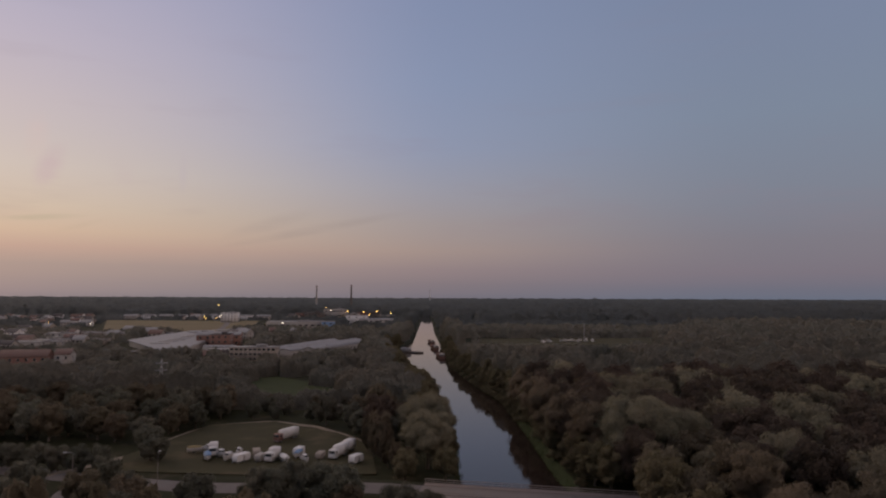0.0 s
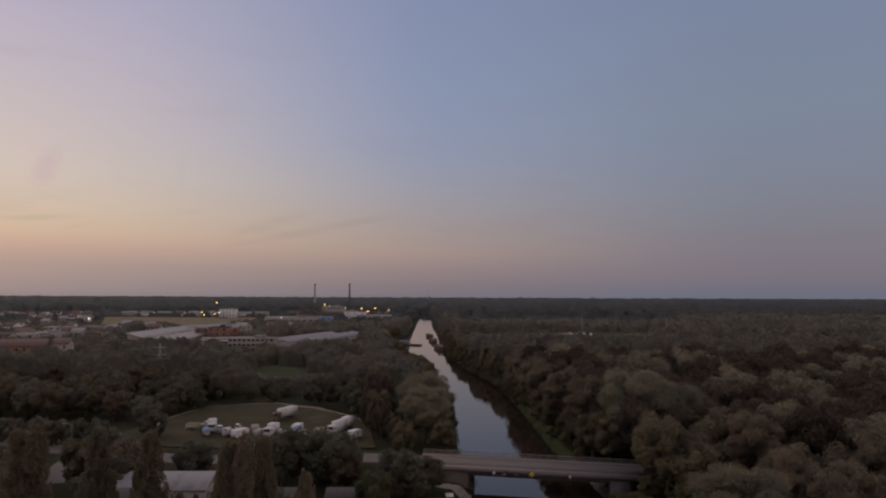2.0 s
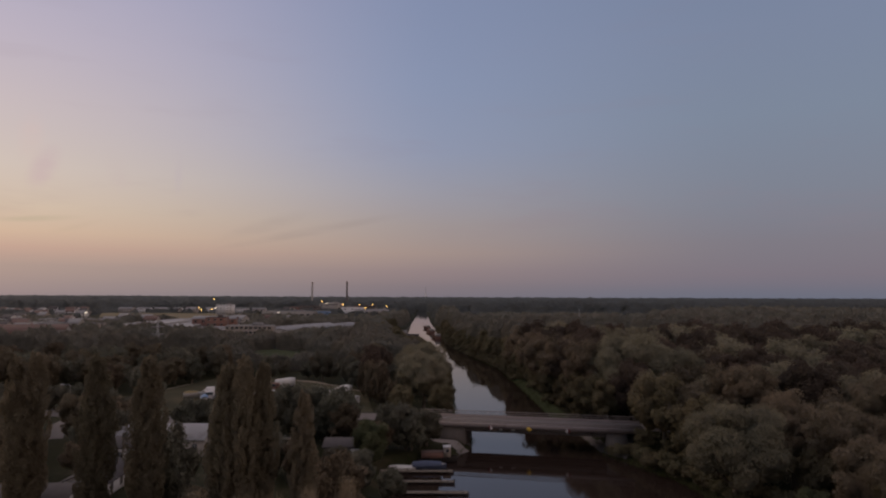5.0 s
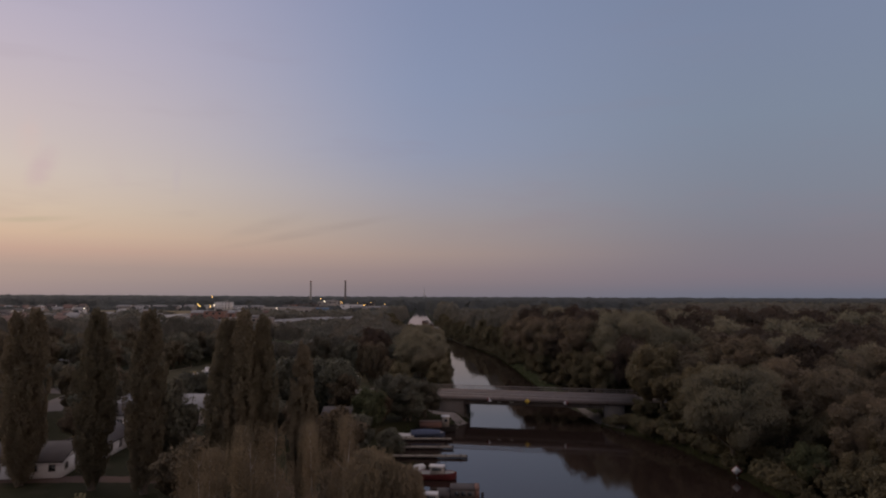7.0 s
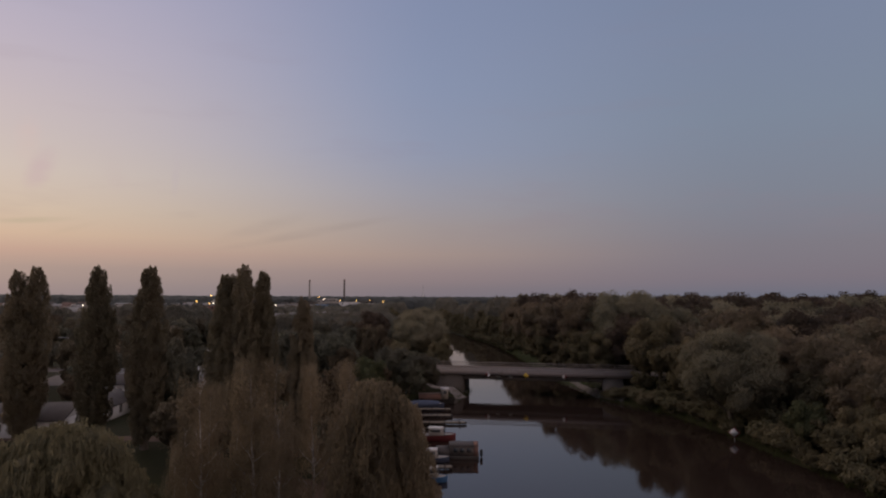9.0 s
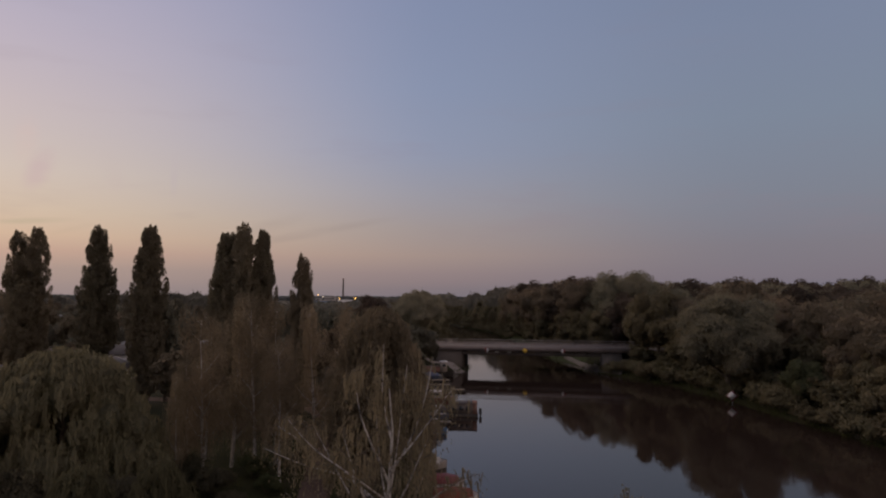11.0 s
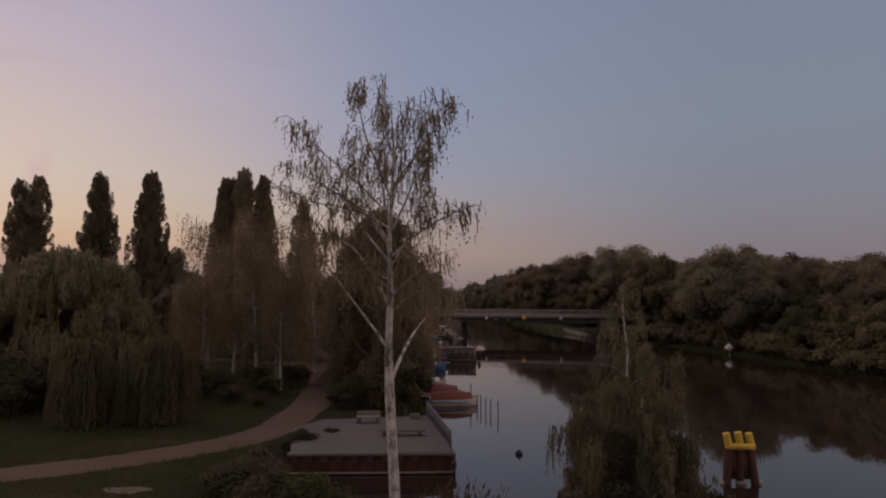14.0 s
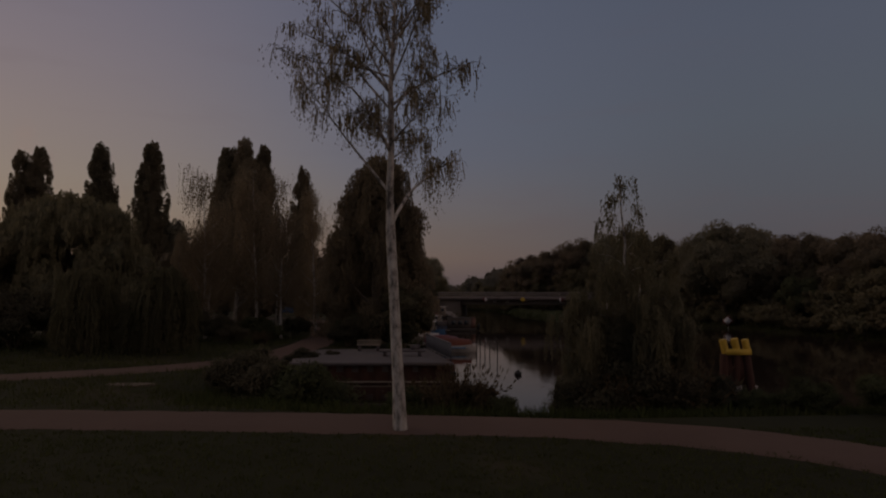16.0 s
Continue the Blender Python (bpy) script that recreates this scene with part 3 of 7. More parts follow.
def sheet(geo, gx, gy, zf):
    xx, yy = np.meshgrid(gx, gy, indexing="ij")
    v = np.stack([xx, yy, zf(xx, yy)], -1).reshape(-1, 3)
    i, j = np.meshgrid(np.arange(len(gx) - 1), np.arange(len(gy) - 1), indexing="ij")
    n = len(gy)
    q = np.stack([i * n + j, (i + 1) * n + j, (i + 1) * n + j + 1, i * n + j + 1], -1).reshape(-1, 4)
    return geo.add(v, q)


GX, GY = spaced(-50, 46, 1.3, -3640, 3640), spaced(-12, 160, 1.4, -3640, 3640, 1.06)
solid("ground", sheet(Geo(), GX, GY, land), TURF, "dark grassy ground with worn patches reaching the horizon", "ground", kind="structure", smooth=True)
wg = Geo()
wx0, wx1, wy0, wy1 = -60, 405, -45, 1410
wg.add([(wx0, wy0, WATER_Z), (wx1, wy0, WATER_Z), (wx1, wy1, WATER_Z), (wx0, wy1, WATER_Z)], [(0, 1, 2, 3)])
solid("water", wg, WATER, "still dark river mirroring the dusk sky and trees", "river", kind="structure")


def strip(line, width, lift, step=1.0, ragged=0.0, seed=1):
    """A band along a line of points that lies on the land."""
    rng = np.random.default_rng(seed)
    p = np.array(line, float)
    s = np.r_[0, np.cumsum(np.linalg.norm(np.diff(p, axis=0), axis=1))]
    t = np.linspace(0, s[-1], max(3, int(s[-1] / step)))
    k = np.stack([np.interp(t, s, p[:, 0]), np.interp(t, s, p[:, 1])], -1)
    for _ in range(max(1, int(3 / step))):
        k[1:-1] = (k[:-2] + 2 * k[1:-1] + k[2:]) / 4
    d = np.gradient(k, axis=0)
    d /= np.linalg.norm(d, axis=1, keepdims=True)
    nrm = np.stack([-d[:, 1], d[:, 0]], -1)
    rows = []
    for a in np.linspace(-0.5, 0.5, 7):
        w = width * a
        wob = rng.normal(0, ragged, len(k)) if abs(a) == 0.5 else 0
        q = k + nrm * np.reshape(w + wob, (-1, 1))
        rows.append(np.column_stack([q, land(q[:, 0], q[:, 1]) + lift * (1 - 0.9 * (abs(a) == 0.5))]))
    n = len(k)
    v = np.concatenate(rows)
    i, j = np.meshgrid(np.arange(6), np.arange(n - 1), indexing="ij")
    f = np.stack([i * n + j, i * n + j + 1, (i + 1) * n + j + 1, (i + 1) * n + j], -1).reshape(-1, 4)[:, ::-1]
    return Geo().add(v, f)


solid("path", strip([(-60, 17.7), (-30, 17.1), (-10, 16.6), (0, 16.05), (3, 15.7), (6.6, 14.4), (9, 12.0), (12, 6), (14, -6)], 2.65, 0.05, 0.6, 0.06),
      GRAVEL, "pinkish gravel footpath crossing the lawn beside the birch", "path", kind="structure", smooth=True)
solid("path", strip([(-45, 21), (-30, 22.8), (-17, 24.8), (-13, 27.2), (-9.5, 30.2), (-7.9, 33), (-7.5, 40), (-8.4, 48), (-9.5, 57), (-13, 64), (-24, 68)], 2.3, 0.05, 0.6, 0.06),
      GRAVEL, "gravel footpath curving past the quay into the trees", "path", kind="structure", smooth=True)
solid("road", strip([(x, float(road_y(x))) for x in (*range(-170, 80, 10),)], 7.2, 0.09, 2.0), ASPHALT,
      "grey asphalt road leading over the bridge", "road", kind="structure", smooth=True)


# ---- trees ----
def unit(rng, n):
    v = rng.normal(size=(n, 3))
    return v / np.linalg.norm(v, axis=1, keepdims=True)


def leaf_axes(rng, nrm, size, droop=0.0, slim=0.6):
    """Two half-axes for leaves with roughly the given normals; droop draws the long axis downward."""
    a = np.cross(nrm, unit(rng, len(nrm)))
    a /= np.linalg.norm(a, axis=1, keepdims=True) + 1e-9
    a = a * (1 - abs(droop)) + np.array([0, 0, -1.0]) * droop
    a /= np.linalg.norm(a, axis=1, keepdims=True) + 1e-9
    b = np.cross(nrm, a)
    b /= np.linalg.norm(b, axis=1, keepdims=True) + 1e-9
    s = (size * rng.uniform(0.6, 1.4, len(nrm)))[:, None]
    return a * s, b * s * slim


def lobed_crown(rng, lobes, n, size, jitter=0.5, droop=0.0, core=0.82, slim=0.7, shell=0.14):
    """Sprays of leaves over a heap of rounded lobes (rows of x, y, z, rx, rz), with dense hearts."""
    L = np.asarray(lobes, float)
    w = (L[:, 3] ** 2)
    k = rng.choice(len(L), n, p=w / w.sum())
    d = unit(rng, n)
    d[:, 2] = np.where(rng.random(n) < 0.65, np.abs(d[:, 2]), d[:, 2])
    r3 = L[k][:, [3, 3, 4]]
    c = L[k, :3] + d * r3 * np.clip(rng.normal(1.0, shell, (n, 1)), 1 - 2 * shell, 1 + 1.2 * shell)
    q = (c[:, None] - L[None, :, :3]) / L[None, :, [3, 3, 4]]
    deep = (np.linalg.norm(q, axis=2) < 0.8)
    deep[np.arange(n), k] = False
    keep = ~deep.any(1)
    c, d = c[keep], d[keep]
    nrm = d + jitter * unit(rng, len(d))
    nrm /= np.linalg.norm(nrm, axis=1, keepdims=True)
    u, v = leaf_axes(rng, nrm, size, droop, slim)
    g = Geo().sprays(c, u, v)
    if core:
        big = np.median(L[:, 3]) * 1.15
        for row in L:
            if len(L) < 20 and size > 0.1:
                g.slot = 1
                g.blob(row[:3], row[[3, 3, 4]] * core, rng, 0.12)
                g.slot = 0
            elif row[3] >= big or len(L) < 20:
                g.heart(row[:3], row[[3, 3, 4]] * core, rng, 0.14)
    return g


def budding(rng, lobes, n, lo=0.42, hi=0.62):
    """Adds n smaller lobes on the upper and outer faces of each lobe."""
    out = list(lobes)
    for x, y, z, r, rz in lobes[:-1]:
        for _ in range(n):
            d = unit(rng, 1)[0]
            d[2] = abs(d[2]) * 0.9 + 0.05
            d[:2] += np.array([x, y]) / (math.hypot(x, y) + 1.0) * 0.5
            d /= np.linalg.norm(d)
            s = r * rng.uniform(lo, hi)
            out.append((x + d[0] * r * 0.8, y + d[1] * r * 0.8, z + d[2] * rz * 0.8, s, s * rng.uniform(0.75, 1.0)))
    return out


def heap(rng, R, h0, h1, n, low=0.15, spread=0.62, lobe=(0.34, 0.5)):
    """Lobes of a broad crown between the heights h0 and h1."""
    out, mid, half = [], (h0 + h1) / 2, (h1 - h0) / 2
    for i in range(n):
        a = i * 2.39996 + rng.uniform(-0.4, 0.4)
        z = -low + (1 + low) * (i + 0.5) / n
        rr = math.sqrt(max(0.0, 1 - (z * 0.92) ** 2)) * spread * R * rng.uniform(0.8, 1.12)
        s = R * rng.uniform(*lobe) * (1.1 - 0.25 * abs(z))
        out.append((rr * math.cos(a), rr * math.sin(a), mid + z * half * 0.72, s, s * rng.uniform(0.75, 0.95) * min(1.3, half / R + 0.25)))
    out.append((0, 0, mid, R * 0.55, half * 0.7))
    return out


def limbs(rng, geo, base, top, r, n, reach, sides=5):
    """A tapered trunk with a slight bend, and limbs that rise from it."""
    z = np.linspace(0, top, 7)
    bend = np.cumsum(rng.normal(0, 0.025 * top / 7, (7, 2)), axis=0)
    pts = np.column_stack([bend - bend[0], z])
    geo.tube(pts, np.interp(z, [0, 0.06 * top, top], [r * 1.35, r, r * 0.35]), sides + 2)
    for i in range(n):
        t = rng.uniform(base, 0.85)
        p0 = np.array([np.interp(t * top, z, pts[:, 0]), np.interp(t * top, z, pts[:, 1]), t * top])
        a = i * 2.4 + rng.uniform(-0.5, 0.5)
        tip = p0 + np.array([math.cos(a) * reach, math.sin(a) * reach, reach * rng.uniform(0.5, 1.0)]) * rng.uniform(0.6, 1.0)
        mid = (p0 + tip) / 2 + np.array([0, 0, -0.08 * reach])
        geo.tube([p0, mid, tip], [r * 0.42, r * 0.28, r * 0.1], sides)


PROTO = {}


def tree(kind, build, name, label, category="tree", group=""):
    PROTO[kind] = (build, name, label, category, group, [])


def plant(kind, i, x, y, s=1.0, sz=None, rz=0.0, sink=0.05):
    """Stands variant i of a kind of tree at x, y. The first of each variant is built, the rest are copies that share its meshes."""
    build, name, label, category, group, made = PROTO[kind]
    while len(made) <= i:
        made.append(None)
    m = SCALE @ Matrix.Translation((x, y, float(land(x, y)) - sink)) @ Matrix.Rotation(rz, 4, "Z") @ Matrix.Diagonal((s, s, sz or s, 1))
    if made[i] is None:
        ob = thing(name, label, category, group=group)
        build(ob, np.random.default_rng(100 + 17 * i + 1000 * list(PROTO).index(kind)), i)
        made[i] = ob
        ob.matrix_basis = m
        return ob
    src = made[i]
    keep = src.matrix_basis.copy()
    src.matrix_basis = Matrix.Identity(4)
    ob = copy_thing(src, m)
    src.matrix_basis = keep
    return ob


def broad(leaf, h, R, n_lobes, n, size, clear=0.22, core=0.82, droop=0.0, jitter=0.35, low=0.35, lobe=(0.34, 0.5), buds=3, shell=0.16):
    def build(ob, rng, i):
        hh, rr = h * rng.uniform(0.92, 1.08), R * rng.uniform(0.9, 1.1)
        g = Geo()
        limbs(rng, g, clear, hh * 0.8, 0.028 * hh, 6, rr * 0.6)
        piece("trunk", g, BARK, ob, "brown bark trunk with limbs", True)
        lobes = heap(rng, rr, clear * hh, hh, n_lobes, low, lobe=lobe)
        piece("crown", lobed_crown(rng, budding(rng, lobes, buds), n, size, jitter, droop, core, 0.6, shell), leaf, ob, "", True)
    return build


def poplar(ob, rng, i):
    h = 20.9
    g = Geo()
    limbs(rng, g, 0.12, h * 0.9, 0.36, 10, 1.6)
    piece("trunk", g, BARK, ob, "grey furrowed bark trunk", True)
    heads = [(0.0, 0.0, 1.0, 1.0), (0.45, 0.2, 0.93, 0.62)] if i % 3 != 1 else [(-1.15, 0.1, 0.97, 0.86), (1.05, -0.1, 1.0, 0.9), (0.0, 0.2, 0.72, 1.05)]
    g, spots, ways = Geo(), [], []
    for hx, hy, top, fat in heads:
        wide = lambda z: fat * np.interp(z, [0.0, 0.08, 0.2, 0.36, 0.55, 0.72, 0.86, 0.95, 1.0], [0.5, 1.05, 1.65, 2.15, 2.25, 1.75, 1.2, 0.7, 0.15])
        for z in np.linspace(0.08, 0.8, 12):
            g.heart((hx * min(1.0, z * 1.2), hy, h * top * z), (wide(z) * 0.5, wide(z) * 0.5, 1.2), rng, 0.2)
        # steep shoots, each a flame of leaves that points up and a little outward
        for k in range(int(250 * fat)):
            z, a = rng.uniform(0.05, 0.97) ** 0.9, rng.uniform(0, 6.283)
            out = wide(z) * math.sqrt(rng.uniform(0.16, 1.12))
            long_ = rng.uniform(0.9, 2.3) * (1.1 - 0.35 * z)
            flat = np.array([math.cos(a), math.sin(a), 0.0])
            up = flat * rng.uniform(0.12, 0.36) * (1 - 0.5 * z) + (0, 0, 1)
            up /= np.linalg.norm(up)
            m = int(110 * long_)
            q = rng.uniform(-0.5, 0.5, m)
            thick = 0.33 * np.sqrt(np.clip(1 - (2 * q) ** 2, 0.03, 1)) * (1.0 - 0.5 * q)
            spots.append(flat * out + (hx * min(1.0, z * 1.2), hy, h * top * z) + np.outer(q * long_, up) + unit(rng, m) * thick[:, None])
            ways.append(np.tile(up, (m, 1)) + 0.75 * unit(rng, m))
    c, u = np.vstack(spots), np.vstack(ways)
    u /= np.linalg.norm(u, axis=1, keepdims=True)
    w = np.cross(u, unit(rng, len(u)))
    s_ = 0.125 * rng.uniform(0.6, 1.4, (len(u), 1))
    piece("crown", g.sprays(c, u * s_, w * s_ * 0.6), LEAF_POPLAR, ob, "", True)


def strands(rng, tops, lengths, step, size, sway=0.12, slim=0.34):
    """Hanging strings of slim leaves from the given tops."""
    cs = []
    for p, ln in zip(tops, lengths):
        k = max(2, int(ln / step))
        z = np.linspace(0, ln, k)
        out = p[:2] / (np.linalg.norm(p[:2]) + 1e-6) * sway
        off = rng.normal(0, 0.05, (k, 2)) + np.outer(np.sin(z / ln * 1.5), out)
        cs.append(np.column_stack([p[0] + off[:, 0], p[1] + off[:, 1], p[2] - z]))
    c = np.vstack(cs)
    nrm = unit(rng, len(c))
    nrm[:, 2] *= 0.3
    nrm /= np.linalg.norm(nrm, axis=1, keepdims=True)
    u, v = leaf_axes(rng, nrm, size, 0.82, slim)
    return c, u, v


def weeping(h, R, n, size, leaf, lobes_n, lobe, drop, step, stem=BARK, skirt=0.5, heart=0.8, ribbon=0.0):
    """A weeping tree: rounded heads in tiers round a trunk, each let down in curtains of slim leaves towards the grass."""
    def build(ob, rng, i):
        g = Geo()
        limbs(rng, g, 0.25, h * 0.75, 0.03 * h, 7, R * 0.55)
        piece("trunk", g, stem, ob, "bare trunk with spreading limbs", True)
        heads = []
        for k in range(lobes_n):
            q = (k + 0.5) / lobes_n
            a, rr = k * 2.39996 + rng.uniform(-0.5, 0.5), (R - lobe * 0.9) * math.sqrt(q) * rng.uniform(0.8, 1.15)
            s = lobe * rng.uniform(0.8, 1.15)
            z = h * (1 - (1 - skirt) * q ** 1.3 * rng.uniform(0.85, 1.1)) - s * 0.75
            heads.append((rr * math.cos(a), rr * math.sin(a), max(z, 0.4), s))
        H_ = np.array(heads)
        # the shoots hang in locks: each lock has its own place, length and sway
        locks = max(40, n // 9)
        k = rng.choice(len(H_), locks, p=H_[:, 3] ** 2 / (H_[:, 3] ** 2).sum())
        d = unit(rng, locks)
        d[:, 2] = np.abs(d[:, 2]) * 1.1 - 0.15
        roots = H_[k, :3] + d * H_[k, 3:4] * np.array([1, 1, 0.8]) * rng.normal(1.0, 0.09, (locks, 1))
        llen = drop * rng.uniform(0.25, 1.0, locks) ** 1.3
        pick = rng.integers(0, locks, n)
        tops = roots[pick] + rng.normal(0, 0.055 * lobe + 0.05, (n, 3)) * np.array([1, 1, 0.8])
        ln = np.minimum(llen[pick] * rng.uniform(0.55, 1.1, n), tops[:, 2] - rng.uniform(0.0, 0.5, n) * min(1.0, 0.2 * h))
        ln = np.maximum(ln, 0.2)
        cg = Geo()
        if ribbon:
            cg.ribbons(tops[::2], ln[::2], rng, ribbon, 0.25, step)
        c, u, v = strands(rng, tops, ln, step * (1.2 if ribbon else 1.0), size, 0.2)
        cg.sprays(c, u * 1.3, v * 1.3)
        for x, y, z, r in heads:
            lo = max(0.1, z - drop * 0.5)
            top = z + r * 0.62
            cg.heart((x, y, (lo + top) / 2), (r * heart, r * heart, (top - lo) / 2 * 0.95), rng, 0.13)
        piece("crown", cg, leaf, ob, "", True)
    return build


def thin_birch(h, R, n_str, leaf=LEAF_BIRCH, stems=1, lean=0.04, size=0.092, step=0.18):
    """A slim white-stemmed birch with fine drooping twigs; its crown is open."""
    def build(ob, rng, i):
        g, tips = Geo(), []
        for s in range(stems):
            z = np.linspace(0, h * rng.uniform(0.85, 1.0), 9)
            a0 = rng.uniform(0, 6.3)
            off = np.outer((z / h) ** 1.3, (math.cos(a0), math.sin(a0))) * h * lean * (1 + s) + np.cumsum(rng.normal(0, 0.05, (9, 2)), axis=0)
            pts = np.column_stack([off + (0.3 * s * math.cos(a0), 0.3 * s * math.sin(a0)), z])
            g.tube(pts, np.linspace(0.011 * h, 0.012, 9), 6)
            for b in range(15):
                t = rng.uniform(0.14, 0.98)
                p0 = np.array([np.interp(t * z[-1], z, pts[:, c]) for c in range(3)])
                a = b * 2.4 + rng.uniform(-0.5, 0.5)
                reach = R * (1.15 - 0.75 * t) * rng.uniform(0.6, 1.1)
                tip = p0 + np.array([math.cos(a) * reach, math.sin(a) * reach, reach * 1.05])
                mid = (p0 * 0.5 + tip * 0.5) + np.array([0, 0, -0.1 * reach])
                g.tube([p0, mid, tip], [0.0045 * h * (1.15 - t), 0.003 * h * (1.1 - t), 0.006], 4)
                tips += [p0 + (tip - p0) * q + rng.normal(0, 0.12 * R, 3) for q in np.linspace(0.35, 1.05, 7)]
        piece("trunk", g, BIRCH_BARK, ob, "white birch stem with bare limbs", True)
        tips = np.array(tips)
        k = rng.integers(0, len(tips), n_str)
        tops = tips[k] + rng.normal(0, 0.14 * R, (n_str, 3))
        ln = np.minimum(rng.uniform(0.4, 1.0, n_str) * 0.16 * h, np.maximum(tops[:, 2] - 0.3, 0.2))
        piece("crown", Geo().leaves(*strands(rng, tops, ln, step, size, 0.05, 0.45)), leaf, ob)
    return build


def bush(leaf, h, R, n, size, tips=0):
    def build(ob, rng, i):
        g = Geo()
        for k in range(7):
            a, r = k * 0.9, R * rng.uniform(0.3, 0.7)
            g.tube([(0.1 * math.cos(a), 0.1 * math.sin(a), 0), (r * 0.6 * math.cos(a), r * 0.6 * math.sin(a), h * 0.4), (r * math.cos(a), r * math.sin(a), h * 0.8)], [0.03, 0.02, 0.008], 4)
        piece("stem", g, BARK, ob, "thin brown stems")
        lobes = heap(rng, R, 0.0, h, 8, 0.5, 0.62, (0.3, 0.45))
        cg = lobed_crown(rng, budding(rng, lobes, 1), n, size, 0.7, 0.35, 0.68, 0.5, 0.22)
        if tips:
            d = unit(rng, tips)
            d[:, 2] = np.abs(d[:, 2]) + 0.4
            base = np.column_stack([rng.normal(0, R * 0.45, (tips, 2)), np.full(tips, h * 0.55)])
            for q in (0.15, 0.3, 0.45, 0.6):
                c = base + d * h * q
                cg.leaves(c, d * 0.09, np.cross(d, unit(rng, tips)) * 0.03)
        piece("crown", cg, leaf, ob, "", True)
    return build


WOOD = "trees of the riverside wood"
tree("near_oak", broad(LEAF_NEAR, 15.5, 6.4, 12, 11500, 0.17, 0.06, low=0.7, core=0.84, lobe=(0.3, 0.44), buds=4, shell=0.2, jitter=0.8, droop=0.25), "broadleaf_tree", "tall broadleaf tree with dense olive-brown crown in the wood", group=WOOD)
tree("oak", broad(LEAF_WOOD, 15.5, 6.4, 11, 6200, 0.28, 0.1, low=0.6, core=0.88, lobe=(0.34, 0.48), jitter=0.8, droop=0.2), "broadleaf_tree", "tall broadleaf tree with dense olive-brown crown in the wood", group=WOOD)
tree("round", broad(LEAF_DARK, 10.0, 4.6, 10, 4200, 0.22, 0.03, low=0.85, core=0.86, lobe=(0.3, 0.44), jitter=0.8), "broadleaf_tree", "dark green rounded tree beside the road and river", group="dark rounded trees")
tree("brown", broad(LEAF_BROWN, 10.5, 4.4, 10, 4200, 0.22, 0.03, low=0.85, core=0.86, lobe=(0.3, 0.44), jitter=0.8), "broadleaf_tree", "tree with browning autumn leaves near the river", group="browning trees")
tree("alder", broad(LEAF_BANK, 11.0, 4.0, 11, 5000, 0.20, 0.03, low=0.75, core=0.86, lobe=(0.3, 0.44), droop=0.3, jitter=0.8), "bank_tree", "olive green bankside tree with foliage down to the water", group="bank trees")
tree("green", broad(LEAF_GREEN, 7.0, 2.9, 10, 6500, 0.13, 0.05, low=0.65, core=0.84, jitter=0.7), "small_tree", "bright green round tree by the huts", group="small green trees")
tree("poplar", poplar, "poplar_tree", "tall columnar poplar with dense dark foliage", group="row of poplars")
tree("giant", broad(LEAF_WILLOW, 16.5, 8.6, 16, 36000, 0.15, 0.06, droop=0.6, low=0.6, lobe=(0.26, 0.38), core=0.82, buds=5, shell=0.2, jitter=0.6), "willow_tree", "huge grey-green willow with billowing crown on the far bank", group="large willows")
tree("mound", broad(LEAF_WILLOW, 14.0, 8.0, 13, 9500, 0.25, 0.06, droop=0.5, low=0.6, lobe=(0.28, 0.4), core=0.86, buds=4, jitter=0.6), "willow_tree", "broad grey-green willow rising among the trees of the wood", group="large willows")
tree("weeping", weeping(9.6, 6.4, 13000, 0.12, LEAF_WEEP, 44, 1.35, 2.6, 0.34, skirt=0.3, heart=0.7, ribbon=0.026), "weeping_willow", "weeping willow with hanging curtains of leaves on the grass", group="weeping willows")
tree("small_weeping", weeping(4.3, 1.75, 3600, 0.08, LEAF_WEEP_SHADED, 10, 0.72, 3.2, 0.26, skirt=0.5, heart=0.55, ribbon=0.018), "weeping_willow", "low weeping willow whose strands touch the ground", group="weeping willows")
tree("clump", weeping(12.3, 3.7, 10500, 0.10, LEAF_BIRCH, 40, 0.95, 2.1, 0.25, skirt=0.16, heart=0.46), "weeping_birch", "dense drooping tree by the footpath and moorings", group="trees by the footpath")
tree("birch", thin_birch(13.8, 2.3, 1250, size=0.08), "birch_tree", "slim birch with white stem and thin brownish foliage", group="birches by the footpath")
tree("bush", bush(LEAF_SHRUB, 2.0, 1.5, 7500, 0.05), "bush", "dark dense bush on the river bank", "bush", "bank bushes")
tree("light_bush", bush(LEAF_YOUNG, 2.0, 1.5, 8500, 0.042), "bush", "olive bush with fine leaves at the water's edge", "bush", "bank bushes")
tree("green_bush", bush(LEAF_SHRUB_GREEN, 1.5, 1.3, 7500, 0.044), "bush", "green leafy bush at the water's edge", "bush", "bank bushes")
tree("red_bush", bush(LEAF_SHRUB_RED, 1.35, 1.1, 4500, 0.05, 160), "bush", "reddish-brown bush with thin upright shoots at the water", "bush", "bank bushes")
tree("big_bush", bush(LEAF_BANK, 4.2, 3.2, 1700, 0.18), "bush", "large rounded olive bush on the far bank", "bush", "bank bushes")

tree("shore_bush", bush(LEAF_BANK, 2.2, 1.9, 1000, 0.14), "bush", "olive bush hanging over the water on the far bank", "bush", "bank bushes")

R = np.random.default_rng(7)
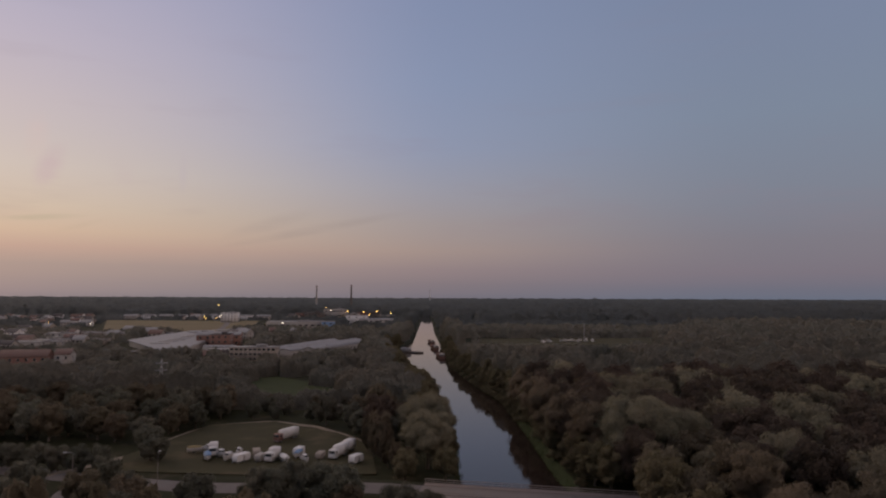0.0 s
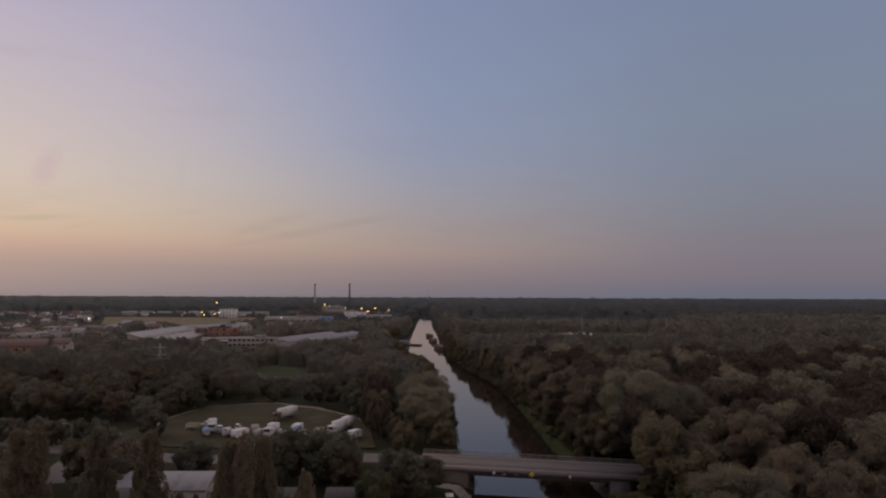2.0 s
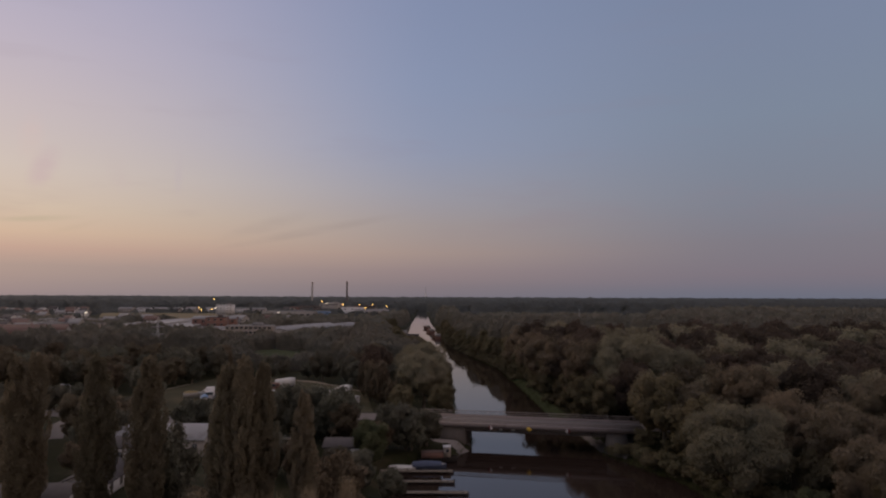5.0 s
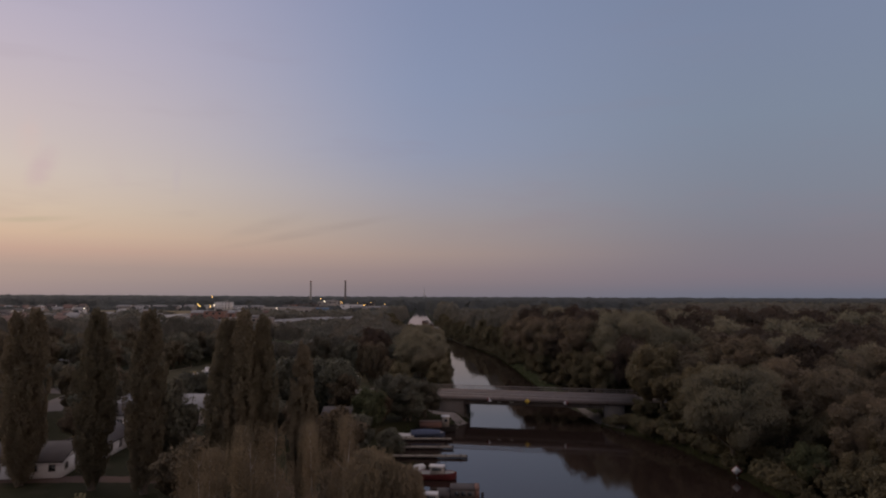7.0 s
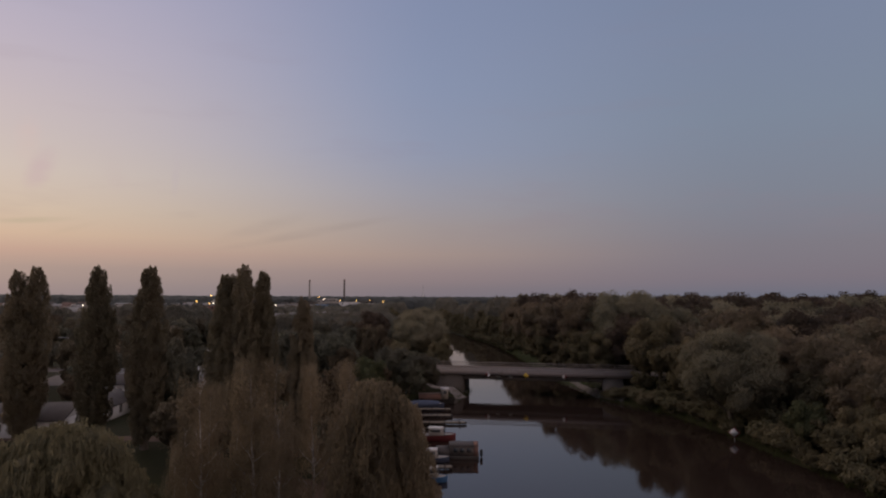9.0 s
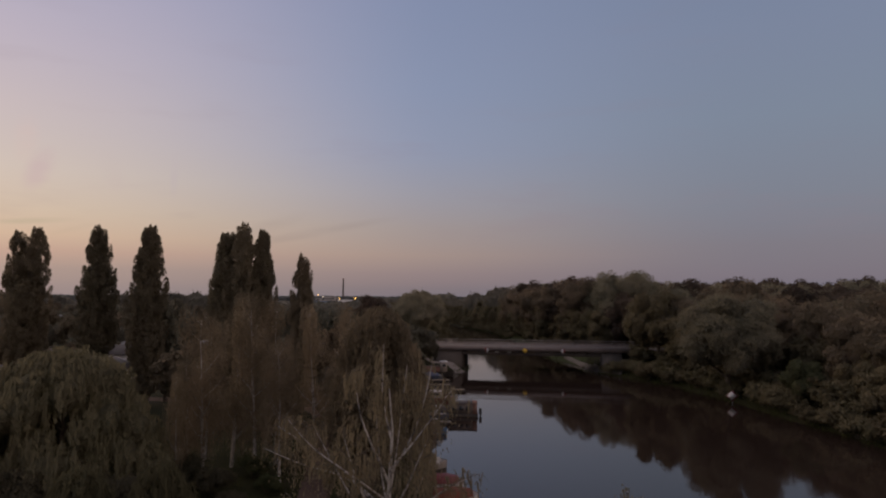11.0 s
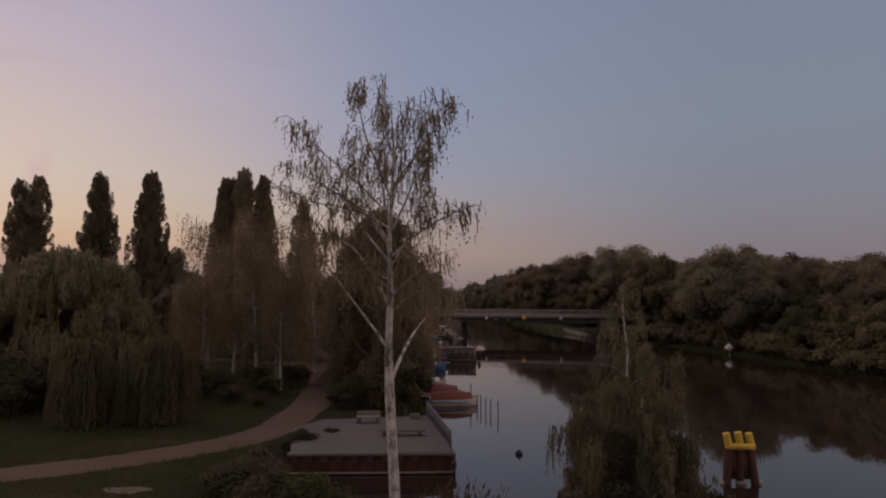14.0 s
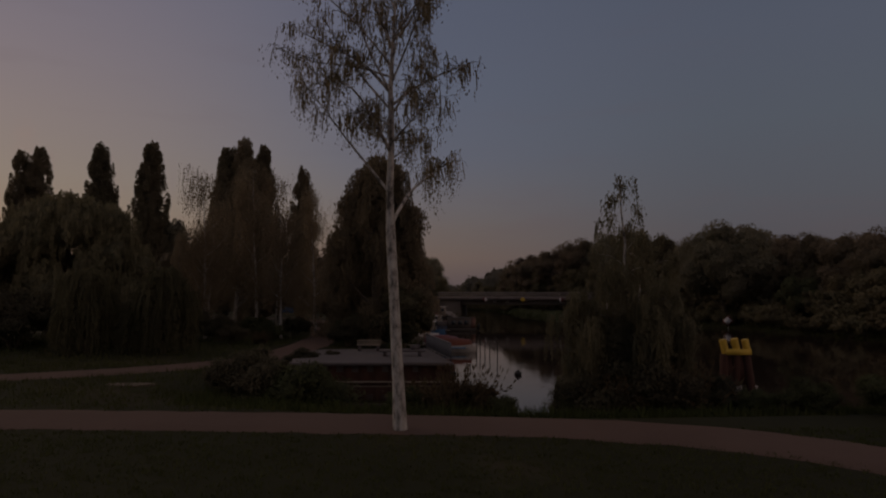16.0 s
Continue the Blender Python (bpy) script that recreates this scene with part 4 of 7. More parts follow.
# the row of poplars
for n, (x, y, s, wide, i) in enumerate([(-49.2, 79, 1.0, 1.0, 1), (-39.7, 77, 0.99, 0.99, 0), (-33.3, 76, 0.99, 0.99, 2), (-23.9, 74.5, 0.95, 0.95, 2), (-22.0, 74, 1.0, 0.95, 0), (-20.0, 75, 0.96, 0.76, 2), (-15.0, 73, 0.83, 0.7, 0)]):
    plant("poplar", i, x, y, wide, s, rz=n * 1.1 if i != 1 else 0.0)
plant("round", 1, -32.6, 80, 0.78, 1.32, rz=1.0)
# single trees placed one by one: kind, variant, x, y, size
for kind, i, x, y, s in [
        ("giant", 0, 40.5, 92, 0.9), ("giant", 2, 45, 156, 1.2), ("giant", 0, 55, 161, 1.0), ("alder", 1, 36, 146, 0.9), ("mound", 2, 72, 141, 0.92), ("mound", 1, 57, 138, 0.84), ("mound", 2, 92, 176, 1.1), ("mound", 0, 62, 205, 1.25), ("mound", 1, 108, 128, 0.84), ("brown", 1, -24.7, 68.0, 0.85), ("brown", 0, -12.0, 79, 0.85), ("round", 2, -9.3, 70, 0.5), ("round", 0, -6.5, 90, 0.45), ("brown", 1, -4.6, 76, 0.36), ("round", 1, -11.6, 97, 0.5), ("round", 2, -5.2, 119.2, 0.6), ("brown", 0, -10.4, 116, 0.55), ("round", 0, -12.4, 103, 0.42), ("brown", 2, -17.5, 66, 0.6), ("round", 2, -12.5, 92, 0.55), 
        ("weeping", 0, -24.0, 43, 1.0), ("weeping", 1, -31.5, 42, 0.92), ("small_weeping", 0, -17.9, 34, 1.0), ("small_weeping", 1, -14.2, 34.5, 1.02),
        ("alder", 1, -1.9, 39.8, 0.40), ("brown", 2, -2.6, 58, 0.5), ("clump", 0, -3.9, 43, 1.0), ("clump", 1, -5.0, 49, 0.96), ("clump", 2, -2.9, 53, 0.8),
        ("birch", 0, -16.3, 47, 0.86), ("birch", 2, -18.2, 49, 0.68), ("birch", 1, -17.6, 45.5, 0.54), ("birch", 1, -15.6, 51, 0.94), ("birch", 2, -13.6, 50, 1.00), ("birch", 0, -12.4, 52, 0.92), ("birch", 1, -18.3, 53, 0.77), ("birch", 2, -11.0, 47, 0.79), ("birch", 1, -10.0, 55, 0.88), ("birch", 0, -8.2, 60, 0.86), ("brown", 1, -9.6, 64, 0.62),
        ("green", 0, -11.4, 108.5, 1.0), ("round", 0, -6.3, 120, 0.86), ("round", 1, -2.6, 122.5, 0.7), ("round", 2, -9.8, 121, 0.8),
        ("round", 0, -20.5, 126, 1.12), ("round", 1, -25.5, 128, 1.05), ("round", 2, -30.5, 127, 1.0), ("round", 1, -35.5, 129, 0.95), ("brown", 0, -17.5, 122, 0.75),
        ("giant", 1, -4.2, 163, 0.86), ("giant", 2, -5.6, 186, 0.92), ("alder", 1, 0.2, 152, 0.72), ("alder", 2, 0.8, 172, 0.8), ("alder", 0, -9, 152, 0.7), ("brown", 2, -18.5, 186, 0.9), ("oak", 0, -19.5, 195, 0.9), ("brown", 0, -9.5, 158, 0.6),
        ("shore_bush", 1, 34.2, 118.6, 0.9), ("shore_bush", 0, 31.6, 120.4, 1.0), ("shore_bush", 1, 30.9, 122.6, 0.6), ("shore_bush", 2, 33.0, 119.2, 0.9), ("big_bush", 2, 36.2, 118.6, 0.8), ("shore_bush", 2, 34.8, 115.4, 1.1), ("round", 1, -74, 168, 0.95), ("round", 2, -70, 138, 0.85), ("round", 0, -72, 108, 0.85), ("brown", 1, -65, 98, 0.8), ("round", 1, -80, 122, 0.9), ("brown", 2, -59, 124, 0.8), ("round", 0, -48, 129, 0.8), ("round", 2, -32, 97, 0.62), ("brown", 0, -36, 92, 0.55), ("round", 1, -25, 102, 0.7), ("brown", 2, -20.5, 98, 0.6), ("round", 0, -16, 101, 0.5), ("round", 0, -66, 104, 0.82), ("brown", 1, -74, 116, 0.9), ("round", 2, -58, 118, 0.75), ("round", 1, -84, 134, 0.9), ("brown", 0, -55, 101, 0.5), ("round", 1, -62, 131, 0.8), ("brown", 2, -68, 126, 0.85), ("round", 2, -44, 100, 0.5), ("brown", 1, -88, 112, 0.9), ("round", 2, -60, 112, 0.6)]:
    plant(kind, i, x, y, s, rz=x * 1.7)
for k in range(9):
    plant("brown", k % 3, -11.6 - 1.15 * k, 158 + 2.7 * k + 1.5 * (k % 2), 0.40, 0.72 + 0.08 * (k % 3), rz=k * 1.9)
for k in range(6):
    plant("round", k % 3, -107.5 + 5.3 * k, 160 - 0.6 * k, 0.66, rz=k * 1.3)
# trees right at the water on the far bank, south and north of the bridge
for n, (x, y, s, kind) in enumerate([(39.3, 117.5, 1.22, "alder"), (42.6, 110.5, 1.1, "alder"), (44.5, 104.5, 0.9, "alder"), (39.4, 124, 1.0, "alder"), (34.8, 158.5, 1.05, "near_oak"), (31.6, 176, 1.0, "near_oak"), (30.2, 196, 1.02, "near_oak"), (29.6, 216, 1.0, "near_oak"), (28.4, 238, 1.0, "near_oak"), (46, 100, 0.95, "alder"), (49, 87, 0.75, "alder"), (51, 76, 0.72, "alder"),
                                     (44.5, 80, 0.85, "big_bush"), (43.8, 72, 1.0, "big_bush"), (45.0, 66, 1.1, "big_bush"), (47.0, 60, 1.2, "big_bush"), (50.0, 55, 1.3, "big_bush"), (42.5, 87, 0.5, "big_bush"), (56, 62, 0.8, "alder"), (58, 54, 0.7, "alder"), (43.2, 78.0, 0.8, "green"), (46.5, 73.5, 0.6, "alder"), (46.0, 68.0, 0.62, "alder"), (49.0, 63.0, 0.65, "alder")]):
    plant(kind, n % 3, x, y, s, rz=n * 0.9)
for n, y in enumerate(np.arange(47, 124, 2.3)):
    edge = np.interp(y, [46, 60, 75, 90, 106, 122], [52, 41, 40, 39.5, 37, 30])
    if abs(y - 87.5) > 2.0 and y < 114:
        plant("shore_bush", n % 3, edge + R.uniform(0.6, 2.0), y, R.uniform(0.7, 1.35), rz=n * 1.9)
    if n % 2 and y < 114:
        plant("big_bush", n % 3, edge + R.uniform(4.0, 6.0), y, R.uniform(0.6, 1.0), rz=n * 1.9)
for n, y in enumerate(np.concatenate([np.arange(150, 330, 8.0), np.arange(330, 560, 15.0)])):
    edge = np.interp(y, [138, 159, 210, 268, 328, 389, 502, 763], [30, 26.4, 25.2, 23, 13, 4, -1, -13])
    plant("alder", n % 3, edge + 4 + R.uniform(0, 2.5), y + R.uniform(-2, 2), R.uniform(0.65, 0.95) * (1.25 if y < 262 else 1.0), rz=n)
    back = 1.9 if y < 226 else 0.0
    plant("big_bush", n % 3, edge + 1.8 + back, y + 3, R.uniform(0.7, 1.05), rz=n * 2.2)
    if y > 226 or n % 3 == 0:
        plant("shore_bush", n % 3, edge + 0.6 + back * 0.8, y - 1.5, R.uniform(0.9, 1.5), rz=n * 2.2)
    if 190 < y:
        plant("big_bush", n % 3, np.interp(y, [186, 230, 268, 320, 390, 470, 520, 600], [3.5, 2, -1, -10, -22, -36, -38, -31]) - 2.0, y + 4, R.uniform(0.6, 1.0), rz=n)
        left = np.interp(y, [186, 230, 268, 320, 390, 470, 520, 600], [3.5, 2, -1, -10, -22, -36, -38, -31])
        plant("alder", (n + 1) % 3, left - 5.5 - R.uniform(0, 3), y + R.uniform(-3, 3), R.uniform(0.75, 1.1), rz=n)

rr_ = np.random.default_rng(77)
for n, y in enumerate(np.arange(244, 436, 7.5)):
    edge = np.interp(y, [138, 159, 210, 268, 328, 389, 502, 763], [30, 26.4, 25.2, 23, 13, 4, -1, -13])
    plant("alder", n % 3, edge + 7.0 + rr_.uniform(0, 3), y + rr_.uniform(-2, 2), rr_.uniform(0.85, 1.2) * (1.0 if y < 330 else 0.8), rz=n * 1.7)


def near_poly(x, y, poly):
    inside = False
    for (ax, ay), (bx_, by_) in zip(poly, poly[1:] + poly[:1]):
        if (ay > y) != (by_ > y) and x < (bx_ - ax) * (y - ay) / (by_ - ay) + ax:
            inside = not inside
    return inside


LOT = [(-84, 171), (-76, 217), (-56, 224), (-33, 206), (-20, 188), (-14, 154), (-40, 152), (-84, 158)]
MEADOW = [(-100, 318), (-86, 340), (-48, 300), (-36, 262), (-48, 252), (-84, 268)]
YARD = [(-130, 100), (-130, 152), (-60, 150), (-30, 122), (-8, 112), (-4, 60), (-60, 60)]
# the wood on the far bank: the trees nearest the river singly
near_wood = []
for gy in np.arange(62, 246, 9.3):
    for gx in np.arange(34, 190, 9.3):
        x, y = gx + R.uniform(-2.6, 2.6), gy + R.uniform(-2.6, 2.6)
        if x > 0.78 * y + 14 or river_depth(np.array(x), np.array(y)) > -9 or abs(y - road_y(x)) < 5:
            continue
        if min(math.hypot(x - a, y - b) - c for a, b, c in ((40.5, 92, 9), (45, 156, 11), (55, 161, 8), (72, 141, 7.5), (57, 138, 7), (92, 176, 9), (62, 205, 10), (108, 128, 7))) < 0 or (60 < x < 110 and 330 < y < 420 and R.random() < 0.7):
            continue
        if x < 30 + 0.6 * y:
            near_wood.append((x, y))
for n, (x, y) in enumerate(near_wood):
    s = R.uniform(0.78, 0.90) * (1.0 + 0.36 * float(smooth01((y - 150) / 60)))
    s *= float(np.interp(y, [60, 85, 110], [0.74, 0.84, 1.0]))
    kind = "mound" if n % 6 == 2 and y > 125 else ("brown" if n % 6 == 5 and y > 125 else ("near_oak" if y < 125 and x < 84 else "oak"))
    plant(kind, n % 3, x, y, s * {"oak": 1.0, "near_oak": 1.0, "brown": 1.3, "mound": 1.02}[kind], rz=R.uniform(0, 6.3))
# the middle distance on the town side
for gy in np.arange(190, 250, 9.0):
    for gx in np.arange(-210, -4, 9.0):
        x, y = gx + R.uniform(-3.4, 3.4), gy + R.uniform(-3.4, 3.4)
        if x < -0.8 * y - 20 or river_depth(np.array(x), np.array(y)) > -7 or near_poly(x, y, LOT) or near_poly(x, y, MEADOW) or near_poly(x, y, YARD):
            continue
        low = 0.6 if y > 222 and -0.33 < x / y < -0.12 else 1.0
        plant("brown" if R.random() < 0.3 + 0.3 * (y < 215) else "round", int(R.integers(0, 3)), x, y, R.uniform(0.75, 1.05) * low, rz=R.uniform(0, 6.3))


# ---- the bridge ----
def slab(x0, x1, y0, y1, z0, z1):
    return Geo().box(((x0 + x1) / 2, (y0 + y1) / 2, (z0 + z1) / 2), (x1 - x0, y1 - y0, z1 - z0))


bridge = thing("road_bridge", "grey concrete road bridge with steel railings over the river", "bridge", (16.5, 130.9, 0), math.degrees(math.atan(-0.2)))
piece("deck", slab(-22, 22, -4.7, 4.7, 3.25, 3.62), BRIDGE_CONCRETE, bridge, "pale concrete deck slab")
piece("carriageway", slab(-22, 22, -3.3, 3.3, 3.62, 3.70), ASPHALT, bridge, "grey asphalt carriageway")
for sy in (-1, 1):
    piece("footway", slab(-22, 22, min(sy * 3.3, sy * 4.55), max(sy * 3.3, sy * 4.55), 3.62, 3.80), BRIDGE_CONCRETE, bridge, "pale raised footway with kerb")
    piece("edge_beam", slab(-22, 22, min(sy * 4.55, sy * 4.95), max(sy * 4.55, sy * 4.95), 3.15, 3.92), BRIDGE_CONCRETE, bridge, "pale concrete edge beam")
    rail = piece("railing", slab(-22, 22, sy * 4.75 - 0.04, sy * 4.75 + 0.04, 4.58, 4.72), RAILING, bridge, "grey-brown steel handrail")
    piece("mid_rail", slab(-22, 22, sy * 4.75 - 0.025, sy * 4.75 + 0.025, 4.20, 4.30), RAILING, rail)
    post = Geo().box((0, 0, 0), (0.07, 0.07, 0.78)).mesh("post", RAILING)
    for k in range(23):
        ob = new("post", post)
        ob.parent, ob.location = rail, (-22 + 2 * k, sy * 4.75, 4.26)
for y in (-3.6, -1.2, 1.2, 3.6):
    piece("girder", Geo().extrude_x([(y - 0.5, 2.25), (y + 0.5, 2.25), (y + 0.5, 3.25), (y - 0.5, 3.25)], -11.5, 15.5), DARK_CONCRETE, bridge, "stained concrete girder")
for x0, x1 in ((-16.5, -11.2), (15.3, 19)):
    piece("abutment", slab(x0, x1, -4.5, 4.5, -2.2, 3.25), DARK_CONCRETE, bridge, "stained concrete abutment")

def diamond(w, t=0.04):
    v = [(0, -t, -w), (w, -t, 0), (0, -t, w), (-w, -t, 0), (0, t, -w), (w, t, 0), (0, t, w), (-w, t, 0)]
    return Geo().add(v, [(0, 1, 2, 3), (7, 6, 5, 4), (0, 4, 5, 1), (1, 5, 6, 2), (2, 6, 7, 3), (3, 7, 4, 0)])


def half_diamond(w, side, t=0.012):
    v = [(0, -t, -w), (side * w, -t, 0), (0, -t, w), (0, t, -w), (side * w, t, 0), (0, t, w)]
    return Geo().add(v, [(0, 1, 2), (5, 4, 3)] if side > 0 else [(2, 1, 0), (3, 4, 5)]).add(v, [(0, 3, 4, 1), (1, 4, 5, 2), (2, 5, 3, 0)])


def on_bridge(lx, ly, lz):
    return (bridge.matrix_basis @ Vector((lx, ly, lz))) / UNIT


for lx, side in ((-6.2, 1), (8.3, -1)):
    p = on_bridge(lx, -5.02, 3.25)
    sgn = thing("channel_sign", "diamond bridge sign, half white and half red", "sign", p, math.degrees(math.atan(-0.2)), "signs on the bridge")
    piece("plate", diamond(0.52), RED, sgn, "red diamond plate")
    h = piece("white_half", half_diamond(0.5, side), WHITE, sgn, "white half of the diamond")
    h.location.y = -0.055
p = on_bridge(1.1, -5.02, 3.25)
sgn = thing("passage_sign", "yellow diamond passage sign on the bridge", "sign", p, math.degrees(math.atan(-0.2)), "signs on the bridge")
piece("plate", diamond(0.54), YELLOW, sgn)
for lx in (-4.3, -1.9):
    g = Geo().box((0, 0, 0), (0.75, 0.05, 0.18))
    ob = solid("clearance_board", g, WHITE, "small white board on the bridge girder", "sign", on_bridge(lx, -4.2, 2.85), math.degrees(math.atan(-0.2)), "signs on the bridge")

# ---- the quay ----
QUAY = [(-5.9, 27.18), (0.68, 27.45), (-0.5, 35.9), (-3.0, 35.2), (-5.9, 34.6), (-6.9, 32.2)]
quay = thing("quay_platform", "pale paved quay platform on rusty sheet piling", "quay")
piece("paving", Geo().prism(QUAY, -0.25, 0.15), CONCRETE, quay, "pale lilac-grey paved surface")


def sheet_pile(a, b, z0, z1, amp=0.11, period=0.62):
    L = math.hypot(b[0] - a[0], b[1] - a[1])
    ux, uy = (b[0] - a[0]) / L, (b[1] - a[1]) / L
    pts, t = [], 0.0
    while t < L:
        for ph, o in ((0, 0), (0.12, amp), (0.5, amp), (0.62, 0), (0.99, 0)):
            s_ = min(L, t + ph * period)
            pts.append((a[0] + ux * s_ + uy * o, a[1] + uy * s_ - ux * o))
        t += period
    v = [(x, y, z) for x, y in pts for z in (z0, z1)]
    k = len(pts)
    g = Geo().add(v, [(2 * i, 2 * i + 2, 2 * i + 3, 2 * i + 1) for i in range(k - 1)])
    w = [(x - uy * 0.05, y + ux * 0.05, z) for x, y in pts for z in (z0, z1)]
    g.add(w, [(2 * i + 1, 2 * i + 3, 2 * i + 2, 2 * i) for i in range(k - 1)])
    return g


piece("sheet_piling", sheet_pile((-6.3, 27.22), (0.70, 27.44), -2.8, 0.0), STEEL_RUST, quay, "rusty corrugated sheet piling")
piece("sheet_piling", sheet_pile((0.72, 27.5), (-0.45, 35.9), -2.8, 0.0), STEEL_RUST, quay, "rusty corrugated sheet piling")
g = Geo()
g.box((-2.62, 27.14, 0.10), (6.7, 0.34, 0.12), math.atan(0.3 / 7.38))
piece("coping", g, CONCRETE, quay, "pale concrete coping beam along the front")
g = Geo().box((-2.62, 27.02, -0.62), (6.6, 0.1, 0.06), math.atan(0.3 / 7.38))
piece("waler", g, TIMBER, quay, "pale weathered waler on the piling")
g = Geo().tube([(0.72, 27.0, -0.2), (0.72, 27.0, -0.42)], [0.12, 0.12], 10)
piece("fender", g, RUBBER, quay, "black rubber fender at the corner")
rail = piece("railing", Geo().tube([(0.62, 27.6, 0.92), (-0.52, 35.8, 0.92)], [0.035, 0.035], 8), WEATHERED_STEEL, quay, "dull grey steel railing with bars", True)
piece("bottom_rail", Geo().tube([(0.62, 27.6, 0.27), (-0.52, 35.8, 0.27)], [0.02, 0.02], 6), WEATHERED_STEEL, rail)
bar = Geo().box((0, 0, 0), (0.02, 0.02, 0.66)).mesh("bar", WEATHERED_STEEL)
rpost = Geo().box((0, 0, 0), (0.05, 0.05, 0.80)).mesh("post", WEATHERED_STEEL)
for k in range(67):
    t = k / 66
    ob = new("post" if k % 11 == 0 else "bar", rpost if k % 11 == 0 else bar)
    ob.parent, ob.location = rail, (0.62 - 1.14 * t, 27.6 + 8.2 * t, 0.54 if k % 11 == 0 else 0.595)


def bench(x, y, z, rz, w, h, top, name="bench", label="pale concrete bench with slatted timber seat"):
    b = thing(name, label, "bench", (x, y, z), rz, "benches on the quay")
    for sx in (-1, 1):
        piece("foot", Geo().box((sx * w * 0.38, 0, h * 0.45), (0.16, 0.42, h * 0.9)), CONCRETE, b, "concrete foot")
    for k in range(4):
        piece("slat", Geo().box((0, -0.19 + 0.127 * k, h * 0.95), (w, 0.11, 0.06)), top, b)
    return b


b = bench(-3.42, 33.7, 0.15, 4, 1.2, 0.33, TIMBER)
for k in range(2):
    piece("back_slat", Geo().box((0, 0.26, 0.4 + 0.11 * k), (1.2, 0.04, 0.08)), TIMBER, b, "pale backrest slat")
bench(-1.55, 30.6, 0.15, 2, 2.1, 0.24, CONCRETE, label="low wide grey bench on the quay platform")
for x, y, s in ((-4.9, 31.5, 0.34), (-5.9, 29.9, 0.5), (-6.3, 29.2, 0.4)):
    plant("bush", 2, x, y, s, rz=x)
solid("stone_block", Geo().box((0, 0, 0.12), (0.5, 0.4, 0.3), 0.3, 0.85), CONCRETE, "small pale stone block at the edge of the quay", "stone", (-1.1, 35.0, 0.12))
g = Geo()
g.prism([(0.8 * math.cos(a) * (1 + 0.2 * math.sin(3 * a)), 0.42 * math.sin(a) * (1 + 0.15 * math.cos(5 * a))) for a in np.linspace(0, 6.283, 22)[:-1]], -0.3, 0.03)
solid("sand_patch", g, PALE_SAND, "flat heap of pale sand on the grass", "sand", (-10.7, 23.3, float(land(-10.7, 23.3))))

# ---- the large birch beside the path ----
birch = thing("birch_tree", "tall white-barked birch with open drooping crown beside the path", "tree", (-0.80, 15.15, -0.36), group="birches")
TR = np.array([(0, 0, 0), (-0.06, 0, 1.2), (-0.17, 0.02, 3.0), (-0.27, 0.03, 4.6), (-0.30, 0.0, 5.6), (-0.27, 0.03, 6.8), (-0.31, 0, 8.0), (-0.26, 0.04, 9.2), (-0.22, 0.03, 10.2), (-0.30, 0.05, 11.1)])
g = Geo().tube(TR, [0.175, 0.135, 0.118, 0.112, 0.085, 0.075, 0.062, 0.045, 0.03, 0.012], 12)
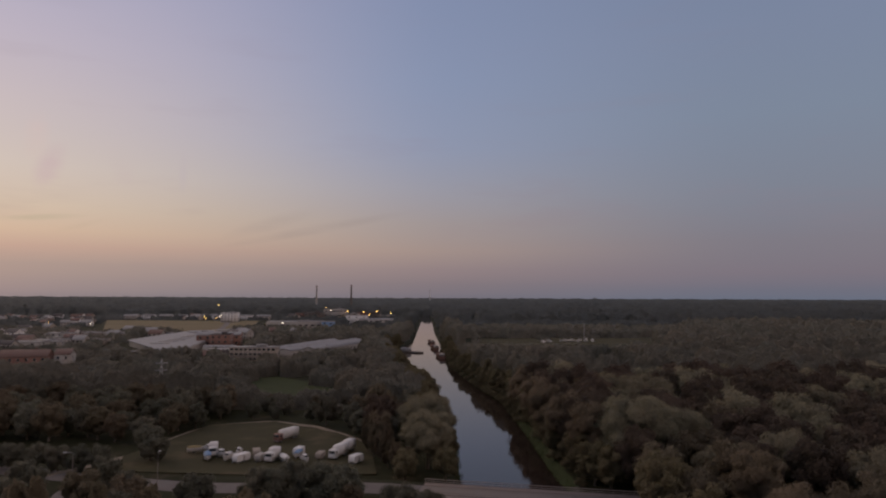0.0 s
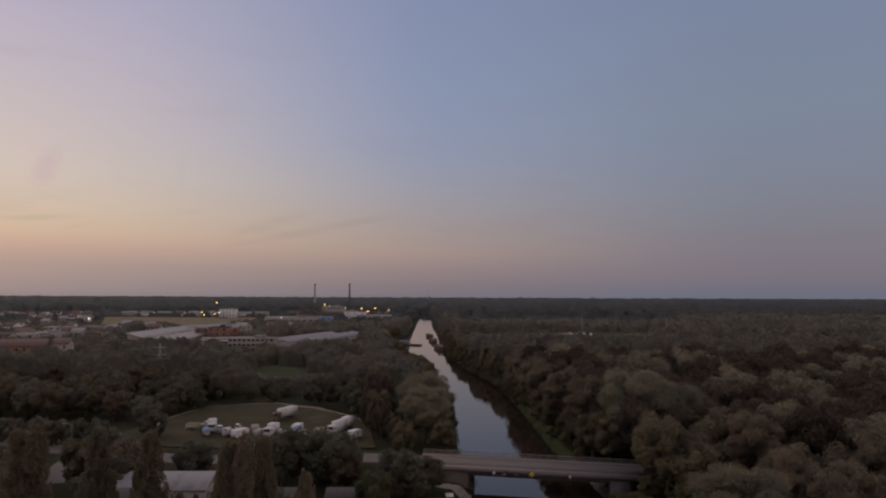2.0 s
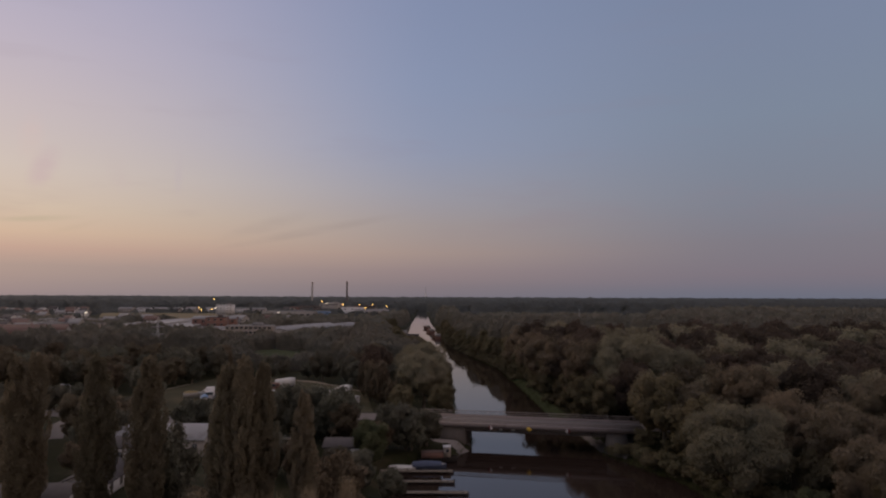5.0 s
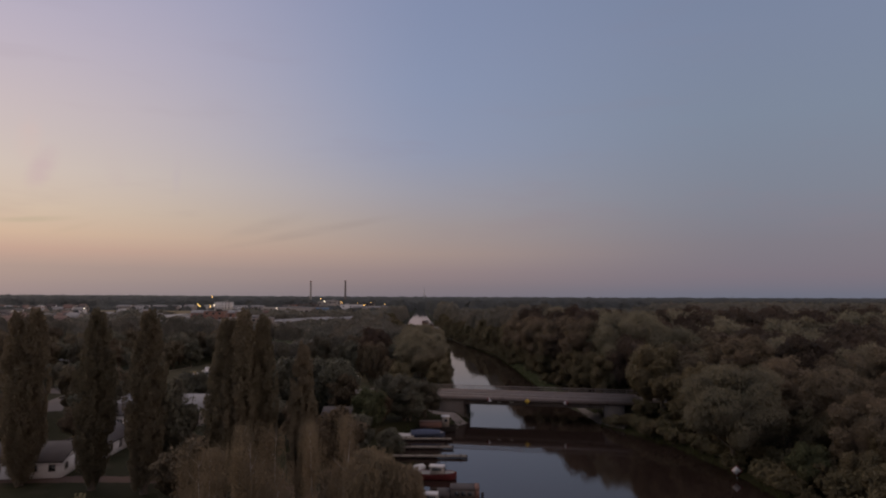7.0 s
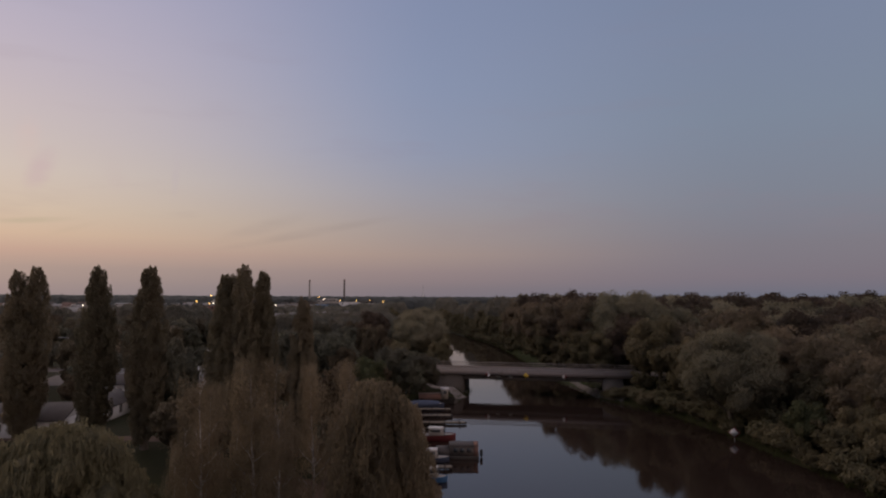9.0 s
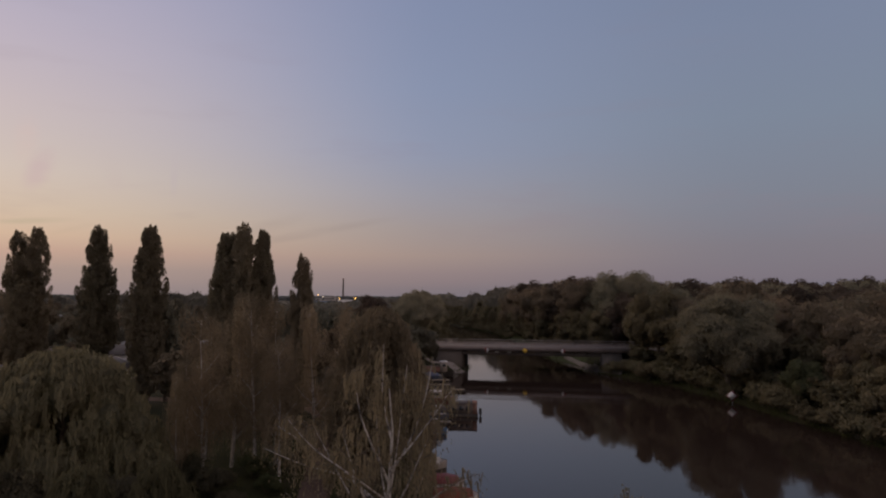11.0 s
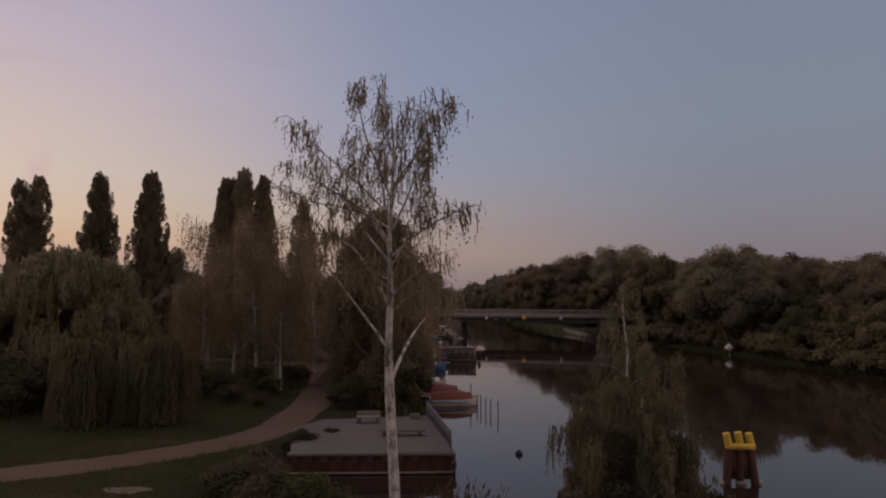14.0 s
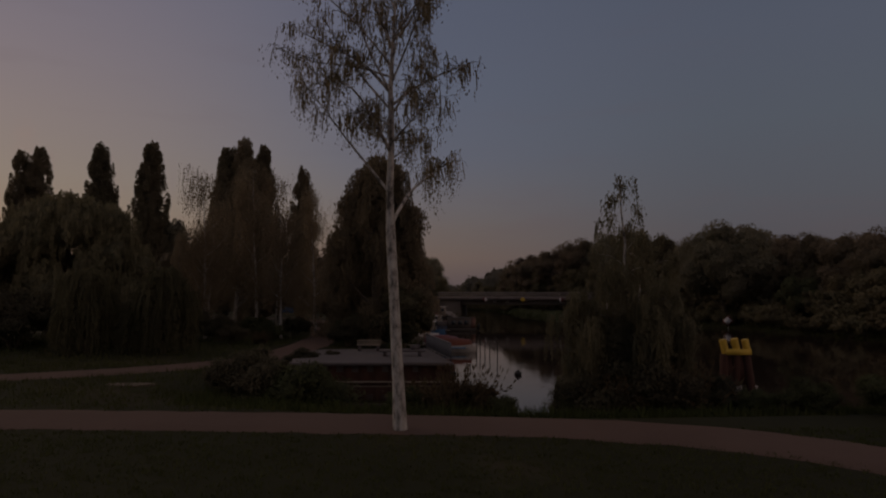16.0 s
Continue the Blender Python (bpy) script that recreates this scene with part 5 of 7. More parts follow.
BOUGHS = [  # limbs of the birch: points and thickness at the foot
    (0.048, [(-0.24, 0, 4.8), (0.0, 0.6, 5.5), (0.30, 1.4, 6.05), (0.70, 2.1, 6.5), (1.0, 2.4, 6.75)]),
    (0.038, [(-0.28, 0, 5.5), (-0.75, 0.2, 6.2), (-1.25, 0.35, 6.9), (-1.75, 0.4, 7.7), (-2.3, 0.4, 8.5)]),
    (0.050, [(-0.29, 0, 6.5), (-0.72, -0.3, 7.4), (-1.05, -0.5, 7.95), (-1.8, -0.7, 8.15)]),
    (0.048, [(-0.28, 0, 7.9), (-0.9, 0.5, 8.85), (-1.7, 0.9, 9.4), (-2.7, 1.1, 10.05)]),
    (0.040, [(-0.30, 0, 7.6), (0.2, 0.4, 8.2), (0.85, 0.7, 8.7), (1.55, 0.8, 9.0)]),
    (0.034, [(-0.29, 0, 6.7), (0.2, -0.4, 7.2), (0.6, -0.6, 7.55)]),
    (0.036, [(-0.28, 0, 9.0), (-0.6, -0.3, 9.9), (-0.85, -0.4, 10.6), (-0.95, -0.45, 11.6)]),
    (0.036, [(-0.26, 0, 9.2), (0.1, 0.3, 9.8), (0.40, 0.4, 10.6), (0.60, 0.45, 11.8)]),
    (0.026, [(-0.3, 0, 8.6), (-1.0, -0.7, 9.4), (-1.7, -0.9, 10.0), (-2.1, -1.0, 10.6)]),
    (0.028, [(-0.25, 0, 9.3), (0.25, -0.3, 10.0), (0.70, -0.4, 10.7), (1.0, -0.5, 11.2)]),
    (0.034, [(-0.28, 0, 7.9), (-0.7, -0.4, 8.7), (-0.95, -0.6, 9.5), (-1.1, -0.7, 10.2)]),
    (0.030, [(-0.27, 0, 8.3), (-0.45, 0.4, 9.0), (-0.55, 0.6, 9.8), (-0.6, 0.7, 10.4)]),
    (0.034, [(-0.29, 0, 7.5), (-1.0, 0.3, 8.5), (-1.5, 0.5, 9.4), (-1.85, 0.6, 10.1)]),
    (0.032, [(-0.27, 0, 8.2), (0.05, -0.4, 8.9), (0.3, -0.6, 9.6), (0.5, -0.7, 10.1)]),
    (0.030, [(-0.27, 0, 7.4), (0.1, 0.3, 8.2), (0.35, 0.5, 8.9), (0.55, 0.5, 9.4)]),
    (0.022, [(-0.28, 0, 6.9), (-0.6, 0.4, 7.2), (-0.95, 0.5, 7.3)]),
    (0.022, [(-0.28, 0, 6.3), (0.05, 0.4, 6.75), (0.32, 0.5, 6.9)]),
    (0.022, [(-0.28, 0, 7.1), (-0.7, -0.4, 7.35), (-1.1, -0.5, 7.25)]),
    (0.022, [(-0.28, 0, 8.6), (-0.15, 0.3, 9.6), (-0.05, 0.4, 10.7), (0.05, 0.4, 11.6)]),
    (0.028, [(-0.25, 0, 10.0), (-0.45, 0.2, 10.9), (-0.42, 0.2, 12.1)]),
    (0.030, [(-0.28, 0, 8.3), (-1.1, 0.9, 8.9), (-2.2, 1.2, 9.1), (-3.0, 1.2, 9.5)]),
]
rb = np.random.default_rng(21)
twigs = Geo()
tops, lens = [], []
for r0, pts in BOUGHS:
    pts = np.array(pts)
    pts[:, 0] = pts[0, 0] + (pts[:, 0] - pts[0, 0]) * np.where(pts[:, 0] < pts[0, 0], 1.15, 1.12)
    t = np.linspace(0, 1, len(pts))
    tt = np.linspace(0, 1, 9)
    sm = np.column_stack([np.interp(tt, t, pts[:, c]) for c in range(3)])
    sm[1:-1] = (sm[:-2] + 2 * sm[1:-1] + sm[2:]) / 4
    g.tube(sm, np.linspace(r0, 0.008, 9), 7)
    for q in range(int(11 + 145 * r0)):
        u = rb.uniform(0.3 if pts[-1, 2] > 8.6 else 0.62, 1.0)
        p0 = np.array([np.interp(u, tt, sm[:, c]) for c in range(3)])
        a, reach = rb.uniform(0, 6.283), rb.uniform(0.3, 0.8) * float(np.interp(p0[2], [8.5, 10.5], [1.0, 0.5]))
        tip = p0 + np.array([math.cos(a) * reach, math.sin(a) * reach, reach * rb.uniform(0.1, 0.8)])
        drop = tip + np.array([math.cos(a) * 0.12, math.sin(a) * 0.12, -0.3 * reach])
        twigs.tube([p0, (p0 + tip) / 2 + (0, 0, 0.08), tip, drop], [0.009, 0.007, 0.005, 0.003], 4)
        for w in range(5):
            f = rb.uniform(0.45, 1.0)
            tops.append(p0 + (tip - p0) * f + rb.normal(0, 0.09, 3))
            lens.append(rb.uniform(0.25, 1.0) * float(np.interp(p0[2], [6.0, 6.6, 8.3], [2.8, 1.4, 1.0])))
piece("trunk", g, BIRCH_BARK, birch, "white birch bark with black marks", True)
piece("twig", twigs, BARK, birch, "fine brown twig growth", True)
tops, lens = np.array(tops), np.array(lens)
cg = Geo().ribbons(tops, lens * 0.5, rb, 0.017, 0.02, 0.09)
c, u, v = strands(rb, tops, lens * 0.75, 0.075, 0.036, 0.03)
piece("crown", cg.leaves(c, u, v * 1.25), LEAF_TASSEL[0], birch, "thin drooping brownish green leaves")

# ---- the near bank ----
def bank_birch(ob, rng, i):
    """A young birch with bare tops above a broad skirt of hanging twigs."""
    g, heads = Geo(), []
    for sx, sy, hh, lean in ((0.0, -0.3, 8.65, -0.12), (0.5, 0.3, 6.4, 0.7), (-0.3, 0.3, 4.6, -0.4)):
        z = np.linspace(0, hh, 9)
        pts = np.column_stack([sx * 0.3 + lean * (z / hh) ** 1.4 + rng.normal(0, 0.03, 9), sy * (z / hh), z])
        g.tube(pts, np.linspace(0.095, 0.02, 9), 7)
        for b in range(16):
            t = 0.2 + 0.79 * (b + 0.5) / 16
            p0 = np.array([np.interp(t * hh, z, pts[:, c]) for c in range(3)])
            a, reach = b * 2.4 + rng.uniform(-0.4, 0.4), np.interp(t * hh, [1, 2.5, 4.0, 5.7, 8.6], [1.9, 1.9, 1.6, 1.0, 0.25]) * rng.uniform(0.7, 1.1)
            tip = p0 + np.array([math.cos(a) * reach, math.sin(a) * reach, reach * 0.45])
            g.tube([p0, (p0 + tip) / 2 + (0, 0, 0.15 * reach), tip], [0.028 * (1.1 - t), 0.018 * (1.1 - t), 0.005], 4)
            heads += [p0 + (tip - p0) * q + (0, 0, 0.12 * reach) for q in ((0.35, 0.6, 0.8, 1.0) if p0[2] < 4.2 else (0.8, 1.0))]
    piece("trunk", g, BIRCH_BARK, ob, "white birch stem with bare limbs", True)
    heads = np.array(heads)
    w = np.interp(heads[:, 2], [0.5, 4.0, 5.5, 8], [1.0, 1.0, 0.55, 0.3])
    roots = heads[rng.choice(len(heads), 900, p=w / w.sum())] + rng.normal(0, 0.15, (900, 3))
    tops = roots[rng.integers(0, 900, 11000)] + rng.normal(0, 0.07, (11000, 3))
    ln = np.minimum(rng.uniform(0.3, 1.25, 11000) * np.interp(tops[:, 2], [4, 7], [1.0, 0.6]), np.maximum(tops[:, 2] - 0.1, 0.15))
    cg = Geo().ribbons(tops[:3000], ln[:3000], rng, 0.022, 0.05, 0.12)
    c, u, v = strands(rng, tops[3000:], ln[3000:], 0.085, 0.052, 0.06, 0.42)
    cg.sprays(c, u * 1.2, v * 1.2)
    for x, y, z, r, rz in ((0.1, 0.2, 1.7, 1.5, 1.6), (-1.1, 0.0, 1.3, 1.0, 1.2), (1.3, 0.1, 1.3, 1.0, 1.2), (0.2, 0.2, 3.2, 1.0, 1.5)):
        cg.heart((x, y, z), (r, r * 0.8, rz), rng, 0.16)
    piece("crown", cg, LEAF_YOUNG, ob)


tree("bank_birch", bank_birch, "birch_tree", "young weeping birch on the bank with dense hanging foliage", group="birches")
plant("bank_birch", 0, 6.2, 21.6, 1.0)
for n, (kind, i, x, y, s) in enumerate([
        ("bush", 0, -6.3, 23.4, 1.1), ("green_bush", 0, -4.7, 22.6, 1.4), ("bush", 1, -7.5, 24.2, 0.6), ("green_bush", 1, -4.0, 23.3, 0.7), ("red_bush", 1, -7.2, 25.2, 0.5),
        ("red_bush", 0, 0.9, 20.3, 0.95), ("red_bush", 1, 0.0, 20.6, 0.8), ("green_bush", 0, -0.9, 20.2, 0.55), ("green_bush", 1, 1.9, 19.9, 0.5),
        ("bush", 0, 4.9, 20.6, 0.9), ("bush", 1, 6.3, 20.4, 1.05), ("red_bush", 0, 7.6, 20.6, 1.1), ("bush", 2, 8.6, 20.6, 0.75), ("green_bush", 0, 4.2, 20.1, 0.55), ("red_bush", 1, 5.6, 19.9, 0.75),
        ("bush", 2, 7.0, 19.8, 0.7), ("green_bush", 1, 9.6, 19.6, 0.5), ("green_bush", 0, 10.8, 18.9, 0.65), ("light_bush", 0, 13.6, 19.2, 0.5), ("light_bush", 1, 15.6, 18.6, 1.15), ("light_bush", 1, 4.6, 20.9, 0.8), ("bush", 1, -20.5, 38.5, 1.5), ("bush", 2, -23.5, 37.0, 1.6), ("bush", 0, -27.5, 37.5, 1.7), ("bush", 1, -18.0, 38.5, 1.4), ("bush", 2, -16.0, 38.0, 1.2), ("bush", 0, -22.0, 40.0, 1.6), ("bush", 1, -12.6, 41.0, 0.6), ("green_bush", 0, -11.2, 44.5, 0.8), ("bush", 0, -14.6, 44.0, 0.9), ("red_bush", 1, -10.4, 39.5, 0.5), ("bush", 2, -17.0, 45.5, 1.1), ("green_bush", 1, -13.2, 48.5, 1.0), ("bush", 1, -10.6, 50.0, 0.8), ("bush", 2, -5.2, 39.0, 0.8), ("bush", 0, -4.0, 40.6, 1.1), ("green_bush", 0, -5.6, 42.2, 0.9), ("green_bush", 1, 12.2, 17.6, 0.7),
        ("green_bush", 0, 13.4, 16.2, 0.7)]):
    plant(kind, i, x, y, s, rz=n * 1.37)

# dolphin of raking piles with yellow heads
dol = thing("mooring_dolphin", "rusty mooring dolphin with yellow-painted post heads in the river", "mooring", (11.75, 25.8, WATER_Z))
for k, (bx0, tx) in enumerate(((-0.55, -0.45), (0.05, 0.0), (0.62, 0.42))):
    piece("steel_post", Geo().tube([(bx0 * 1.25, 0.25 if k == 1 else -0.1, -2.2), (tx, 0, 1.35)], [0.17, 0.15], 12), STEEL_RUST, dol, "rust-red steel post", True)
    hd = piece("post_head", Geo().tube([(tx + 0.07, 0, 1.34), (tx - 0.05, 0, 1.92 if k != 1 else 1.96)], [0.14, 0.135], 12), YELLOW, dol, "yellow-painted post head", True)
    piece("collar", Geo().tube([(bx0 * 1.06, 0.06, 0.0), (bx0 * 1.05, 0.05, 0.12)], [0.19, 0.19], 12), OFFWHITE, dol, "whitish collar at the waterline")
piece("cross_beam", Geo().box((0.06, -0.15, 1.44), (0.98, 0.08, 0.22)), YELLOW, dol, "yellow cross beam")
piece("brace_plate", Geo().box((0.02, 0.02, 0.72), (1.0, 0.06, 1.1), 0, 1.0), STEEL_RUST, dol, "dark rusty plate between the posts")
solid("buoy", Geo().blob((0, 0, 0.06), (0.2, 0.2, 0.13), np.random.default_rng(2), 0.03).box((0, 0, 0.18), (0.12, 0.12, 0.06)), RUBBER, "small black float on the river", "buoy", (3.8, 30.6, WATER_Z), smooth=True)
for n, (x, y, h, lean) in enumerate([(2.68, 43.8, 0.9, 0.02), (2.92, 43.2, 0.9, -0.03), (3.12, 42.4, 0.85, 0.04), (3.38, 41.8, 0.88, 0.05), (3.82, 40.6, 0.95, -0.06), (2.34, 44.9, 1.45, 0.0)]):
    solid("mooring_stake", Geo().tube([(0, 0, -1.2), (lean, 0.0, h)], [0.035, 0.03], 6), DARK_WOOD, "thin dark mooring stake standing in the river", "stake", (x, y, WATER_Z), group="mooring stakes", smooth=True)
nav = thing("river_sign", "white and red diamond navigation sign on the bank", "sign", (38.9, 87.5, float(land(38.9, 87.5))), -20)
piece("pole", Geo().tube([(0, 0, -0.4), (0, 0, 1.8)], [0.05, 0.05], 8), GALV, nav, smooth=True)
pl = piece("plate", diamond(0.75), RED, nav, "red bordered diamond plate")
pl.location = (0, -0.08, 1.45)
pl = piece("white_field", diamond(0.56, 0.015), WHITE, nav, "white diamond field")
pl.location = (-0.08, -0.14, 1.48)


# ---- boats and moorings ----
def hull(L, W, H, bow=0.45, keel=0.3, n=11):
    """A boat's hull along x, bow at +x, waterline at z = 0."""
    g, st = Geo(), []
    for t in np.linspace(0, 1, n):
        w = W / 2 * (min(1.0, 0.86 + t) if t < 1 - bow else math.sqrt(max(0.0, 1 - ((t - 1 + bow) / bow) ** 2)) * 1.0)
        w = max(w, 0.02)
        top = H * (1 + 0.28 * t * t)
        x = -L / 2 + L * t
        rise = keel * max(0, (t - 0.7) / 0.3) ** 2
        st.append([(x, -w, top), (x, -w * 0.82, 0.05), (x - 0.02 * L * t, 0, -keel + rise), (x, w * 0.82, 0.05), (x, w, top)])
    v = [p for row in st for p in row]
    f = [(5 * i + j, 5 * i + j + 1, 5 * i + j + 6, 5 * i + j + 5) for i in range(n - 1) for j in range(4)]
    g.add(v, f)
    g.add(st[0], [(0, 4, 3, 1)]).add(st[0], [(1, 3, 2)])
    return g, st


def deck_of(st, drop=0.06):
    g = Geo()
    rows = [((r[0][0], r[0][1] * 0.97, r[0][2] - drop), (r[4][0], r[4][1] * 0.97, r[4][2] - drop)) for r in st]
    v = [p for r in rows for p in r]
    return g.add(v, [(2 * i, 2 * i + 2, 2 * i + 3, 2 * i + 1) for i in range(len(rows) - 1)])


def arch(x0, x1, w, z0, h, n=7, pinch=0.75):
    """A canvas cover arched over a boat."""
    g, k = Geo(), 9
    rows = []
    for t in np.linspace(0, 1, n):
        s_ = pinch + (1 - pinch) * math.sin(math.pi * min(1, t * 1.05))
        rows.append([(x0 + (x1 - x0) * t, math.cos(a) * w / 2 * s_, z0 + math.sin(a) * h * s_) for a in np.linspace(0, math.pi, k)])
    v = [p for r in rows for p in r]
    g.add(v, [(k * i + j, k * i + j + 1, k * i + k + j + 1, k * i + k + j) for i in range(n - 1) for j in range(k - 1)])
    for r, way in ((rows[0], 1), (rows[-1], -1)):
        c = np.mean(np.array(r), axis=0)
        g.add([c] + r, [((0, i + 2, i + 1) if way > 0 else (0, i + 1, i + 2)) for i in range(k - 1)])
    return g


def boat(x, y, z, rz, L, W, H, hull_mat, label, cover=None, cabin=None, group="moored boats", stripe=None, wheel=False):
    b = thing("boat", label, "boat", (x, y, z), rz, group)
    g, st = hull(L, W, H)
    piece("hull", g, hull_mat, b, "", True)
    piece("deck", deck_of(st), OFFWHITE, b, "pale deck")
    if stripe:
        piece("rubbing_strake", Geo().box((-L * 0.12, -W / 2 * 0.985, H * 0.72), (L * 0.7, 0.05, 0.1)).box((-L * 0.12, W / 2 * 0.985, H * 0.72), (L * 0.7, 0.05, 0.1)), stripe, b)
    if cover:
        piece("canvas_cover", arch(-L * 0.46, L * 0.36, W * 0.98, H * 0.95, cover[1]), cover[0], b, cover[2], True)
    if cabin:
        c = piece("cabin", Geo().box((L * 0.04, 0, H + 0.42), (L * 0.36, W * 0.72, 0.9), 0, 0.86), cabin, b, "boat cabin")
        piece("windscreen", Geo().box((L * 0.235, 0, H + 0.62), (0.05, W * 0.6, 0.4), 0, 0.9), GLASS, c, "dark windscreen")
        for sy in (-1, 1):
            piece("side_window", Geo().box((L * 0.03, sy * W * 0.345, H + 0.58), (L * 0.24, 0.04, 0.32)), GLASS, c)
        piece("roof", Geo().box((L * 0.02, 0, H + 0.9), (L * 0.36, W * 0.7, 0.06)), WHITE, c)
    return b


boat(1.2, 45.2, WATER_Z, 4, 3.3, 1.9, 0.42, WHITE, "white motorboat under an orange canvas cover", (ORANGE, 0.55, "orange canvas cover"), stripe=TARP_BLUE)
boat(0.5, 48.6, WATER_Z, 2, 2.9, 1.7, 0.40, WHITE, "small boat under a red canvas cover", (RED, 0.6, "red canvas cover"))
boat(-0.8, 68, WATER_Z, -12, 3.6, 1.7, 0.5, BLUE, "blue open motorboat with white deck at the moorings", None, OFFWHITE)
boat(-0.4, 87.2, WATER_Z, -8, 5.4, 2.2, 0.75, RED, "red and white cabin cruiser at the jetty", None, OFFWHITE)
boat(-3.8, 84.8, WATER_Z, 20, 3.8, 1.6, 0.45, RED, "red rowing boat with pale inside at the moorings")
boat(-4.6, 90.0, WATER_Z, 70, 3.6, 1.6, 0.45, WHITE, "white dinghy under a pale cover", (TARP, 0.4, "pale cover"))
boat(-2.9, 90.6, WATER_Z, 60, 3.4, 1.5, 0.45, WHITE, "white dinghy under a pale cover", (TARP, 0.5, "pale cover"))
boat(-2.0, 112.5, WATER_Z, 3, 6.0, 2.3, 0.7, NAVY, "dark blue boat under a navy tarpaulin", (NAVY, 0.7, "navy tarpaulin"))
boat(-6.4, 111.5, WATER_Z, 0, 4.6, 1.8, 0.5, WHITE, "pale motorboat moored along the jetty", (TARP, 0.4, "pale cover"))
boat(-1.0, 76.0, WATER_Z, -4, 4.6, 1.9, 0.5, NAVY, "dark blue motorboat beside the houseboat", None, OFFWHITE)
boat(-1.2, 54.0, WATER_Z, 3, 4.0, 1.8, 0.5, OFFWHITE, "pale boat under a beige tarpaulin", (TARP, 0.45, "beige tarpaulin"))

raft = thing("houseboat", "dark-hulled houseboat with grey canvas and orange-brown end wall", "boat", (2.1, 78.2, WATER_Z), -2, "moored boats")
piece("hull", Geo().box((0, 0, 0.12), (5.3, 2.6, 0.5)), DARK_WOOD, raft, "black pontoon hull")
piece("deckhouse", Geo().box((0.9, 0, 0.92), (3.2, 2.2, 1.15)), DARK_CONCRETE, raft, "grey deckhouse")
piece("end_wall", Geo().box((2.3, 0, 0.95), (0.5, 2.25, 1.3)), BRICK_RED, raft, "orange-brown end wall")
piece("low_cabin", Geo().box((-1.5, 0, 0.72), (1.7, 2.0, 0.75)), ROOF_DARK, raft, "dark low cabin")
piece("roof", Geo().box((0.9, 0, 1.53), (3.4, 2.4, 0.07)), ROOF_DARK, raft)
piece("outboard_motor", Geo().box((2.95, 0, 0.5), (0.3, 0.3, 0.7)).tube([(2.95, 0, 0.2), (3.0, 0, -0.6)], [0.07, 0.05], 6), RUBBER, raft, "black outboard motor")
for k in range(3):
    piece("window", Geo().box((0.0 + 0.75 * k, -1.11, 1.0), (0.5, 0.03, 0.45)), GLASS, raft)

cab = thing("cabin_boat", "old cabin boat with beige wheelhouse and pinkish roof at the jetty", "boat", (-0.6, 117.5, WATER_Z), 3, "moored boats")
g, st = hull(7.0, 2.4, 0.8)
piece("hull", g, DARK_WOOD, cab, "dark hull", True)
piece("saloon", Geo().box((-0.9, 0, 1.25), (3.8, 1.9, 0.9)), BRICK_RED, cab, "reddish saloon")
piece("saloon_roof", Geo().box((-0.9, 0, 1.74), (4.0, 2.1, 0.08)), ROOF_RED, cab)
wh = piece("wheelhouse", Geo().box((1.7, 0, 1.75), (1.2, 1.7, 1.7)), BEIGE, cab, "beige wheelhouse")
piece("window", Geo().box((1.75, -0.87, 2.05), (0.5, 0.04, 0.5)), GLASS, wh)
piece("wheelhouse_roof", Geo().box((1.7, 0, 2.64), (1.4, 1.9, 0.08)), WHITE, wh)


def jetty(x0, x1, y, w, label):
    j = thing("jetty", label, "jetty", ((x0 + x1) / 2, y, WATER_Z), 0, "jetties")
    L = x1 - x0
    for sy in (-1, 1):
        piece("beam", Geo().box((0, sy * w * 0.36, 0.22), (L, 0.1, 0.14)), DARK_WOOD, j)
    pl_ = Geo().box((0, 0, 0), (0.21, w, 0.05)).mesh("plank", TIMBER)
    for k in range(int(L / 0.24)):
        ob = new("plank", pl_)
        ob.parent, ob.location = j, (-L / 2 + 0.12 + 0.24 * k, 0, 0.32)
    for k in range(int(L / 2.2) + 1):
        for sy in (-1, 1):
            piece("pile", Geo().tube([(-L / 2 + 0.15 + 2.2 * k, sy * w * 0.45, -1.5), (-L / 2 + 0.15 + 2.2 * k, sy * w * 0.45, 0.55)], [0.08, 0.07], 7), DARK_WOOD, j, smooth=True)
    return j


jetty(-8.0, 4.2, 98.2, 1.3, "long dark timber jetty on piles")
jetty(-9.0, 2.1, 104.0, 1.3, "long pale timber jetty on piles")
jetty(-10.0, 2.2, 110.0, 1.4, "timber jetty with boats alongside")
jetty(-3.8, 1.6, 72.5, 1.1, "short timber jetty at the moorings")
jetty(-3.5, 1.4, 46.9, 0.9, "narrow timber jetty between the covered boats")

# ---- houses ----
def window(parent, x, y, z, w, h, side, frame_mat=OFFWHITE):
    """A window proud of a wall; side: the way it faces, as 'S', 'E', 'W' or 'N'."""
    rz = {"S": 0.0, "E": math.pi / 2, "W": -math.pi / 2, "N": math.pi}[side]
    fr = Geo()
    t = 0.09
    for dx, dz, sx, sz in ((0, h / 2, w, t), (0, -h / 2, w, t), (-w / 2, 0, t, h), (w / 2, 0, t, h), (0, 0, 0.05, h)):
        fr.box((dx, -0.02, dz), (sx, 0.08, sz))
    ob = piece("window", fr, frame_mat, parent, "window frame with dark pane")
    ob.location, ob.rotation_euler = (x, y, z), (0, 0, rz)
    piece("pane", Geo().box((0, 0.0, 0), (w * 0.96, 0.04, h * 0.96)), GLASS, ob, "dark glass pane")
    return ob


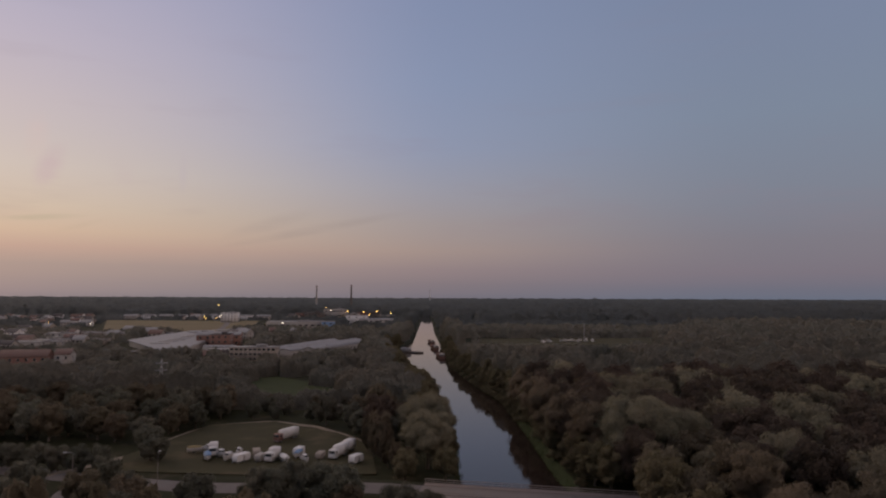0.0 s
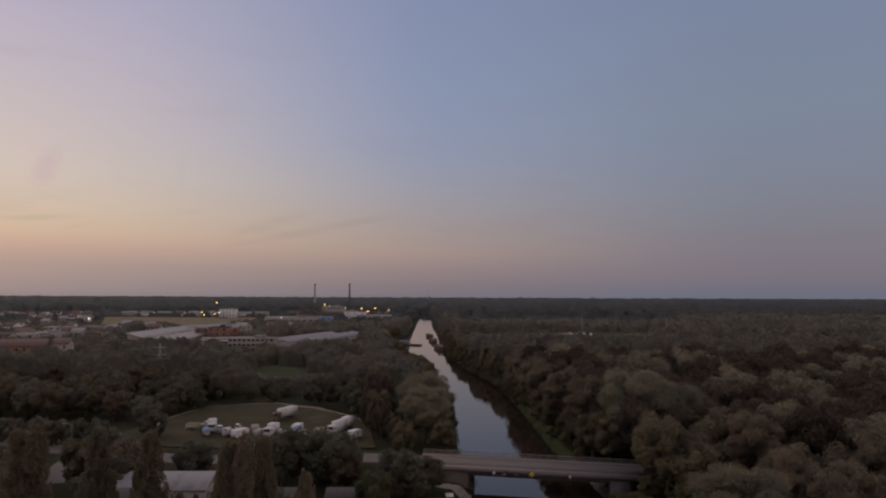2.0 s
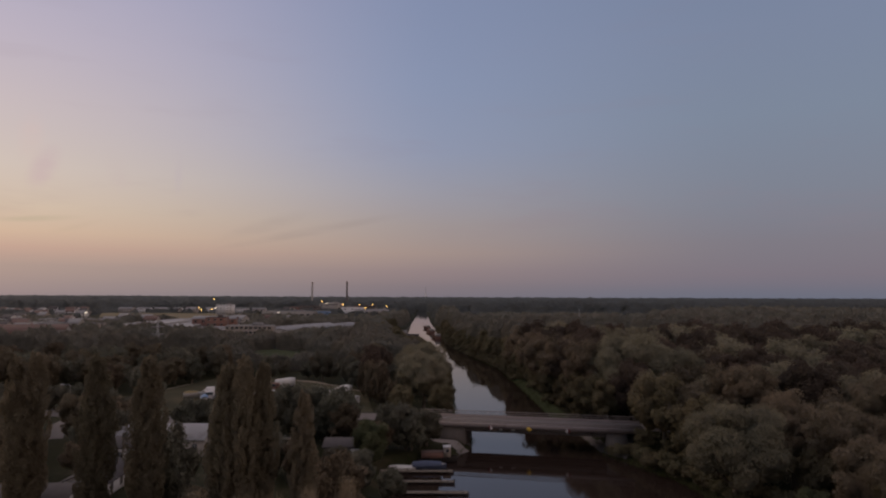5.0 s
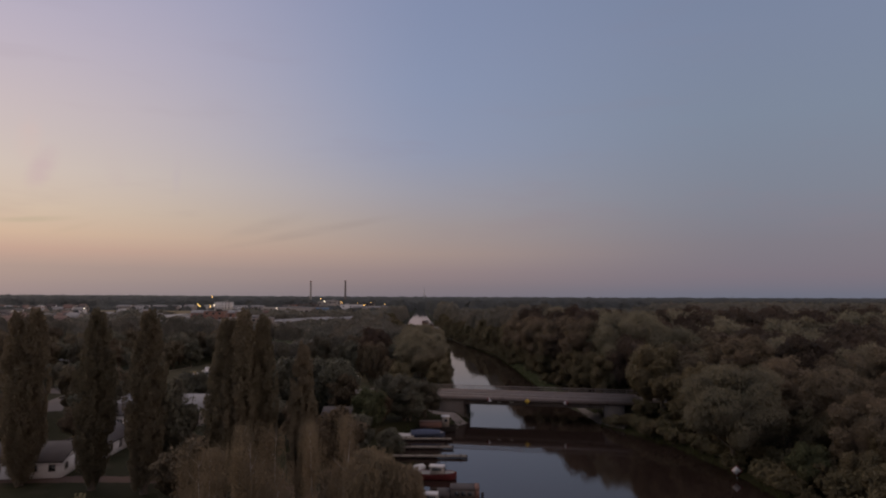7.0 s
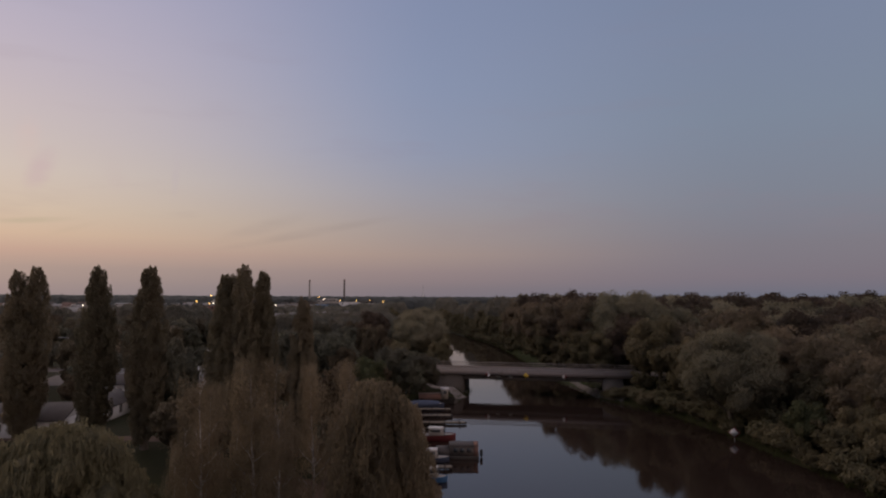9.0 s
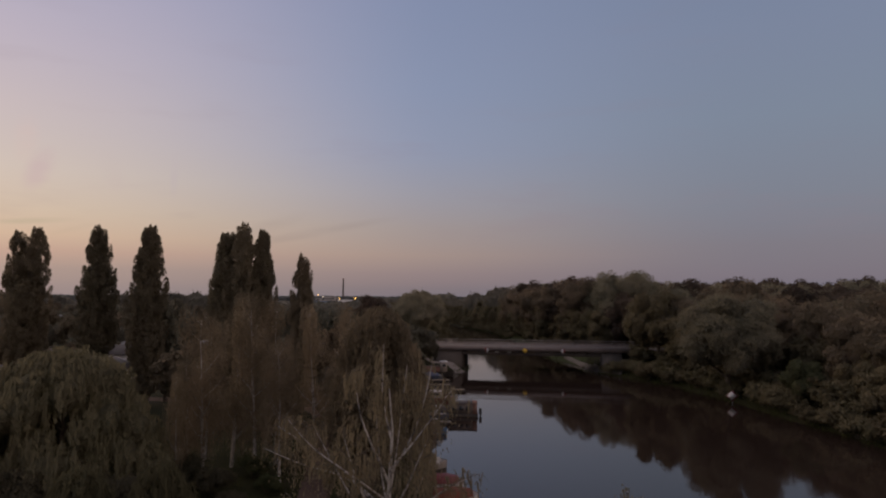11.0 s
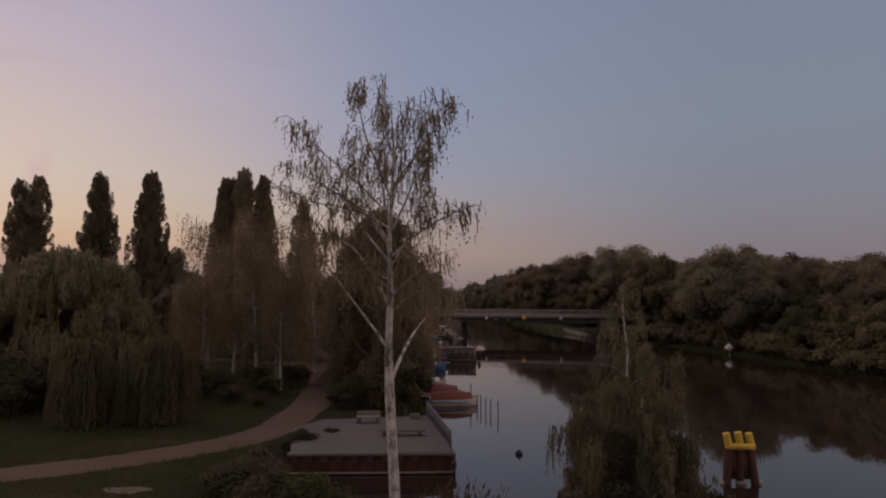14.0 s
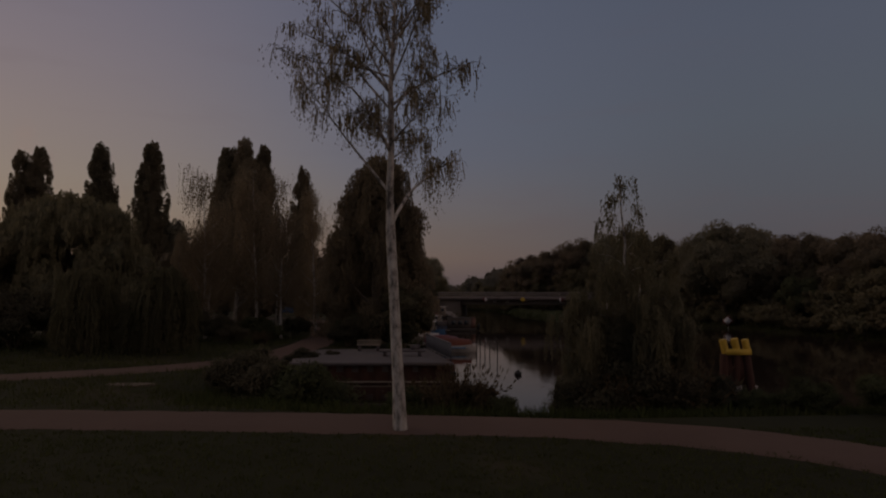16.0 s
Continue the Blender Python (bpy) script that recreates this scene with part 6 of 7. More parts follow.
def gable(L, W, H, rh, over=0.35, t=0.16):
    """A gable roof along x on walls H high."""
    a, b = W / 2 + over, L / 2 + over
    e = -over * rh / (W / 2)
    prof = [(-a, H + e), (-a, H + e + t), (0, H + rh + t), (a, H + e + t), (a, H + e), (0, H + rh)]
    g = Geo()
    k = len(prof)
    v = [(-b, y, z) for y, z in prof] + [(b, y, z) for y, z in prof]
    g.add(v, [(i, k + i, k + (i + 1) % k, (i + 1) % k)[::-1] for i in range(k)])
    g.add(v, [(0, 1, 2, 5), (5, 2, 3, 4), (k, k + 5, k + 2, k + 1), (k + 5, k + 4, k + 3, k + 2)])
    return g


def walls(L, W, H, rh=0.0):
    g = Geo().box((0, 0, H / 2 - 0.4), (L, W, H + 0.8))
    if rh:
        for sx in (-1, 1):
            x = sx * (L / 2)
            p = [(x, -W / 2, H), (x, W / 2, H), (x, 0, H + rh), (x - sx * 0.25, -W / 2, H), (x - sx * 0.25, W / 2, H), (x - sx * 0.25, 0, H + rh)]
            g.add(p, [(0, 1, 2), (5, 4, 3)] if sx > 0 else [(2, 1, 0), (3, 4, 5)])
    return g


def house(x, y, rz, L, W, H, rh, wall, roof, label, cols=3, rows=1, ends=0, name="house", group="", win=(0.9, 1.1), flat=False, chimney=False, door=False, cat="house", z=None):
    hs = thing(name, label, cat, (x, y, float(land(x, y)) if z is None else z), rz, group)
    w_ = piece("wall", walls(L, W, H, 0 if flat else rh), wall, hs)
    if flat:
        piece("roof", Geo().box((0, 0, H + 0.12), (L + 0.3, W + 0.3, 0.26)), roof, hs)
        if rh:
            piece("roof_plant", Geo().box((L * 0.15, 0, H + 0.25 + rh / 2), (L * 0.2, W * 0.4, rh)), roof, hs)
    else:
        r_ = piece("roof", gable(L, W, H, rh), roof, hs)
        if chimney:
            piece("chimney", Geo().box((L * 0.2, 0.1, H + rh + 0.3), (0.6, 0.6, 1.4)), BRICK_RED, r_)
    st = H / rows
    for r in range(rows):
        for c in range(cols):
            xx = -L / 2 + L * (c + 0.5) / cols
            if door and r == 0 and c == cols // 2:
                piece("door", Geo().box((xx, -W / 2 - 0.02, 1.0), (0.95, 0.08, 2.0)), DARK_WOOD, hs, "dark door")
            else:
                window(hs, xx, -W / 2 - 0.02, st * (r + 0.58), *win, "S")
        for c in range(ends):
            yy = -W / 2 + W * (c + 0.5) / ends
            window(hs, L / 2 + 0.02, yy, st * (r + 0.58), *win, "E")
    return hs


NEARBY = "low houses by the river"
house(-52.5, 85.0, 6, 12.5, 8.0, 2.0, 1.45, WHITE, ROOF_DARK, "low white house with dark felt roof behind the poplars", 6, 1, 3, group=NEARBY, win=(0.75, 0.8))
house(-48.6, 95.6, 94, 9.5, 6.2, 2.0, 1.3, WHITE, ROOF_DARK, "low white house with dark door and dark roof", 3, 1, 0, group=NEARBY, win=(0.8, 1.1))
house(-51.5, 109.5, 8, 6.5, 5.0, 3.0, 1.2, WHITE, ROOF_DARK, "white rendered house with grey pitched roof", 3, 1, 2, group=NEARBY)
house(-50.4, 118.6, 2, 19.6, 10.0, 2.9, 1.7, OFFWHITE, ROOF_GREY, "long white hall with pale grey sheet roof", 7, 1, 3, "hall", NEARBY, cat="hall")
house(-27.2, 114.0, 3, 5.2, 4.6, 2.2, 0.9, BLUE, ROOF_DARK, "blue timber hut with dark roof", 2, 1, 1, "hut", NEARBY, (0.8, 0.8), cat="hut")
house(-16.0, 114.6, 0, 7.0, 5.0, 2.2, 0.9, DARK_WOOD, ROOF_DARK, "dark boathouse with grey-brown roof and white door", 2, 1, 0, "boathouse", NEARBY, (0.7, 0.7), cat="hut")
solid("door_panel", Geo().box((0, 0, 0.95), (1.7, 0.1, 1.9)), WHITE, "white double door of the boathouse", "door", (-14.3, 111.95, float(land(-14.3, 111.9))))
house(-92, 128, 10, 9, 6, 2.6, 0.9, OFFWHITE, ROOF_GREY, "pale flat shed by the car park", 3, 1, 1, "shed", NEARBY, flat=True, cat="shed")

solid("bank_grass", strip([(30.6, 137), (28.6, 148), (27.8, 160), (27.1, 185), (26.6, 210), (25.2, 240)], 2.6, 0.16, 1.5, 0.2), BANK_GRASS, "fresh green grass strip along the far bank", "grass", kind="structure", smooth=True)
solid("track", strip([(-90, 80), (-60, 81.0), (-40, 81.4), (-26, 80.4), (-14, 76), (-10, 68), (-9.6, 58)], 2.6, 0.05, 0.8, 0.12), GRAVEL, "trodden earth track along the row of poplars", "track", kind="structure", smooth=True)
solid("stone_slope", strip([(5.3, 123.6), (4.2, 124.8), (2.4, 126.0), (0.2, 127.0), (-2.4, 127.9), (-4.8, 128.6)], 3.4, 0.16, 0.5, 0.25, 5), RUBBLE, "pale rubble slope at the foot of the bridge", "slope", kind="structure")
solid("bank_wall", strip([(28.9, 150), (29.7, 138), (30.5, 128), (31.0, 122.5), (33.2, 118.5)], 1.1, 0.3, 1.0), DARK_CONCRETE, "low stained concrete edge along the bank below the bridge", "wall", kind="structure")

# ---- vehicles on the storage meadow ----
lawn = Geo().prism([(-83, 172), (-76, 158), (-40, 155), (-16, 157), (-21, 187), (-33, 203), (-56, 220), (-75, 214)], 0.5, 1.14)
solid("lawn", lawn, LAWN, "open mown storage meadow of dry grass", "meadow", kind="structure")
solid("track", strip([(-92, 154), (-84, 168), (-80, 182), (-78, 205), (-72, 216), (-56, 221), (-40, 212), (-30, 200), (-22, 190)], 2.2, 0.2, 2.0, 0.15), SAND_TRACK,
      "worn sandy track round the meadow", "track", kind="structure", smooth=True)
solid("meadow", Geo().prism([(-100, 318), (-84, 268), (-48, 252), (-36, 262), (-48, 300), (-86, 340)][::1], 0.4, 1.12), BANK_GRASS, "small clearing of rough grass among trees", "meadow", kind="structure")


def wheels(parent, xs, w, r=0.32):
    for x in xs:
        for sy in (-1, 1):
            wh_ = piece("wheel", Geo().tube([(x, sy * w / 2 - 0.1, r), (x, sy * w / 2 + 0.1, r)], [r, r], 14), RUBBER, parent, "black tyre", True)
            piece("rim", Geo().tube([(x, sy * (w / 2 + 0.09), r), (x, sy * (w / 2 + 0.115), r)], [r * 0.55, r * 0.55], 10), GALV, wh_)


def caravan(x, y, rz, L=4.8, W=2.2, H=2.3, body=WHITE, label="white touring caravan parked on the meadow"):
    c = thing("caravan", label, "caravan", (x, y, 1.12), rz, "vehicles on the meadow", size=1.14 / UNIT)
    e = 0.28
    g = Geo()
    prof = [(-L / 2 + e, 0.35), (L / 2 - e * 0.4, 0.35), (L / 2, 0.8), (L / 2 - 0.1, H - e), (L / 2 - e * 1.5, H), (-L / 2 + e, H), (-L / 2, H - e), (-L / 2, 0.7)]
    k = len(prof)
    v = [(px, -W / 2, pz) for px, pz in prof] + [(px, W / 2, pz) for px, pz in prof]
    g.add(v, [(i, k + i, k + (i + 1) % k, (i + 1) % k) for i in range(k)])
    for o, way in ((0, 1), (k, -1)):
        m_ = np.mean(np.array(v[o:o + k]), axis=0)
        g.add([m_] + v[o:o + k], [((0, 1 + i, 1 + (i + 1) % k) if way > 0 else (0, 1 + (i + 1) % k, 1 + i)) for i in range(k)])
    piece("body", g, body, c)
    for sx in (-0.24, 0.2):
        piece("side_window", Geo().box((sx * L, -W / 2 - 0.01, H * 0.66), (L * 0.2, 0.04, 0.5)), GLASS, c)
    piece("end_window", Geo().box((-L / 2 - 0.01, 0, H * 0.66), (0.04, W * 0.6, 0.5)), GLASS, c)
    piece("drawbar", Geo().box((L / 2 + 0.5, 0, 0.42), (1.1, 0.1, 0.1)), GALV, c)
    piece("door", Geo().box((-0.02 * L, W / 2 + 0.01, 1.15), (0.6, 0.04, 1.6)), OFFWHITE, c)
    wheels(c, (0,), W - 0.1)
    return c


def lorry(x, y, rz, label, box=TARP, cab=BRICK_RED, L=11.0):
    t = thing("lorry", label, "lorry", (x, y, 1.12), rz, "vehicles on the meadow", size=1.14 / UNIT)
    piece("chassis", Geo().box((0, 0, 0.75), (L, 1.0, 0.25)), RUBBER, t, "dark chassis")
    piece("cargo_box", Geo().box((-1.3, 0, 2.35), (L - 2.6, 2.45, 2.7)), box, t, "pale canvas cargo box")
    cb = piece("cab", Geo().extrude_x([(-1.2, 0.6), (1.2, 0.6), (1.2, 2.9), (-1.2, 2.9)], L / 2 - 2.1, L / 2 - 0.1), cab, t, "reddish cab")
    piece("windscreen", Geo().box((L / 2 - 0.08, 0, 2.25), (0.06, 2.1, 0.8)), GLASS, cb)
    for sy in (-1, 1):
        piece("door_window", Geo().box((L / 2 - 0.9, sy * 1.21, 2.25), (0.8, 0.04, 0.65)), GLASS, cb)
    piece("bumper", Geo().box((L / 2 - 0.02, 0, 0.65), (0.2, 2.3, 0.3)), OFFWHITE, cb)
    wheels(t, (-L / 2 + 1.4, -L / 2 + 2.6, L / 2 - 1.1), 2.2, 0.5)
    return t


def trailer_boat(x, y, rz, L, cover, label, hull_mat=WHITE):
    b = thing("boat_on_trailer", label, "boat", (x, y, 1.12), rz, "vehicles on the meadow", size=1.14 / UNIT)
    g, st = hull(L, L * 0.36, 0.9, 0.5, 0.35)
    hl = piece("hull", g, hull_mat, b, "", True)
    hl.location.z = 0.75
    if cover:
        cv = piece("cover", arch(-L * 0.46, L * 0.4, L * 0.36, 0.85, 0.75), cover, b, "tarpaulin cover", True)
        cv.location.z = 0.75
    else:
        cb = piece("cabin", Geo().box((L * 0.05, 0, 2.1), (L * 0.4, L * 0.25, 0.9), 0, 0.8), WHITE, b)
        piece("cabin_window", Geo().box((L * 0.05, -L * 0.118, 2.12), (L * 0.3, 0.05, 0.35)), GLASS, cb)
        piece("windscreen", Geo().box((L * 0.235, 0, 2.1), (0.05, L * 0.2, 0.4)), GLASS, cb)
    piece("trailer_frame", Geo().box((0, 0, 0.45), (L * 0.95, 0.12, 0.12)).box((0, 0, 0.42), (0.12, L * 0.34, 0.12)), GALV, b)
    wheels(b, (-0.3,), L * 0.34, 0.3)
    return b


lorry(-45.7, 192.2, -115, "long lorry with reddish cab and pale box on the meadow", L=10.5)
lorry(-27.4, 172.5, -112, "white box lorry parked at the meadow's edge", WHITE, WHITE, 8.0)
caravan(-22.2, 167.0, -118, 4.6, 2.2, 2.4)
lorry(-26.0, 178.0, -112, "white van with box body behind the lorry", WHITE, WHITE, 6.5)
trailer_boat(-66.0, 176.2, 20, 4.6, TARP_YELLOW, "boat under a faded yellow tarpaulin on the meadow")
trailer_boat(-62.5, 176.8, -20, 5.5, None, "white cabin boat on a trailer on the meadow")
trailer_boat(-60.0, 169.0, -70, 6.5, TARP_BLUE, "boat under a blue and white tarpaulin on a trailer")
trailer_boat(-57.5, 171.5, -40, 5.0, None, "small white cabin boat on a trailer")
trailer_boat(-54.4, 168.6, -105, 5.5, None, "white motorboat with windscreen on a trailer")
caravan(-51.0, 167.5, -120, 5.2, 2.2, 2.4)
caravan(-48.6, 172.4, -70, 4.8, 2.2, 2.3, BEIGE, "beige caravan among the boats on the meadow")
trailer_boat(-53.4, 173.4, -80, 5.0, None, "white cabin boat on a trailer behind the caravans")
caravan(-38.2, 174.8, -100, 4.6, 2.2, 2.3)
lorry(-60.2, 173.6, -75, "white camper van beside the covered boats", WHITE, WHITE, 5.4)
caravan(-46.5, 168.4, -100, 4.2, 2.0, 2.1, OFFWHITE, "pale caravan among the boats on the meadow")
lorry(-43.4, 168.4, -104, "small white van with box body among the boats", WHITE, WHITE, 5.6)
trailer_boat(-40.0, 167.0, -60, 6.0, TARP, "long boat under a beige tarpaulin on a trailer")
trailer_boat(-37.8, 171.8, -95, 5.5, TARP_BLUE, "boat under a grey-blue tarpaulin on a trailer")
trailer_boat(-35.0, 166.8, -60, 5.0, None, "white cabin boat on a trailer beside the hedge")
caravan(-31.8, 171.0, -100, 4.0, 2.0, 2.0, BEIGE, "beige caravan beside the box lorry")


def car(x, y, rz, paint, label):
    c = thing("car", label, "car", (x, y, float(land(x, y)) + 0.08), rz, "parked cars", size=1 / UNIT)
    prof = [(-2.1, 0.3), (2.1, 0.3), (2.15, 0.6), (2.0, 0.82), (1.0, 0.95), (0.45, 1.42), (-1.2, 1.45), (-1.9, 0.98), (-2.15, 0.9)]
    k = len(prof)
    v = [(px, -0.86 if pz < 1.2 else -0.68, pz) for px, pz in prof] + [(px, 0.86 if pz < 1.2 else 0.68, pz) for px, pz in prof]
    g = Geo().add(v, [(i, k + i, k + (i + 1) % k, (i + 1) % k) for i in range(k)])
    for o, way in ((0, 1), (k, -1)):
        m_ = np.mean(np.array(v[o:o + k]), axis=0)
        g.add([m_] + v[o:o + k], [((0, 1 + i, 1 + (i + 1) % k) if way > 0 else (0, 1 + (i + 1) % k, 1 + i)) for i in range(k)])
    piece("body", g, paint, c, "", True)
    for sy in (-1, 1):
        piece("side_window", Geo().box((-0.35, sy * 0.76, 1.18), (1.7, 0.06, 0.36), 0, 0.85), GLASS, c)
    piece("windscreen", Geo().box((0.76, 0, 1.2), (0.1, 1.3, 0.4), 0, 0.9), GLASS, c)
    piece("rear_window", Geo().box((-1.56, 0, 1.22), (0.1, 1.25, 0.36), 0, 0.9), GLASS, c)
    wheels(c, (-1.3, 1.3), 1.6, 0.31)
    return c


for n, (x, y, rz, p) in enumerate([(-101, 143, 80, WHITE), (-97.5, 142.5, 80, TARP_BLUE), (-94, 142, 82, OFFWHITE), (-104, 137, 85, GALV), (-96, 134, 85, WHITE), (-52.5, 113.5, 10, TARP_BLUE)]):
    car(x, y, rz, p, "%s car parked by the low houses" % ("white", "dark blue", "cream", "silver", "white", "dark blue")[n])
solid("car_park", strip([(-112, 140), (-86, 138)], 13, 0.07, 2.0), ASPHALT, "asphalt car park with pale wear", "car park", kind="structure", smooth=True)
solid("side_road", strip([(-82, 154), (-80, 140), (-74, 127)], 4.0, 0.08, 2.0), ASPHALT, "narrow asphalt lane to the low houses", "road", kind="structure", smooth=True)


def lamp_post(x, y, h, light, rz=0, lit=True, group="street lamps"):
    l_ = thing("street_lamp", "lit street lamp on a slim steel post" if lit else "unlit street lamp on a slim steel post", "street lamp", (x, y, float(land(x, y))), rz, group)
    piece("post", Geo().tube([(0, 0, -0.3), (0, 0, h)], [0.09, 0.05], 8), RAILING, l_, smooth=True)
    piece("arm", Geo().tube([(0, 0, h), (0.4, 0, h + 0.2), (1.2, 0, h + 0.25)], [0.05, 0.04, 0.04], 6), GALV, l_, smooth=True)
    hd = piece("head", Geo().box((1.5, 0, h + 0.25), (0.7, 0.28, 0.14)), GALV, l_)
    if lit:
        s_ = max(0.16, math.hypot(x, y) * 0.0008)
        piece("lamp_glass", Geo().blob((1.5, 0, h + 0.12), (s_, s_, s_ * 0.8), np.random.default_rng(1), 0.0), light, hd, "glowing lamp glass", True)
    return l_


lamp_post(-79.4, 142.6, 8.0, SODIUM, 200, False)
lamp_post(-62, 144.5, 7.5, SODIUM, 100, False)


# ---- the town ----
TOWN = "buildings of the town"
house(-122, 424, 1, 29, 12, 8.6, 1.6, BEIGE, ROOF_GREY, "three-storey beige office block with rows of windows", 10, 3, 2, "office_block", TOWN, (1.9, 1.3), True, cat="office block")
house(-232, 366, 14, 24, 12, 7.5, 3.6, BRICK_RED, ROOF_RED, "brick villa with red tiled roof and pale gables", 6, 2, 2, "villa", TOWN, (1.2, 1.6), chimney=True)
house(-214, 372, 14, 8, 11, 8.5, 2.6, OFFWHITE, ROOF_RED, "pale gabled wing of the brick villa", 2, 2, 1, "villa", TOWN, (1.2, 1.6))
house(-191, 333, 20, 11, 8, 4.0, 1.0, OFFWHITE, TARP_BLUE, "low shed with a blue sheet roof", 3, 1, 1, "shed", TOWN, cat="shed")
depot = thing("warehouse", "very wide low warehouse with pale grey sheet roof", "warehouse", group=TOWN)
DEPOT = [(-187, 438), (-179, 457), (-226, 706), (-262, 679), (-258, 539)]
piece("wall", Geo().prism(DEPOT, 0.0, 5.2), OFFWHITE, depot, "pale rendered wall")
piece("roof", Geo().prism([(x * 1.004, y + (1.5 if y > 600 else -1.5)) for x, y in DEPOT], 5.2, 5.7), ROOF_GREY, depot, "grey sheet roof")
for k in range(9):
    piece("skylight", Geo().box((-216 - 2.2 * k, 500 + 20 * k, 5.9), (14, 2.4, 0.5), 0.2), OFFWHITE, depot, "pale ridge skylight")
house(-187, 548, 12, 34, 22, 9.0, 2.0, BRICK_RED, ROOF_GREY, "red brick works hall with pale roof", 6, 2, 3, "works_hall", TOWN, (1.8, 1.6), cat="works hall")
house(-176, 520, 10, 14, 26, 11.0, 1.5, BRICK_RED, ROOF_DARK, "tall red brick works building", 3, 3, 4, "works_hall", TOWN, (1.6, 1.4), True, cat="works hall")
house(-163, 478, 6, 22, 9, 4.2, 1.4, WHITE, ROOF_GREY, "low white building with grey roof and square windows", 7, 1, 2, "workshop", TOWN, (1.5, 1.2), cat="workshop")
house(-150, 445, 4, 40, 9, 4.5, 0.0, DARK_CONCRETE, ROOF_DARK, "low dark flat-roofed workshop", 8, 1, 2, "workshop", TOWN, (1.8, 1.0), True, cat="workshop")
for k, (dx, L, rh) in enumerate(((-15, 96, 1.8), (0, 118, 1.4), (15, 104, 2.0))):
    house(-92 + dx * 0.96, 500 - dx * 0.28, 74, L, 12.0, 4.2 + 0.4 * k, rh, OFFWHITE, ROOF_GREY, "long low hall with grey corrugated roof", 16, 1, 2, "long_hall", TOWN, (2.2, 1.0), cat="hall")
house(-119, 440, 12, 9, 12, 5.0, 1.0, WHITE, ROOF_GREY, "small white annex beside the office block", 2, 2, 2, "annex", TOWN, (1.3, 1.2), cat="annex")
house(-185, 815, 6, 66, 34, 9.5, 1.2, OFFWHITE, ROOF_GREY, "large pale factory hall with grey roof", 9, 1, 2, "factory_hall", TOWN, (4.0, 1.6), True, cat="factory hall")
house(-142, 800, 6, 15, 18, 10.0, 0.0, TARP_BLUE, ROOF_GREY, "blue-clad factory block with flat roof", 2, 2, 2, "factory_block", TOWN, (2.2, 1.4), True, cat="factory")
house(-330, 1010, 4, 24, 18, 15.0, 2.0, WHITE, ROOF_GREY, "white block of flats beyond the field", 5, 4, 2, "apartment_block", TOWN, (2.0, 1.5), True, cat="apartment block")
house(-95, 900, 8, 46, 20, 9.0, 1.5, OFFWHITE, ROOF_GREY, "pale riverside warehouse with grey roof", 7, 2, 2, "warehouse", TOWN, (2.6, 1.5), cat="warehouse")
house(-132, 985, 2, 32, 18, 12.0, 0, WHITE, ROOF_GREY, "white rendered silo building of the plant", 3, 2, 1, "factory_block", TOWN, (2.2, 1.6), True, cat="factory")
for n, (x, y, L, W, H) in enumerate([(-230, 1160, 30, 24, 11), (-195, 1190, 20, 20, 17), (-262, 1220, 34, 22, 9), (-165, 1150, 26, 22, 10), (-128, 1180, 22, 20, 13), (-210, 1260, 44, 26, 15), (-150, 1250, 30, 24, 10), (-100, 1130, 26, 20, 8)]):
    house(x, y, (n * 7) % 20 - 8, L, W, H, 2.0, (DARK_CONCRETE, OFFWHITE, BRICK_RED, BEIGE)[n % 4], ROOF_GREY if n % 2 else ROOF_DARK, "industrial plant building of the riverside works", 5, 2, 2, "plant_building", "buildings of the plant", (3.0, 2.0), True, cat="factory")
RT = np.random.default_rng(44)
for n in range(96):
    for _ in range(40):
        y = RT.uniform(395, 1150)
        x = -RT.uniform(0.42, 0.72) * y if n % 4 else -RT.uniform(0.1, 0.42) * y - 60
        if not (near_poly(x, y, [(-390, 690), (-250, 690), (-200, 780), (-230, 1070), (-560, 1070)]) or (-290 < x < -50 and 400 < y < 620) or (-250 < x < -70 and 760 < y < 1290)):
            break
    else:
        continue
    big = n % 5 == 0
    house(x, y, RT.uniform(-30, 40), RT.uniform(22, 40) if big else RT.uniform(9, 14), RT.uniform(12, 18) if big else RT.uniform(8, 11), RT.uniform(3.8, 6.5), 0.8 if big else RT.uniform(2.4, 4.0),
          (OFFWHITE, BEIGE, WHITE, OFFWHITE)[n % 4], ROOF_GREY if big else (ROOF_DARK, ROOF_GREY, ROOF_RED)[n % 3],
          "pale flat-roofed commercial building" if big else ("rendered town house with red tiled roof" if n % 3 == 2 else "rendered town house with dark pitched roof"),
          4 if big else 3, 2, 1, "commercial_building" if big else "town_house", TOWN, (1.6, 1.4), big, cat="building" if big else "house")
for n in range(9):
    x = -520 + 27 * n
    house(x, 1090 + 6 * (n % 3), 2, 22, 11, 6.5, 2.2, WHITE if n % 2 else OFFWHITE, ROOF_GREY, "pale row house beyond the dry field", 5, 2, 0, "row_house", TOWN, (1.6, 1.4))
field = Geo().prism([(-380, 730), (-262, 742), (-248, 850), (-300, 1060), (-545, 1060)], 0.3, 1.1)
solid("field", field, FIELD, "wide field of dry yellow grass at the edge of town", "field", kind="structure")
field = Geo().prism([(-240, 760), (-205, 800), (-214, 905), (-240, 1060), (-285, 1060), (-238, 850)], 0.3, 1.1)
solid("field", field, FIELD, "strip of dry yellow grass beyond the straight street", "field", kind="structure")
solid("avenue", strip([(-222, 640), (-250, 720), (-300, 900), (-360, 1100), (-420, 1400)], 9, 0.5, 8.0), ASPHALT, "straight grey street between the fields", "road", kind="structure", smooth=True)

